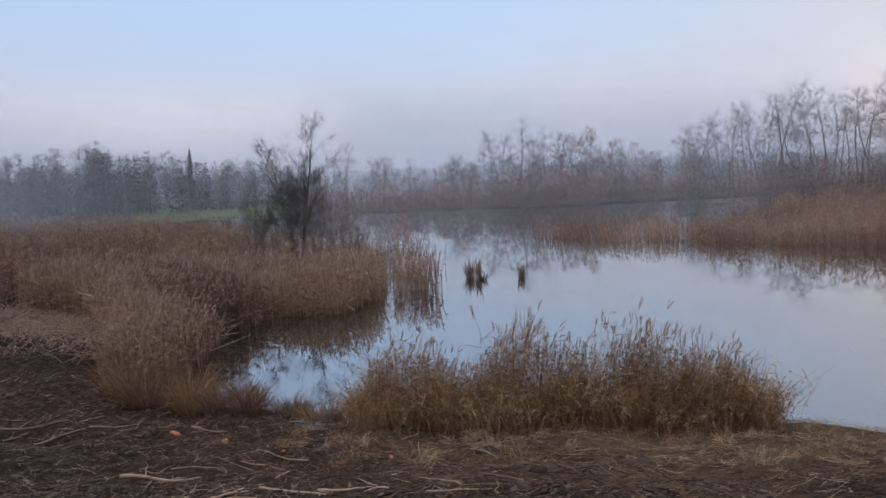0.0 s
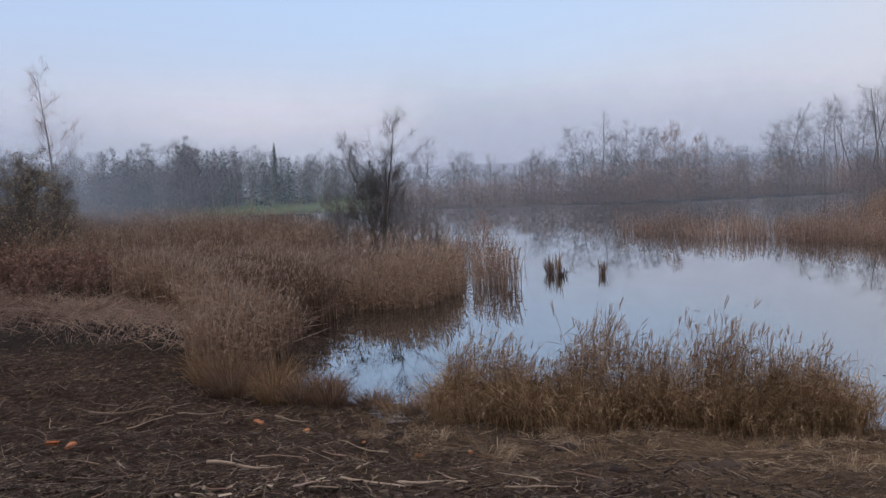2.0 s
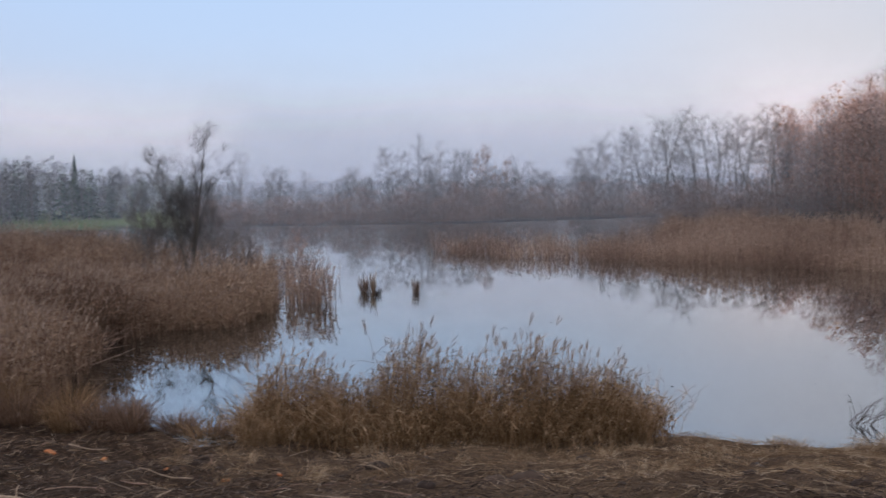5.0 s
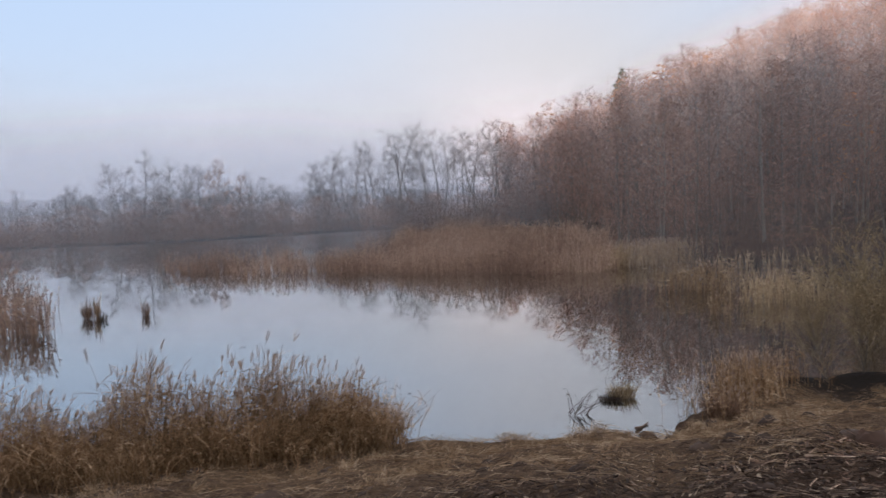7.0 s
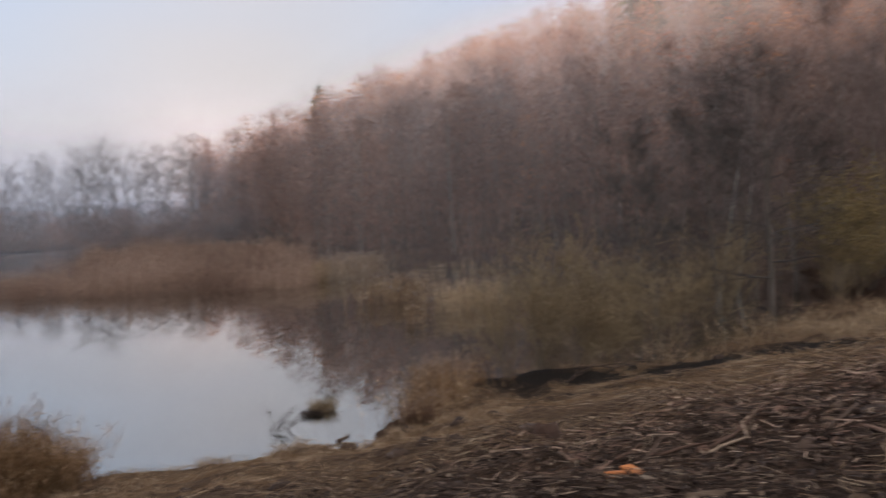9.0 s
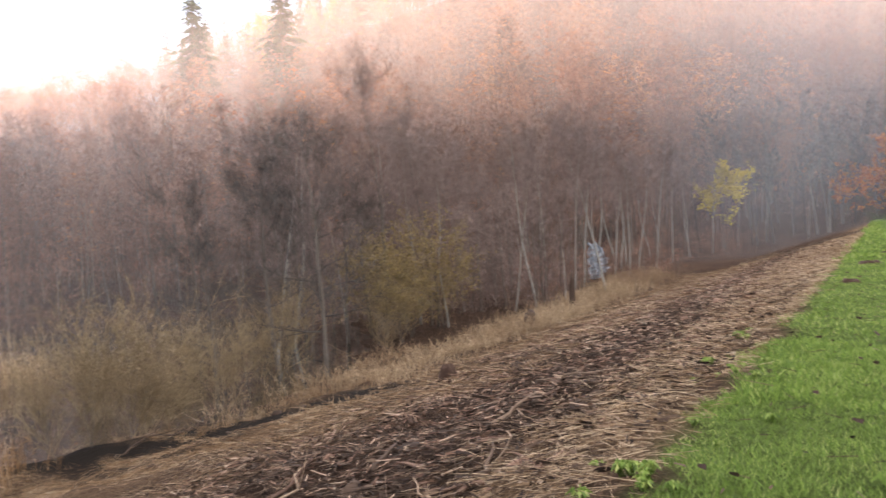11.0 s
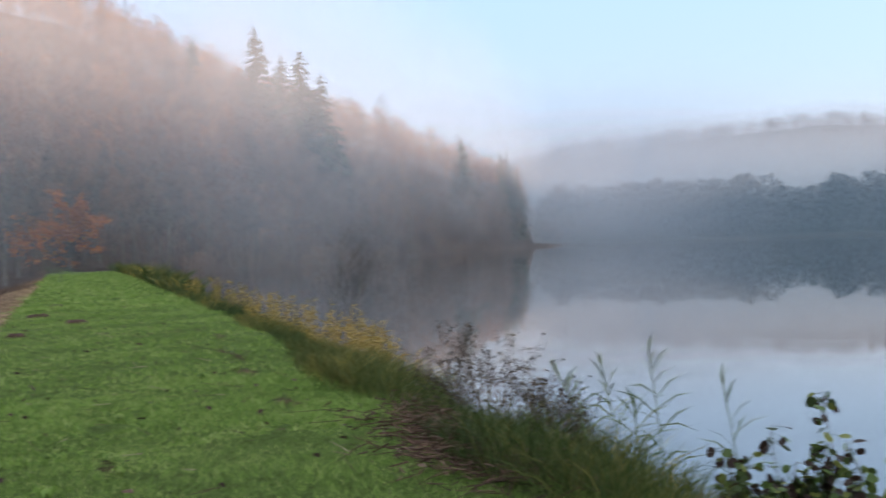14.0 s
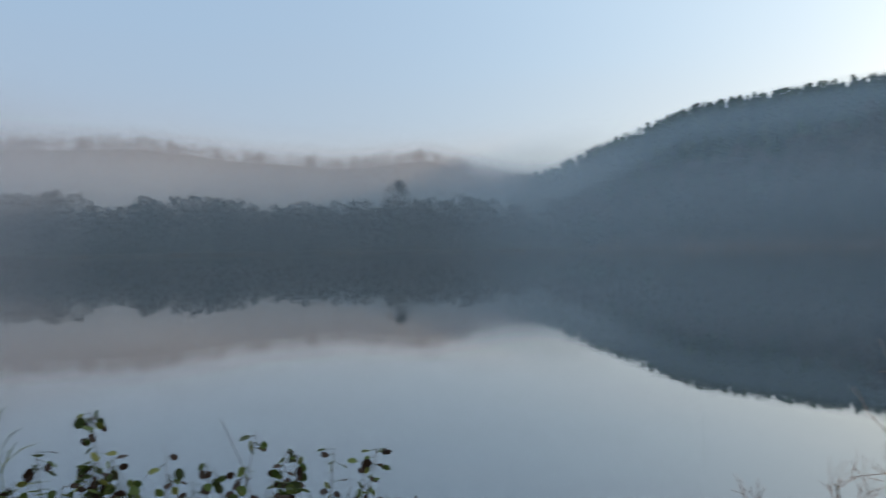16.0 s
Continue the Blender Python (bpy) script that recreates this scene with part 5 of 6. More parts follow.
reeds("shore_reeds", np.stack([sx, sy], 1), hh * r.uniform(0.7, 1.12, n), 0.009, "feathery tan reeds with plumes along the near shore", leaves=5, plume=0.42, lean=0.11, drift=np.array([0.08, 0.0, 0]), mats=[M_SHORE, M_PLUME], feather=5)
p = np.stack([r.uniform(-2.0, 5.8, 6200), r.normal(-0.2, 0.5, 6200)], 1)
p[:, 1] += np.interp(p[:, 0], POND[1:7, 0], POND[1:7, 1])
reeds("shore_sedge", p, 0.8 * (1 + 0.5 * wob(p[:, 0], p[:, 1], 0.45)), 0.010, "golden-brown withered sedge at the reeds' foot", leaves=3, plume=0, lean=0.42, short=0.45, mats=[M_SHORE, M_PLUME])
# sparse outer reeds standing in the water
for nm, cx, cy, sxx, syy, n, hh in [("reed_patch", -1.9, 37, 0.35, 0.5, 70, 1.5), ("reed_patch", -1.0, 36.6, 0.35, 0.4, 80, 1.6), ("reed_patch", -0.5, 36.2, 0.12, 0.2, 12, 1.5), ("reed_patch", -2.3, 44, 0.8, 1.2, 120, 1.5),
                                    ("reed_patch", 25.9, 31.8, 1.1, 0.8, 200, 1.2), ("reed_patch", 25.6, 26.7, 1.1, 0.7, 220, 1.2), ("reed_patch", 34.5, 37.5, 2.0, 0.6, 60, 0.9), ("reed_patch", 31.0, 42.0, 1.2, 0.6, 50, 0.9), ("reed_patch", 30.4, 43.0, 1.6, 0.8, 420, 1.3), ("reed_patch", 33.5, 45.5, 1.6, 0.8, 300, 1.2),
                                    ("reed_patch", 21.5, 25.5, 0.2, 0.2, 20, 0.9), ("reed_patch", 13.4, 15.2, 0.5, 0.35, 260, 1.1), ("reed_patch", 14.7, 16.0, 0.6, 0.4, 220, 1.0), ("reed_patch", 12.6, 14.6, 0.4, 0.3, 160, 0.7)]:
    r = np.random.default_rng(int(cx * 10 + cy * 100))
    near = math.hypot(cx, cy) < 24
    reeds(nm, np.stack([r.normal(cx, sxx, n), r.normal(cy, syy, n)], 1), np.full(n, hh), 0.014 if near else 0.028, "small clump of dry reeds standing in dark water", leaves=2, lean=0.12, base=-0.1, mats=[M_SEDGE if cx > 20 else M_SHORE if near else M_ISLE, M_PLUME])
r = np.random.default_rng(36)
p = np.stack([r.uniform(-22, -7, 5000), r.normal(0, 1.5, 5000)], 1)
p[:, 1] += 27.0 - 0.28 * (p[:, 0] + 8)
reeds("flattened_reeds", p, 0.42 * (1 + 0.5 * wob(p[:, 0], p[:, 1], 0.8)), 0.016, "pale flattened reeds matted on wet ground", leaves=2, plume=0, lean=1.5, mats=[M_ISLE, M_PLUME])
# wet meadow grass at the foot of the slope
r = np.random.default_rng(35)
p = np.stack([r.uniform(18, 60, 9000), np.zeros(9000)], 1)
p[:, 1] = r.normal(0, 1.3, 9000) + 13.4 - 0.10 * p[:, 0] + np.where(p[:, 0] < 30, 0.6, 0)
p = p[(pool(p[:, 0], p[:, 1]) > 1.1) & (wob(p[:, 0], p[:, 1], 1.6, 7) > -0.35)]
reeds("meadow_sedge", p, 0.6 * (1 + 0.6 * wob(p[:, 0], p[:, 1], 1.1)), 0.014, "bleached sedge at the foot of the dam", leaves=2, plume=0, lean=0.4, mats=[M_SEDGE, M_PLUME])


def tussock(x, y, height, count, spread, label, mats, seed, z=None, name="sedge_tussock", flare=1.0, wide=0.009):
    r = np.random.default_rng(seed)
    a = r.uniform(0, 6.283, count)
    rad = r.uniform(0, spread, count)
    out = np.stack([np.cos(a), np.sin(a), np.zeros(count)], 1)
    p0 = out * rad[:, None] * 0.45
    h = height * r.uniform(0.6, 1.15, count)
    p1 = p0 + out * (h * r.uniform(0.15, 0.75, count) * flare)[:, None] + np.array([0, 0, 1]) * h[:, None] * r.uniform(0.25, 1, (count, 1))
    bag = Bag()
    bag.blades(p0, p1, wide, 0.62 * r.random(count), 0, bend=out * 0.02 + np.array([0, 0, 1]) * h[:, None] * 0.22)
    ob = tagged(new(name, bag.mesh(name, mats)), label, "tussock", "sedge tussocks")
    g = on_ground(x, y)
    ob.location = g if z is None else (x, y, z)
    return ob


for k, (px, py, hh, sp) in enumerate([(-5.6, 18.9, 0.8, 0.6), (-4.9, 18.6, 0.75, 0.6), (-4.2, 18.2, 0.7, 0.5), (-2.7, 18.1, 0.65, 0.5), (-2.2, 18.0, 0.6, 0.4), (-6.7, 19.4, 1.0, 0.8), (-7.4, 20.2, 1.1, 0.8), (-3.4, 18.6, 0.6, 0.6), (-4.6, 19.3, 0.7, 0.6), (-6.0, 20.3, 0.9, 0.7), (-1.7, 17.9, 1.0, 0.5),
                                      (12.2, 14.4, 0.6, 0.5)]):
    tussock(px, py, hh, 620, sp * 1.2, "withered golden-brown sedge tussock at the water's edge", [M_REED if k % 3 else M_SHORE], 300 + k, flare=1.15)
tussock(11.7, 17.2, 0.40, 520, 0.55, "mossy olive-brown grass tussock rising from the pond", [M_OLIVE], 330, -0.05, flare=0.9)
tussock(11.3, 17.05, 0.2, 300, 0.5, "low dark mossy hummock in the pond", [M_BRAMBLE], 331, -0.03)
tussock(0.98, 39.8, 0.95, 120, 0.55, "brown reed stump standing in open water", [M_REED], 332, -0.05, "reed_stump", 0.55, 0.018)
tussock(1.36, 39.5, 1.2, 60, 0.25, "tall pale reed stump standing in open water", [M_SHORE], 334, -0.05, "reed_stump", 0.15, 0.018)
tussock(1.5, 38.7, 0.5, 60, 0.35, "short dark reed stump standing in open water", [M_BRAMBLE], 335, -0.05, "reed_stump", 0.4, 0.018)
tussock(3.2, 39.0, 0.8, 90, 0.32, "thin brown reed stump standing in open water", [M_REED], 333, -0.05, "reed_stump", 0.15, 0.018)

r = np.random.default_rng(45)
p = np.stack([r.uniform(-1, 16, 150), r.uniform(17, 36, 150)], 1)
p = p[signed(POND, p[:, 0], p[:, 1]) < -0.4]
a = r.uniform(0, 6.283, len(p))
d = np.stack([np.cos(a), np.sin(a), np.zeros(len(p))], 1) * r.uniform(0.012, 0.03, (len(p), 1))
c = np.concatenate([p, np.full((len(p), 1), 0.006)], 1)
bag = Bag()
bag.strips(c - d, c + d, 0.022, r.random(len(p)), 0, 0.5)
tagged(new("floating_leaves", bag.mesh("floating_leaves", [M_STICK])), "small brown leaves floating on the pond", "leaves", kind="stuff")

# ---- the cut slope: sticks, straw and chips ----


def lying(n, xr, vr, length, radius, seed, density=None, along=None, tilt=0.16):
    """Ends of pieces that lie on the slope."""
    r = np.random.default_rng(seed)
    x = r.uniform(*xr, n)
    v = r.uniform(*vr, n)
    y = (v - x * AV[0]) / AV[1]
    sp = signed(POND, x, y)
    ok = (sp > 0.2) & (pool(x, y) > r.uniform(0.7, 1.2, n))
    if density is not None:
        ok &= r.random(n) < density(x, v)
    x, y, v = x[ok], y[ok], v[ok]
    n = len(x)
    a = r.uniform(0, np.pi, n) if along is None else r.normal(along, 0.5, n)
    ln = length * r.lognormal(0, 0.5, n)
    dx, dy = np.cos(a) * ln / 2, np.sin(a) * ln / 2
    lift = r.uniform(0.0, 0.06, n) + radius
    p0 = np.stack([x - dx, y - dy, land(x - dx, y - dy) + lift], 1)
    p1 = np.stack([x + dx, y + dy, land(x + dx, y + dy) + lift + np.abs(r.normal(0, tilt, n)) * ln], 1)
    return p0, p1, r


bag = Bag()
thin = lambda x, v: np.clip(1.5 - v / 11, 0.15, 1)
p0, p1, r = lying(20000, (-9, 9), (2.5, 11), 0.12, 0.010, 401, thin)
bag.segs(p0, p1, 0.0042 * r.lognormal(0, 0.5, len(p0)), 0.002, r.random(len(p0)) ** 1.45, 0, 3)
p0, p1, r = lying(46000, (-12, 12), (2, 12), 0.075, 0.01, 407, thin)
bag.strips(p0, p1, 0.008 * r.lognormal(0, 0.4, len(p0)), r.random(len(p0)) ** 1.8, 0, 0.6)
p0, p1, r = lying(42000, (-20, 3), (8, 25), 0.12, 0.012, 409, lambda x, v: np.clip((20.5 - 0.2 * x - v) / 3, 0.05, 1) * np.clip(1.0 - (x + 3) / 6, 0, 1))
bag.strips(p0, p1, 0.010, r.random(len(p0)) ** 1.7, 0, 0.6)
p0, p1, r = lying(26000, (9, 24), (1.7, 11), 0.085, 0.012, 408)
bag.strips(p0, p1, 0.010, r.random(len(p0)) ** 2.4, 0, 0.6)
p0, p1, r = lying(12000, (20, 70), (1.7, 9), 0.15, 0.02, 402)
bag.strips(p0, p1, 0.017, r.random(len(p0)) ** 0.8, 0, 0.6)
p0, p1, r = lying(16000, (-12, 24), (1.7, 10), 0.07, 0.008, 403)
bag.strips(p0, p1, 0.035, r.random(len(p0)) ** 1.9, 0, 0.8)
tagged(new("brushwood_litter", bag.mesh("brushwood_litter", [M_STICK])), "dark broken twigs and bark strewn over the cut slope", "brushwood", kind="stuff")
bag = Bag()
p0, p1, r = lying(120000, (3, 60), (1.4, 4.8), 0.115, 0.005, 404, lambda x, v: np.exp(-((v - 2.4) / (0.6 + 0.022 * x)) ** 2) * np.clip(1.2 - x / 70, 0.2, 1))
bag.strips(p0, p1, 0.0022 + 0.00034 * np.hypot(p0[:, 0], p0[:, 1]), np.clip(0.62 + 0.22 * wob(p0[:, 0], p0[:, 1], 0.45, 2) + r.normal(0, 0.24, len(p0)), 0, 1), 0, 0.7)
p0, p1, r = lying(125000, (-9, 20), (5.5, 17), 0.125, 0.005, 405, lambda x, v: np.clip((v - (10.6 - 0.32 * x)) / 3, 0.02, 1) * np.clip((x + 1) / 6, 0.08, 1) * np.clip(0.75 + 0.6 * wob(x, v, 0.7, 3), 0.15, 1))
bag.strips(p0, p1, 0.0055, np.clip(0.36 + 0.25 * wob(p0[:, 0], p0[:, 1], 0.5) + r.normal(0, 0.25, len(p0)), 0, 1), 0, 0.7)
p0, p1, r = lying(9000, (14, 60), (6, 12), 0.32, 0.01, 406)
bag.strips(p0, p1, 0.012, np.clip(r.normal(0.4, 0.28, len(p0)), 0, 1), 0, 0.7)
p0, p1, r = lying(30000, (-17, 3), (6, 24), 0.10, 0.006, 410, lambda x, v: np.clip(0.25 + 0.55 * wob(x, v, 1.3, 6) + 0.5 * step(v, 13, 17), 0.03, 1))
bag.strips(p0, p1, 0.0075, np.clip(0.22 + 0.18 * wob(p0[:, 0], p0[:, 1], 0.6) + r.normal(0, 0.2, len(p0)), 0, 1), 0, 0.7)
tagged(new("mown_straw", bag.mesh("mown_straw", [M_STRAW])), "bleached mown reed straw lying on the slope", "straw", kind="stuff")

# brown leaf and bark litter of the slope below the crest
bag = Bag()
p0, p1, r = lying(34000, (6, 55), (2.2, 10), 0.10, 0.012, 421, lambda x, v: np.clip((x - 6) / 6, 0, 1) * np.clip(1.15 - x / 60, 0.2, 1))
bag.strips(p0, p1, 0.009 + 0.0005 * np.hypot(p0[:, 0], p0[:, 1]), r.random(len(p0)) ** 0.85, 0, 0.7)
tagged(new("slope_litter", bag.mesh("slope_litter", [M_LITTER])), "reddish-brown bark and leaf litter covering the slope", "litter", kind="stuff")

# tufts of flattened dry grass and dark clods towards the pond
bag = Bag()
r = np.random.default_rng(431)
cx = r.uniform(-3, 34, 2100)
cy = r.uniform(5, 18.2, 2100)
sp = signed(POND, cx, cy)
k = (sp > 0.1) & (sp < np.maximum(5.5 - 0.1 * cx, 3.6)) & (r.random(2100) < np.clip(1.2 - sp / 5, 0.1, 1)) & (pool(cx, cy) > 1.0) & (wob(cx, cy, 0.9, 5) > -0.45)
cx, cy = cx[k], cy[k]
for px, py in zip(cx, cy):
    n = int(r.uniform(24, 60))
    a = r.uniform(0, 6.283) + r.normal(0, 0.9, n)
    out = np.stack([np.cos(a), np.sin(a), np.zeros(n)], 1)
    h = r.uniform(0.12, 0.34) * r.uniform(0.6, 1.2, n)
    p0 = np.stack([px + r.normal(0, 0.07, n), py + r.normal(0, 0.07, n), np.full(n, float(land(px, py)) - 0.02)], 1)
    p1 = p0 + out * (h * r.uniform(0.4, 1.3, n))[:, None] + np.array([0, 0, 1]) * (h * r.uniform(0.15, 0.75, n))[:, None]
    bag.blades(p0, p1, 0.006, np.clip(r.uniform(0.25, 0.6) + r.normal(0, 0.2, n), 0, 1), 0, bend=np.array([0, 0, 1]) * h[:, None] * 0.3)
tagged(new("straw_tufts", bag.mesh("straw_tufts", [M_STRAW])), "matted tufts of dry grass along the pond's shore", "dry grass", kind="stuff")


def clods(n, xr, vr, size, seed):
    """Irregular lumps of soil, low domes with a ragged outline."""
    r = np.random.default_rng(seed)
    bag = Bag()
    for _ in range(n):
        px, pv = r.uniform(*xr), r.uniform(*vr)
        py = (pv - px * AV[0]) / AV[1]
        if signed(POND, np.array([px]), np.array([py]))[0] < 0.3:
            continue
        s = size * r.lognormal(0, 0.45)
        a = np.arange(8) * math.pi / 4 + r.uniform(0, 1)
        rad = s * r.uniform(0.65, 1.25, 8)
        g = float(land(px, py))
        rows = [np.stack([px + np.cos(a) * rad * q * r.uniform(0.85, 1.15, 8), py + np.sin(a) * rad * q * 0.8, g - 0.03 + s * hgt * r.uniform(0.8, 1.2, 8)], 1) for q, hgt in ((1, 0), (0.95, 0.35), (0.6, 0.62), (0.05, 0.7))]
        i = np.arange(8)
        j = (i + 1) % 8
        bag.add(np.concatenate(rows), np.concatenate([np.stack([i + 8 * q, j + 8 * q, j + 8 * q + 8, i + 8 * q + 8], 1) for q in range(3)]), r.uniform(0, 0.35))
    return bag


tagged(new("soil_clods", clods(420, (-6, 22), (4, 16), 0.06, 441).mesh("soil_clods", [M_STICK])), "dark crumbly clods of earth on the cut slope", "clods", kind="stuff")
tagged(new("shore_clods", clods(40, (0, 14), (10, 17), 0.13, 443).mesh("shore_clods", [M_STICK])), "larger black clods of earth near the shore", "clods", kind="stuff")

tagged(new("bark_chunks", clods(900, (3, 26), (2.6, 9.5), 0.045, 445).mesh("bark_chunks", [M_LITTER])), "reddish-brown chunks of bark and rotten wood on the slope", "bark", kind="stuff")
M_CUT = plant_mat("fresh_cut_wood", [(0, (0.26, 0.07, 0.022)), (1, (0.44, 0.17, 0.055))], 0.7, scale=12)
M_PALEWOOD = plant_mat("peeled_branch", [(0, (0.17, 0.105, 0.068)), (1, (0.33, 0.23, 0.16))], 0.8, scale=14)


def branch(x, y, length, radius, turn, label, mat, seed, twigs=3, lift=0.04, name="fallen_branch"):
    r = np.random.default_rng(seed)
    n = 7
    radius = radius * 0.75
    a = radians(turn)
    s = np.linspace(-0.5, 0.5, n)
    px = x + np.cos(a) * s * length + r.normal(0, 0.018, n) * length
    py = y + np.sin(a) * s * length + r.normal(0, 0.018, n) * length
    pz = land(px, py) + radius + lift + np.abs(s) * 0.04 * length * r.random()
    pts = np.stack([px, py, pz], 1)
    rad = radius * np.linspace(1, 0.45, n)
    mid = pts[n // 2].copy()
    pts = pts - mid
    ob = tagged(new(name, Bag().tube(pts, rad, r.uniform(0.2, 0.9)).mesh(name, [mat], True)), label, "branch", "fallen branches")
    ob.location = mid
    for _ in range(twigs):
        i = r.integers(1, n - 1)
        d = r.normal(0, 1, 3) * [1, 1, 0.5] + [0, 0, 0.35]
        e = pts[i] + d / np.linalg.norm(d) * length * r.uniform(0.12, 0.35)
        part("twig", Bag().tube([pts[i], (pts[i] + e) / 2 + r.normal(0, 0.02, 3), e], [rad[i] * 0.5, rad[i] * 0.35, rad[i] * 0.15], r.random(), 0, 5).mesh("twig", [mat], True), ob)
    return ob


def cast(t, az, el):
    """Where a line of sight at that bearing and angle meets the ground."""
    d = np.linspace(2, 60, 1500)
    x, y = -d * math.sin(radians(az)), d * math.cos(radians(az))
    z = EYE_Z + d * math.tan(radians(el))
    k = int(np.argmax(land(x, y) > z))
    return float(x[k]), float(y[k])


for k, (a, e, ln, rad, tn, mat) in enumerate([(25.5, -14.0, 1.5, 0.035, 5, M_STICK), (24.0, -14.6, 0.9, 0.02, 40, M_PALEWOOD), (15.5, -15.5, 0.7, 0.02, -10, M_PALEWOOD), (18.5, -18.0, 1.0, 0.04, 2, M_PALEWOOD),
                                              (10.5, -19.6, 0.8, 0.03, -8, M_PALEWOOD), (7.5, -19.8, 0.55, 0.03, 4, M_PALEWOOD), (21.0, -14.6, 0.9, 0.018, 25, M_PALEWOOD), (22.5, -15.3, 1.1, 0.016, -30, M_STICK), (0.0, -20.2, 0.8, 0.02, -10, M_PALEWOOD),
                                              (8.0, -16.2, 0.9, 0.018, 4, M_STICK), (19.5, -16.0, 0.8, 0.014, 70, M_STICK), (26.5, -17.5, 1.0, 0.02, 12, M_STICK), (24.5, -19.0, 0.8, 0.016, 50, M_STICK), (14.0, -18.0, 0.7, 0.012, -40, M_STICK),
                                              (-60.0, -15.2, 1.6, 0.03, 10, M_LOG), (-60.5, -14.6, 3.0, 0.02, 18, M_PALEWOOD), (-66, -13.8, 1.4, 0.04, 6, M_STICK), (-70.0, -12.4, 1.6, 0.03, 18, M_STICK), (-74.0, -11.6, 1.5, 0.04, -6, M_STICK),
                                              (-58.0, -16.0, 1.2, 0.025, -15, M_LOG), (-72.0, -15.0, 1.2, 0.03, 10, M_STICK), (-78.0, -9.6, 1.6, 0.03, 60, M_STICK), (-80.0, -8.3, 1.8, 0.03, 70, M_STICK), (-68.0, -16.5, 0.9, 0.02, 30, M_PALEWOOD)]):
    px, py = cast(0, a, e)
    branch(px, py, ln, rad, tn, "broken bare branch lying among brushwood on the slope" if mat is M_STICK else "pale peeled branch lying on the cut slope", mat, 500 + k)
r = np.random.default_rng(520)
for k in range(44):
    a, e = r.uniform(-84, -48), r.uniform(-17.5, -9.5)
    px, py = cast(0, a, e)
    if px * AV[0] + py * AV[1] < 2.2:
        continue
    branch(px, py, r.uniform(0.25, 0.6), r.uniform(0.018, 0.042), r.uniform(-40, 60), "short broken log lying on the cut slope", M_LOG, 1500 + k, 1, 0.02, "broken_log")
for k in range(74):
    a, e = r.uniform(-4, 31), r.uniform(-20.5, -13.2)
    px, py = cast(0, a, e)
    branch(px, py, r.uniform(0.3, 0.95), r.uniform(0.007, 0.02), r.uniform(0, 180), "thin crooked branch lying among brushwood", M_LITTER if k % 2 else M_PALEWOOD, 1600 + k, 3, 0.05)
for k, (px, py, ln, tn) in enumerate([(17.5, 14.2, 2.2, 20), (19.0, 14.0, 2.6, -15), (20.5, 14.6, 2.0, 35), (21.5, 13.6, 2.4, 5)]):
    branch(px, py, ln, 0.03, tn, "dark fallen branch in the mud below the willows", M_STICK, 530 + k, 5, 0.1)
r = np.random.default_rng(545)
bag = Bag()
f = np.linspace(0, 1, 8)[:, None]
across, up = np.array([0.86, -0.51, 0.0]), np.array([0.0, 0.0, 1.0])
for k in range(16):
    # long shoots arch over from the sunken foot and droop back to the water
    reach, rise = (r.uniform(0.3, 0.7), r.uniform(0.12, 0.6)) if k > 2 else (-0.12 - 0.06 * k, 0.45 + 0.06 * k)
    foot = across * (0.4 * r.random() ** 2 - 0.02) + up * 0.12 * r.random() + np.array([0, r.uniform(-0.1, 0.1), 0])
    pts = foot + across * reach * f + up * (rise * np.sin(f * r.uniform(1.4, 2.4)) + 0.03 * r.normal(0, 1, (8, 1)) * f) + np.array([0.51, 0.86, 0]) * r.uniform(-0.3, 0.3) * f ** 1.5
    bag.tube(pts, r.uniform(0.004, 0.009) * np.linspace(1.2, 0.35, 8), 0.3, 0, 5)
ob = tagged(new("drowned_branch", bag.mesh("drowned_branch", [M_BRAMBLE], True)), "bare arching branch sticking out of the pond", "branch")
ob.location = (*bearing(-31.0, 19.2).xy, -0.05)
ob = branch(10.6, 14.9, 0.5, 0.05, 30, "black driftwood stub at the waterline", M_STICK, 541, 2, 0.12, "driftwood")


def chip(x, y, size, seed, label="fresh orange wood chip on the dark slope", mat=M_CUT, name="wood_chip"):
    r = np.random.default_rng(seed)
    size = size * 0.75
    bm = bmesh.new()
    bmesh.ops.create_cube(bm, size=1)
    for v in bm.verts:
        v.co.x *= size * (1.0 + 0.3 * r.normal() * (v.co.x > 0))
        v.co.y *= size * 0.45 * (1 + 0.25 * r.normal())
        v.co.z *= size * 0.28 * (1 + 0.3 * r.normal())
    bmesh.ops.bevel(bm, geom=bm.edges[:], offset=size * 0.05, segments=1, affect="EDGES")
    me = bpy.data.meshes.new(name)
    bm.to_mesh(me)
    bm.free()
    at = me.attributes.new("tint", "FLOAT", "POINT")
    at.data.foreach_set("value", np.full(len(me.vertices), r.random(), np.float32))
    me.materials.append(mat)
    ob = tagged(new(name, me), label, "wood chip", "wood chips")
    g = on_ground(x, y, 0)
    ob.matrix_basis = pose(x, y, g.z + size * 0.13, r.uniform(-12, 12), r.uniform(-12, 12), r.uniform(0, 180))
    return ob


for k, (a, e, s) in enumerate([(4.2, -18.0, 0.16), (14.6, -16.1, 0.26), (17.5, -15.4, 0.3), (28.5, -15.3, 0.34), (29.5, -15.0, 0.26), (-52.5, -17.9, 0.42), (-53.6, -17.6, 0.3), (7.5, -18.0, 0.16), (-65, -15.6, 0.14), (11.0, -17.0, 0.12)]):
    px, py = cast(0, a, e)
    chip(px, py, s, 560 + k)


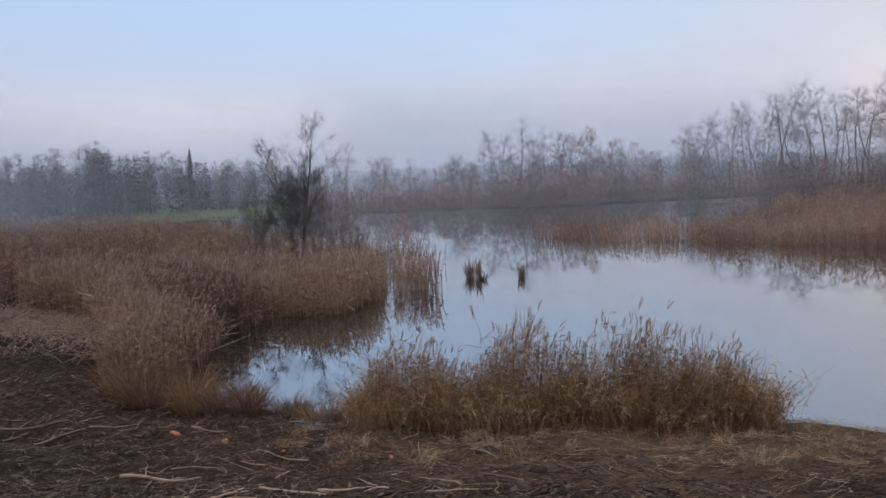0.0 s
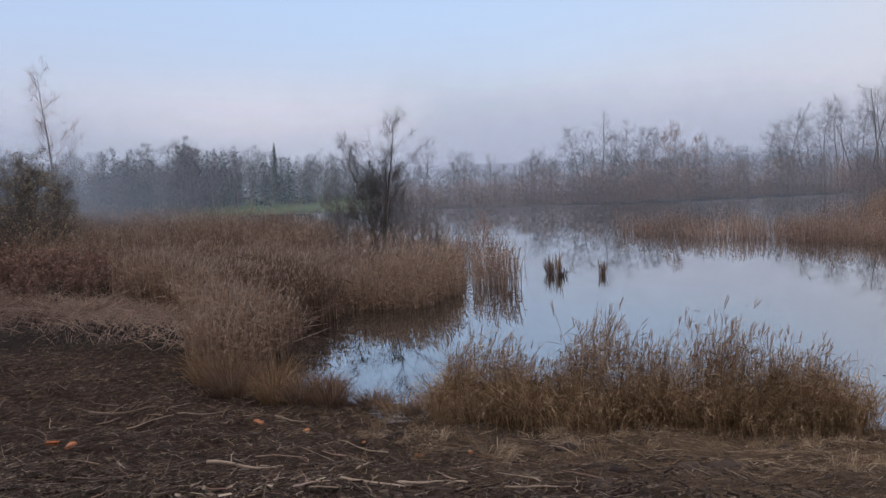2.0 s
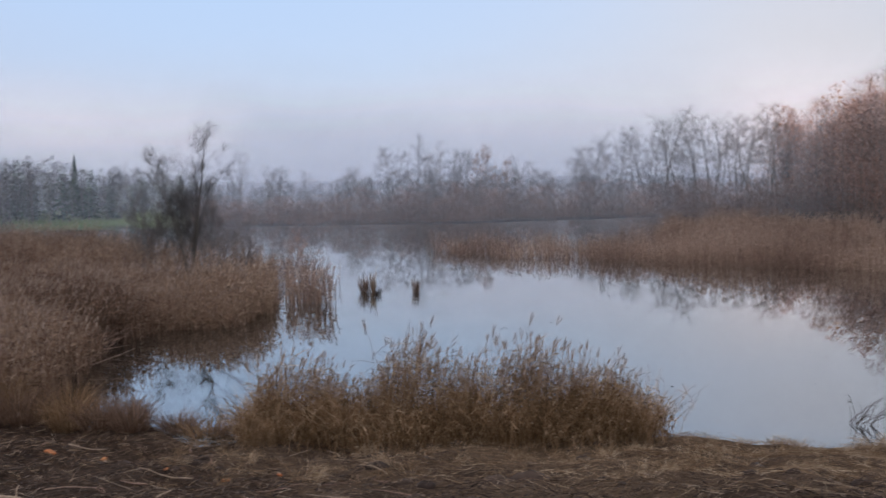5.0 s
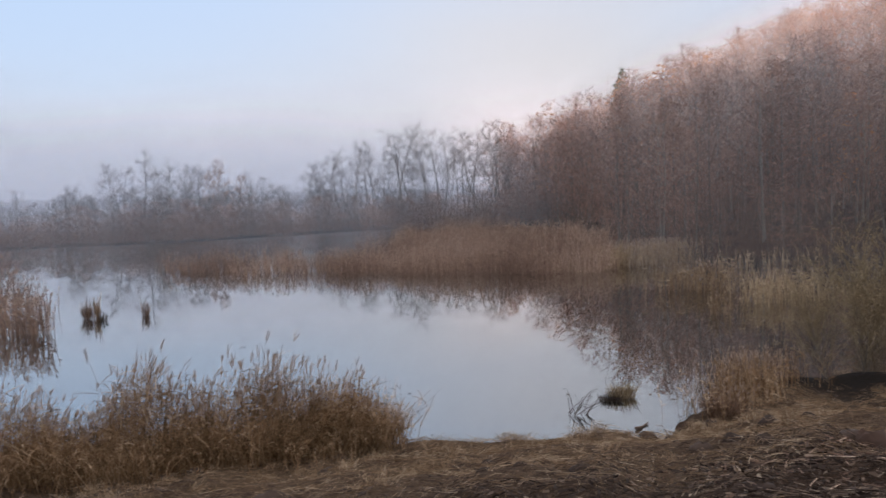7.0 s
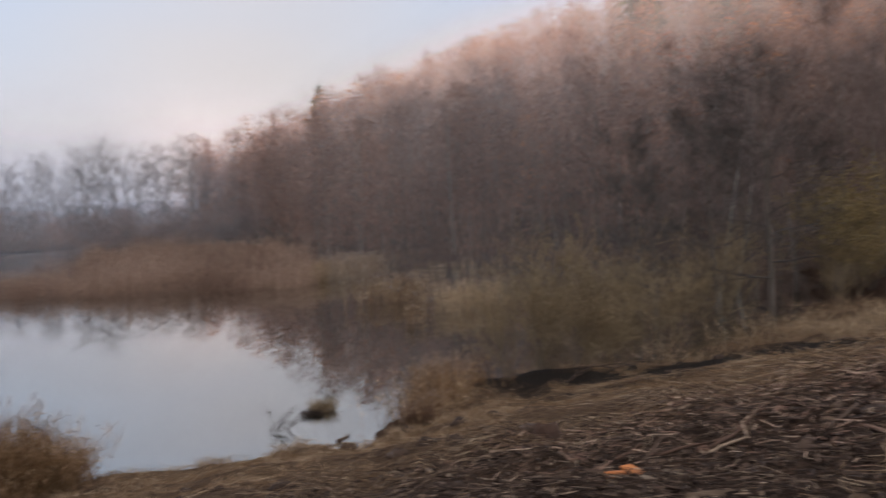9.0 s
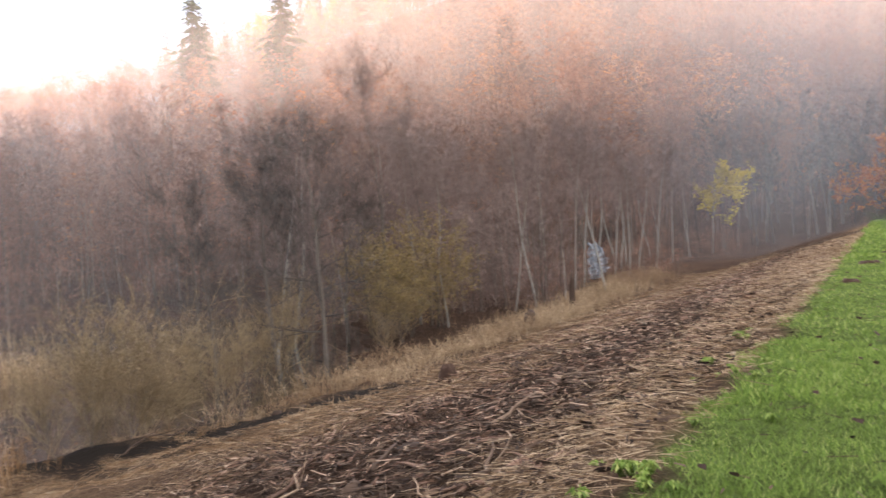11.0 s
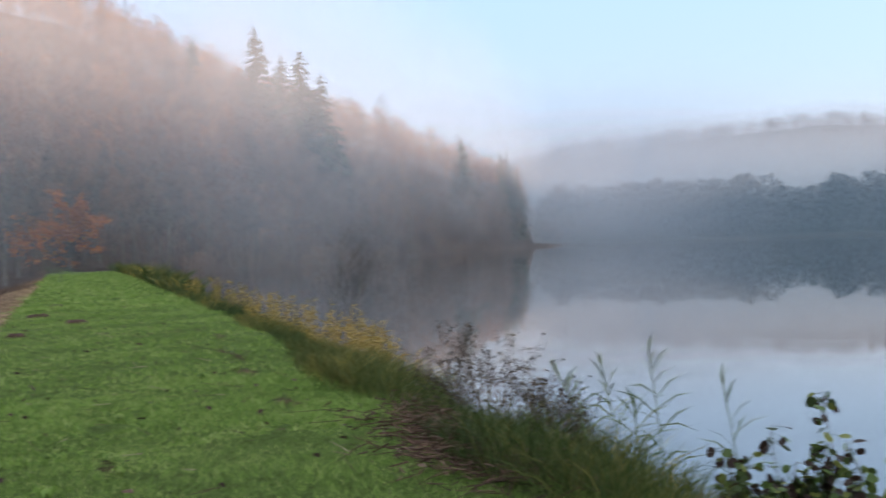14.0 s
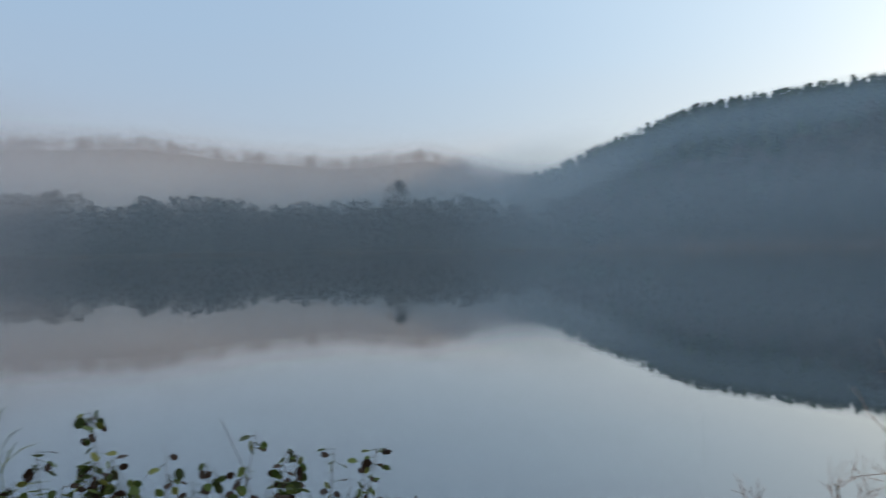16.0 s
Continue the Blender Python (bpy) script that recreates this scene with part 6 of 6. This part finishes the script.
def stump(x, y, radius, height, seed, label="dark root stump remaining on the cut slope"):
    r = np.random.default_rng(seed)
    bag = Bag()
    n = 11
    rings = [(0.0, 1.35), (0.25, 1.1), (0.7, 0.95), (1.0, 0.8), (1.04, 0.4), (1.0, 0.01)]
    ang = np.arange(n) * 2 * np.pi / n
    vs = []
    lump = 1 + r.normal(0, 0.22, n) + 0.3 * np.sin(2 * ang + seed)
    for zf, rf in rings:
        vs.append(np.stack([np.cos(ang) * radius * rf * lump, np.sin(ang) * radius * rf * lump, np.full(n, zf * height) * (1 + 0.25 * np.sin(ang * 3 + seed)) + r.normal(0, 0.09 * height, n)], 1))
    i = np.arange(n)
    fs = [np.stack([k * n + i, k * n + (i + 1) % n, (k + 1) * n + (i + 1) % n, (k + 1) * n + i], 1) for k in range(len(rings) - 1)]
    bag.add(np.concatenate(vs), np.concatenate(fs), 0.1)
    ob = tagged(new("root_stump", bag.mesh("root_stump", [M_LOG], True)), label, "stump", "root stumps")
    ob.location = on_ground(x, y, 0.03)
    return ob


for k, (a, e, s, hh) in enumerate([(-48.2, -15.7, 0.19, 0.2), (-70, -9.5, 0.16, 0.3)]):
    px, py = cast(0, a, e)
    stump(px, py, s, hh, 600 + k)

# ---- grass of the crest ----


def turf(n, u0, u1, v0, v1, h, w, seed, power=1.0):
    r = np.random.default_rng(seed)
    u = u0 + (u1 - u0) * r.random(n) ** power
    v = v0 + widen(u) + (v1 - v0 - widen(u)) * r.random(n)
    x, y = u * AX[0] + v * AV[0], u * AX[1] + v * AV[1]
    ok = zones(x, y)[0] > r.uniform(0.3, 0.9, n)
    bare = wob(x, y, 0.5, 11) + wob(x, y, 0.21, 12) < -1.5
    ok &= ~bare
    x, y = x[ok], y[ok]
    n = len(x)
    hh = h * r.uniform(0.5, 1.3, n) * (1 + 0.35 * wob(x, y, 0.6, 7))
    p0 = np.stack([x, y, land(x, y) - 0.01], 1)
    p1 = p0 + np.stack([r.normal(0, 0.5, n) * hh, r.normal(0, 0.5, n) * hh, hh], 1)
    t = np.clip(0.44 + 0.13 * wob(x, y, 0.8, 2) + 0.08 * wob(x, y, 0.17, 5) + r.normal(0, 0.2, n), 0, 1)
    return p0, p1, w, t


bag = Bag()
for args in ((100000, 1.0, 12, -3.4, 2.0, 0.045, 0.008, 701, 1.15), (42000, 8, 34, -3.4, 2.0, 0.06, 0.018, 702, 1.3), (14000, 30, 120, -3.4, 1.9, 0.10, 0.07, 703, 1.3)):
    bag.strips(*turf(*args), 0, 0.2)
tagged(new("crest_grass", bag.mesh("crest_grass", [M_GRASS])), "short bright green grass on the dam's crest", "grass", kind="stuff")
bag = Bag()
p0, p1, r = lying(240, (1, 22), (-2.6, 1.4), 0.16, 0.01, 705)
bag.segs(p0 + [0, 0, 0.03], p1 + [0, 0, 0.03], 0.004, 0.002, np.clip(r.normal(0.6, 0.3, len(p0)), 0, 1), 0, 3)
p0, p1, r = lying(260, (1, 30), (-2.8, 1.4), 0.05, 0.01, 706)
bag.strips(p0 + [0, 0, 0.04], p1 + [0, 0, 0.04], 0.04, 0.75 * r.random(len(p0)), 0, 0.5)
tagged(new("fallen_leaves", bag.mesh("fallen_leaves", [M_STICK])), "brown fallen leaves and straws on the grass", "litter", kind="stuff")
for k, (u, v, s) in enumerate([(24, -0.3, 0.2), (27.5, 0.6, 0.22), (21, 0.9, 0.18), (33, 0.2, 0.2)]):
    px, py = uv_at(u, v)
    stump(px, py, s, 0.1, 620 + k, "dark clod of earth lying on the mown grass")

# broad-leaved weeds along the edge of the turf
protos = []
for k in range(4):
    r = np.random.default_rng(640 + k)
    n = 26
    a = r.uniform(0, 6.283, n)
    out = np.stack([np.cos(a), np.sin(a), np.zeros(n)], 1)
    ln = r.uniform(0.04, 0.09, n)[:, None]
    bag = Bag()
    bag.blades(out * 0.01, out * ln + [0, 0, 0.035], 0.03, r.random(n) * 0.8, 0, bend=np.array([0, 0, 0.05]))
    protos.append(tagged(new("weed_tuft", bag.mesh("weed_tuft", [M_GRASS])), "low bright green weed at the turf's ragged edge", "weed", "weed tufts"))
r = np.random.default_rng(650)
for k in range(64):
    u, v = 3.5 + 11 * r.random() ** 1.3, (r.normal(1.45, 0.3) if k % 3 else r.uniform(-2.6, 1.2))
    px, py = uv_at(u, v)
    m = Matrix.Translation(on_ground(px, py, 0.0)) @ Matrix.Rotation(r.uniform(0, 6.283), 4, "Z") @ Matrix.Diagonal((*[r.uniform(0.6, 1.3)] * 3, 1))
    if k < 4:
        protos[k].matrix_basis = m
    else:
        copy_thing(protos[k % 4], m)

# ---- lake bank ----


def bank(name, n, u0, u1, v0, v1, h, w, tint, label, seed, mat=M_TALLGRASS, power=1.0, flop=0.5, gaps=-2.0):
    r = np.random.default_rng(seed)
    u = u0 + (u1 - u0) * r.random(n) ** power
    v = r.uniform(v0, v1, n) + 0.2 * wob(u, u * 0.3, 1.2) + widen(u)
    x, y = u * AX[0] + v * AV[0], u * AX[1] + v * AV[1]
    keep = wob(x, y, 0.8, seed) + 0.6 * wob(x, y, 0.35, 2) > gaps
    x, y = x[keep], y[keep]
    n = len(x)
    hh = h * r.uniform(0.5, 1.25, n) * (1 + 0.45 * wob(x, y, 0.9, seed + 2))
    d = np.stack([r.normal(0, flop, n), r.normal(-0.12, flop, n), np.full(n, 1.0)], 1)
    p0 = np.stack([x, y, land(x, y) - 0.02], 1)
    p1 = p0 + d * hh[:, None]
    bag = Bag()
    bag.blades(p0, p1, w, np.clip(tint + 0.28 * wob(x, y, 1.4, 3) + r.normal(0, 0.16, n), 0, 1), 0, bend=np.stack([np.zeros(n), np.zeros(n), hh * 0.22], 1))
    return tagged(new(name, bag.mesh(name, [mat])), label, "grass", kind="stuff")


bank("bank_grass", 22000, 2.2, 14, -4.9, -2.7, 0.34, 0.006, 0.45, "rank green grass hanging over the lake bank", 801)
bank("bank_grass", 14000, 10, 45, -4.9, -2.9, 0.30, 0.011, 0.42, "tall yellow-green grass along the lake bank", 802, power=1.2)
r = np.random.default_rng(803)
n = 1500
u = 13 + 60 * r.random(n) ** 1.3
v = r.uniform(-4.8, -3.4, n) + widen(u)
x, y = u * AX[0] + v * AV[0], u * AX[1] + v * AV[1]
k = wob(x, y, 1.5, 3) + 0.5 * wob(x, y, 0.5, 2) > 0.55
x, y, u = x[k], y[k], u[k]
n = len(x)
wd = 0.004 + 0.0004 * u
hh = r.uniform(0.35, 0.95, n) * (1 + 0.25 * wob(x, y, 1.5, 3))
p0 = np.stack([x, y, land(x, y) - 0.02], 1)
p1 = p0 + np.stack([r.normal(0, 0.12, n) * hh, r.normal(-0.05, 0.12, n) * hh, hh], 1)
ptint = np.clip(0.86 + 0.2 * wob(x, y, 2.2, 7) + r.normal(0, 0.1, n), 0, 1)
bag = Bag()
bag.strips(p0, p1, wd, ptint * 0.8, 0, 0.6)
for q in range(22):
    f = r.uniform(0.15, 1.0, (n, 1))
    s = p0 + (p1 - p0) * f
    d = r.normal(0, 1, (n, 3)) * [1, 1, 0.5] + [0, 0, 0.3]
    d /= np.linalg.norm(d, axis=1, keepdims=True)
    bag.strips(s, s + d * r.uniform(0.06, 0.16, (n, 1)), wd * 2.2, np.clip(ptint - 0.45 * (1 - f[:, 0]) + r.normal(0, 0.1, n), 0, 1), 0, 0.3)
tagged(new("bank_goldenrod", bag.mesh("bank_goldenrod", [M_GOLDENROD])), "withered yellow goldenrod clumps along the lake bank", "goldenrod", kind="stuff")
bank("bank_grass", 4000, 40, 120, -4.9, -2.9, 0.8, 0.09, 0.55, "tall yellow-green grass along the lake bank", 804)


def brush_pile(x, y, seed):
    r = np.random.default_rng(seed)
    n = 330
    px, py = r.normal(x, 0.4, n), r.normal(y, 0.28, n)
    a = r.uniform(0, 3.14, n)
    ln = r.uniform(0.12, 0.34, n)
    z = land(px, py) + np.abs(r.normal(0.03, 0.06, n)) + 0.015
    d = np.stack([np.cos(a), np.sin(a), r.normal(0, 0.22, n)], 1) * ln[:, None] / 2
    c = np.stack([px, py, z], 1)
    lo = c - d
    lo[:, 2] = np.maximum(lo[:, 2], land(lo[:, 0], lo[:, 1]))
    bag = Bag()
    bag.segs(lo, c + d, r.uniform(0.003, 0.007, n), 0.002, np.clip(r.normal(0.3, 0.25, n), 0, 1), 0, 4)
    k = 420
    q = np.stack([r.normal(x, 0.42, k), r.normal(y, 0.3, k)], 1)
    q = np.concatenate([q, (land(q[:, 0], q[:, 1]) + r.uniform(0.02, 0.2, k))[:, None]], 1)
    e = r.normal(0, 1, (k, 3)) * [0.03, 0.03, 0.015]
    bag.strips(q - e, q + e, 0.016, r.uniform(0.1, 0.65, k), 0, 0.5)
    return tagged(new("brush_pile", bag.mesh("brush_pile", [M_LOG])), "heap of dark cut twigs beside the lake grass", "brush pile", kind="stuff")


for k, (px, py) in enumerate([(6.4, -3.75), (5.6, -3.5), (7.2, -4.0), (6.3, -4.3)]):
    brush_pile(px, py, 811 + k)


def green_reed(x, y, height, lean, seed):
    """Living reed with long arching leaves."""
    r = np.random.default_rng(seed)
    ob = root("green_reed", "green reed with long arching leaves over the lake", "reed", "green reeds")
    n = 6
    pts = np.stack([lean[0] * np.linspace(0, 1, n) ** 1.6 * height, lean[1] * np.linspace(0, 1, n) ** 1.6 * height, np.linspace(0, 1, n) * height], 1)
    bag = Bag()
    bag.segs(pts[:-1], pts[1:], 0.0045, 0.004, 0.5, 0, 5)
    part("stem", bag.mesh("stem", [M_REEDLEAF], True), ob)
    for k in range(22):
        f = 0.3 + 0.69 * (k / 22) ** 0.75
        i = min(int(f * (n - 1)), n - 2)
        s = pts[i] + (pts[i + 1] - pts[i]) * (f * (n - 1) - i)
        a = r.uniform(0, 6.283)
        ln = (0.13 + 0.26 * math.sin(math.pi * min(f, 0.95))) * r.uniform(0.7, 1.2)
        d = np.array([math.cos(a), math.sin(a), r.uniform(0.1, 0.8) + 2.2 * max(f - 0.72, 0) / 0.28])
        d = d / np.linalg.norm(d) * ln
        bag = Bag()
        q1, q2 = s + d * 0.5, s + d - np.array([0, 0, 0.10 * ln])
        bag.blades([s], [q2], 0.013, r.random(), 0, bend=(q1 - (s + q2) / 2)[None] + [0, 0, 0.06 * ln])
        part("leaf", bag.mesh("leaf", [M_REEDLEAF]), ob)
    ob.location = on_ground(x, y)
    return ob


def leafy_sapling(x, y, height, seed, count=22, bare_top=False):
    """Young alder with rounded, partly withered leaves."""
    r = np.random.default_rng(seed)
    ob = root("alder_sapling", "alder sapling with rounded green and withered leaves", "sapling", "alder saplings")
    leaves = []
    for s in range(5):
        a = r.uniform(0, 6.283)
        p = np.array([0.0, 0, 0])
        d = np.array([math.cos(a), math.sin(a), 0]) * (0.06 if s == 0 else 0.30) + np.array([0, 0, 1.0])
        line = [p]
        ln = height * (1.04 if s == 0 else r.uniform(0.45, 0.95)) / 6
        for k in range(6):
            d = d + r.normal(0, 0.12, 3) * [1, 1, 0]
            e = p + d / np.linalg.norm(d) * ln
            line.append(e)
            if k >= 1 and not bare_top:
                for _ in range(r.poisson(count / 2.2)):
                    leaves.append(p + (e - p) * r.random())
            p = e
        part("stem", Bag().tube(line, 0.007 * (1 - np.arange(7) / 8), 0.3, 0, 5).mesh("stem", [M_STICK], True), ob)
    for at in leaves:
        a = r.uniform(0, 6.283)
        d = np.array([math.cos(a), math.sin(a), r.uniform(-0.7, 0.3)])
        d /= np.linalg.norm(d)
        side = np.cross(d, r.normal(0, 1, 3) + [0, 0, 0.3])
        side /= np.linalg.norm(side)
        s = r.uniform(0.038, 0.075)
        st = at + d * r.uniform(0.02, 0.07)
        ring = [(0, 0.15), (0.2, 0.42), (0.55, 0.52), (0.85, 0.36), (1.0, 0.06)]
        fold = np.cross(side, d)
        vs = []
        for f, wv in ring:
            c = st + d * s * f - np.array([0, 0, 0.12 * s * f * f])
            vs += [c - side * s * wv + fold * 0.12 * s * wv, c, c + side * s * wv + fold * 0.12 * s * wv]
        fs = []
        for k in range(4):
            fs += [(3 * k, 3 * k + 1, 3 * k + 4, 3 * k + 3), (3 * k + 1, 3 * k + 2, 3 * k + 5, 3 * k + 4)]
        bag = Bag()
        bag.segs([at], [st], 0.002, 0.002, 0.3, 0, 3)
        bag.add(vs, fs, 0.0 if r.random() < 0.35 else r.uniform(0.3, 0.95))
        part("leaf", bag.mesh("leaf", [M_LEAF]), ob)
    ob.location = on_ground(x, y)
    return ob


def bank_spot(az, d, top_el):
    """A place on the lake bank at that bearing and distance, and the height that reaches up to the angle."""
    p = bearing(az, d + ARM)
    return p.x, p.y, EYE_Z + d * math.tan(radians(top_el)) - on_ground(p.x, p.y).z


for a, d, top_el, lean in [(-132.6, 7.0, -6.9, (0.12, 0.0)), (-128.8, 7.4, -8.2, (0.35, 0.15)), (-137.4, 6.6, -8.9, (0.25, -0.1)), (-131.0, 7.2, -9.5, (-0.2, 0.2)), (-130.2, 7.4, -7.6, (0.1, 0.1))]:
    px, py, hh = bank_spot(a, d, top_el)
    green_reed(px, py, hh, lean, int(-a * 10))
for k, (a, top_el, n, bare) in enumerate([(-138.6, -11.6, 24, False), (-141.6, -9.9, 36, False), (-143.9, -11.2, 24, False), (-145.6, -13.4, 18, False), (-148.6, -11.9, 26, False), (-150.5, -9.9, 10, True), (-152.6, -13.2, 26, False), (-154.0, -14.2, 18, False),
                                          (-155.6, -12.8, 30, False), (-140.2, -13.4, 24, False), (-146.9, -14.4, 18, False), (-142.6, -14.0, 24, False), (-137.5, -13.5, 18, False), (-139.4, -12.4, 26, False), (-144.8, -13.0, 24, False), (-150.9, -13.6, 24, False), (-153.4, -12.9, 22, False), (-149.4, -13.6, 24, False), (-136.4, -13.0, 20, False), (-147.8, -13.0, 22, False), (-151.8, -12.7, 20, False), (-156.4, -13.8, 22, False), (-143.2, -12.2, 20, False)]):
    px, py, hh = bank_spot(a, 5.9, top_el)
    leafy_sapling(px, py, hh, 840 + k, n, bare)
# dark bramble with withered leaves and the leaning bare shrub
for k, (a, d, hh) in enumerate([(-122.0, 9.0, 0.95), (-123.8, 8.6, 0.85), (-120.4, 9.6, 0.9), (-125.6, 8.0, 0.8), (-127.2, 7.6, 0.7)]):
    px, py, _ = bank_spot(a, d, -12)
    leafy = bare_tree("bramble", 860 + k, hh, "tangled dark bramble with small withered leaves", "brambles", leaves=M_BRAMBLE, leaf=0.026, per=1, haze=160, fine=0.004, shoots=M_BRAMBLE, stout=0.3, limbs=9, fork=0.9, twigs=0.6, spread=0.7, crown=0.06, rise=0.8, r_base=0.005, stems=3, category="shrub")
    leafy.location = on_ground(px, py)
ob = bare_tree("leaning_willow", 870, 2.6, "bare willow shrub leaning over the lake", haze=420, fine=0.005, shoots=M_DUSK, limbs=10, fork=0.9, twigs=0.6, spread=0.5, crown=0.12, rise=1.4, r_base=0.006, wild=0.3, stems=3, category="shrub", stout=0.5)
ob.matrix_basis = Matrix.Translation(on_ground(17.6, -7.4)) @ Matrix.Rotation(radians(22), 4, (0.9, 0.3, 0))
for k, (a, e) in enumerate([(174.0, -12.5), (171.5, -6), (178.5, -14)]):
    px, py, hh = bank_spot(a, 5.6, e)
    ob = bare_tree("bare_twig_shrub", 880 + k, hh, "thin bare shrub at the lake's edge", "bare shrubs by the lake", stout=0.3, limbs=5, spread=0.3, crown=0.3, rise=1.0, r_base=0.004, category="shrub")
    ob.location = on_ground(px, py)


# ---- mist and painted haze ----


PLAIN = ((0, 1), (1, 1))
POND_TONE = (0.84, 0.86, 0.95)
THINNER = lambda a: np.interp(a, [-126, -112, -96, -80, -62], [0.38, 0.47, 0.56, 0.64, 0.95])
UPHILL = ((0, 0.04), (0.2, 0.15), (0.42, 0.6), (0.66, 0.86), (0.82, 0.62), (1, 0))


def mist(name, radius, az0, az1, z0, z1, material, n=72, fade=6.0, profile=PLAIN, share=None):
    """Mist and distance haze as tinted sheets; thick mist stands in several thin sheets, one behind the other."""
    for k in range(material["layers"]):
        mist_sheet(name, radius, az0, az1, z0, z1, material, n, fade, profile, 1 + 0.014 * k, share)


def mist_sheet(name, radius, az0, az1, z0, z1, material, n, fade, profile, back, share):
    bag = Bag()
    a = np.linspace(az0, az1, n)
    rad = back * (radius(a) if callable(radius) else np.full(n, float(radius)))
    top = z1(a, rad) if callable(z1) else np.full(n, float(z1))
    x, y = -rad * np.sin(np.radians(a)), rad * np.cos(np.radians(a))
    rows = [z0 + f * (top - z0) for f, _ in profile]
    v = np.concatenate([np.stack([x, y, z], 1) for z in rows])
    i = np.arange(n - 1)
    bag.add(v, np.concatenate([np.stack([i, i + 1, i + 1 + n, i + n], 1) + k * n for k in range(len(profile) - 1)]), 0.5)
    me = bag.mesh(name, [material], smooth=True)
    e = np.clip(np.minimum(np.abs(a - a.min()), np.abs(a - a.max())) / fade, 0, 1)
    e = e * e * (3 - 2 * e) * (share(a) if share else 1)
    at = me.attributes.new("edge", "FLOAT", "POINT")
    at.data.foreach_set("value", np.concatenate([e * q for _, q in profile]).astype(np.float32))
    return tagged(new(name, me), "thin tinted sheet standing in for morning mist and distance haze", "mist", kind="stuff")


skyline = lambda over: (lambda a, rad: rad * np.tan(np.radians(np.interp(a, HILL[:, 0], HILL[:, 3]))) + EYE_Z + over + 11 * np.exp(-((a + 108) / 4) ** 2))
foot_in = lambda k: (lambda a: np.interp(a, HILL[:, 0], HILL[:, 1]) * (1 - k) + np.interp(a, HILL[:, 0], HILL[:, 2]) * k - 3)
side = lambda a0, r0, a1, r1: (lambda a: np.interp(a, [a0, a1], [r0, r1]))
mist("mist_layer", 72.0, 18, 85, -0.5, 40, mist_mat("mist_reeds", 0.19, 1, 16, 0.05, tone=POND_TONE), fade=10.0)
mist("mist_layer", 78.0, -24, 85, -0.5, 42, mist_mat("mist_near", 0.05, 1, 14, 0.05, tone=POND_TONE))
mist("mist_layer", 95.0, -34, 85, -0.2, 54, mist_mat("mist_pond", 0.09, 2, 24, 0.03, tone=POND_TONE))
mist("mist_layer", side(5, 132, 11, 162), -36, 88, -0.5, 85, mist_mat("mist_behind", 0.45, 2, 28, 0.03, tone=POND_TONE), fade=10.0)
mist("mist_layer", side(5, 185, 11, 190), -46, 90, -0.5, 100, mist_mat("mist_back", 0.5, 3, 32, 0.02, tone=POND_TONE), fade=12.0)
for nm, inward, density in (("mist_skirt", 0.08, 0.22), ("mist_slope", 0.32, 0.26), ("mist_rise", 0.55, 0.27), ("mist_ridge", 0.8, 0.26)):
    mist("mist_layer", foot_in(inward), -126, -26, -0.5, skyline(3.5), mist_mat(nm, density, 80, 120, 0.03, tone=(0.76, 0.71, 0.69)), fade=12.0, profile=UPHILL, share=THINNER)
mist("mist_layer", foot_in(-0.08), -66, -22, -0.5, 60, mist_mat("mist_edge", 0.06, 12, 40, 0.03), fade=14.0)
mist("mist_layer", lambda a: np.minimum(foot_in(-0.12)(a), 425), -141, -74, -0.5, 110, mist_mat("mist_dam_end", 0.30, 30, 90, 0.02, rise=(-6, 24), tone=(0.62, 0.64, 0.68)), fade=20.0)
mist("mist_layer", 440.0, -143, -112, 1.5, 190, mist_mat("mist_cove", 0.50, 30, 100, 0.01, 0.25, tone=(0.55, 0.57, 0.63)), fade=14.0)
# dim blue-grey tone: shaded haze over the far shore, put into the colour
mist("mist_layer", 450.0, -212, -126, 1.5, 190, mist_mat("dim_haze_lake", 0.46, 22, 60, 0.012, 0.3, tone=(0.35, 0.43, 0.50)), fade=14.0)
far_top = lambda a, rad: rad * np.tan(np.radians(np.interp(a, FAR[:, 0], FAR[:, 2]) + np.interp(a, [-172, -165], [0.3, 0.8]))) + EYE_Z
CROWNED = ((0, 1), (0.4, 1), (0.66, 0.95), (0.88, 0.85), (0.95, 0.45), (1, 0))
# bluish tones paint distance haze over the far hills
mist("mist_layer", 470.0, -290, -160, 1.5, far_top, mist_mat("blue_haze_hill", 0.34, 200, 300, 0.012, 0.3, tone=(0.52, 0.66, 0.80)), fade=9.0, profile=CROWNED)
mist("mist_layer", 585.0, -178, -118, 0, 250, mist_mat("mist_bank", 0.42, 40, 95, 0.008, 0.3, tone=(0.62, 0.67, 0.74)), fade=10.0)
mist("mist_layer", 800.0, -178, -118, 0, far_top, mist_mat("blue_haze_far", 0.42, 200, 330, 0.004, 0.3, tone=(0.50, 0.54, 0.62)), fade=10.0, profile=CROWNED)
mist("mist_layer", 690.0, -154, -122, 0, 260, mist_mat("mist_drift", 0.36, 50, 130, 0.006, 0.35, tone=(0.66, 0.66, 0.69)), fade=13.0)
mist("mist_layer", 600.0, -290, -167.5, 1.5, far_top, mist_mat("blue_haze_hillside", 0.30, 200, 300, 0.02, 0.5, tone=(0.47, 0.60, 0.74)), fade=7.0, profile=CROWNED)
mist("mist_layer", lambda a: np.minimum(foot_in(-0.15)(a), 420), -141, -97, -0.5, 90, mist_mat("mist_lakeside", 0.17, 14, 62, 0.02, tone=(0.55, 0.58, 0.64)), fade=16.0)
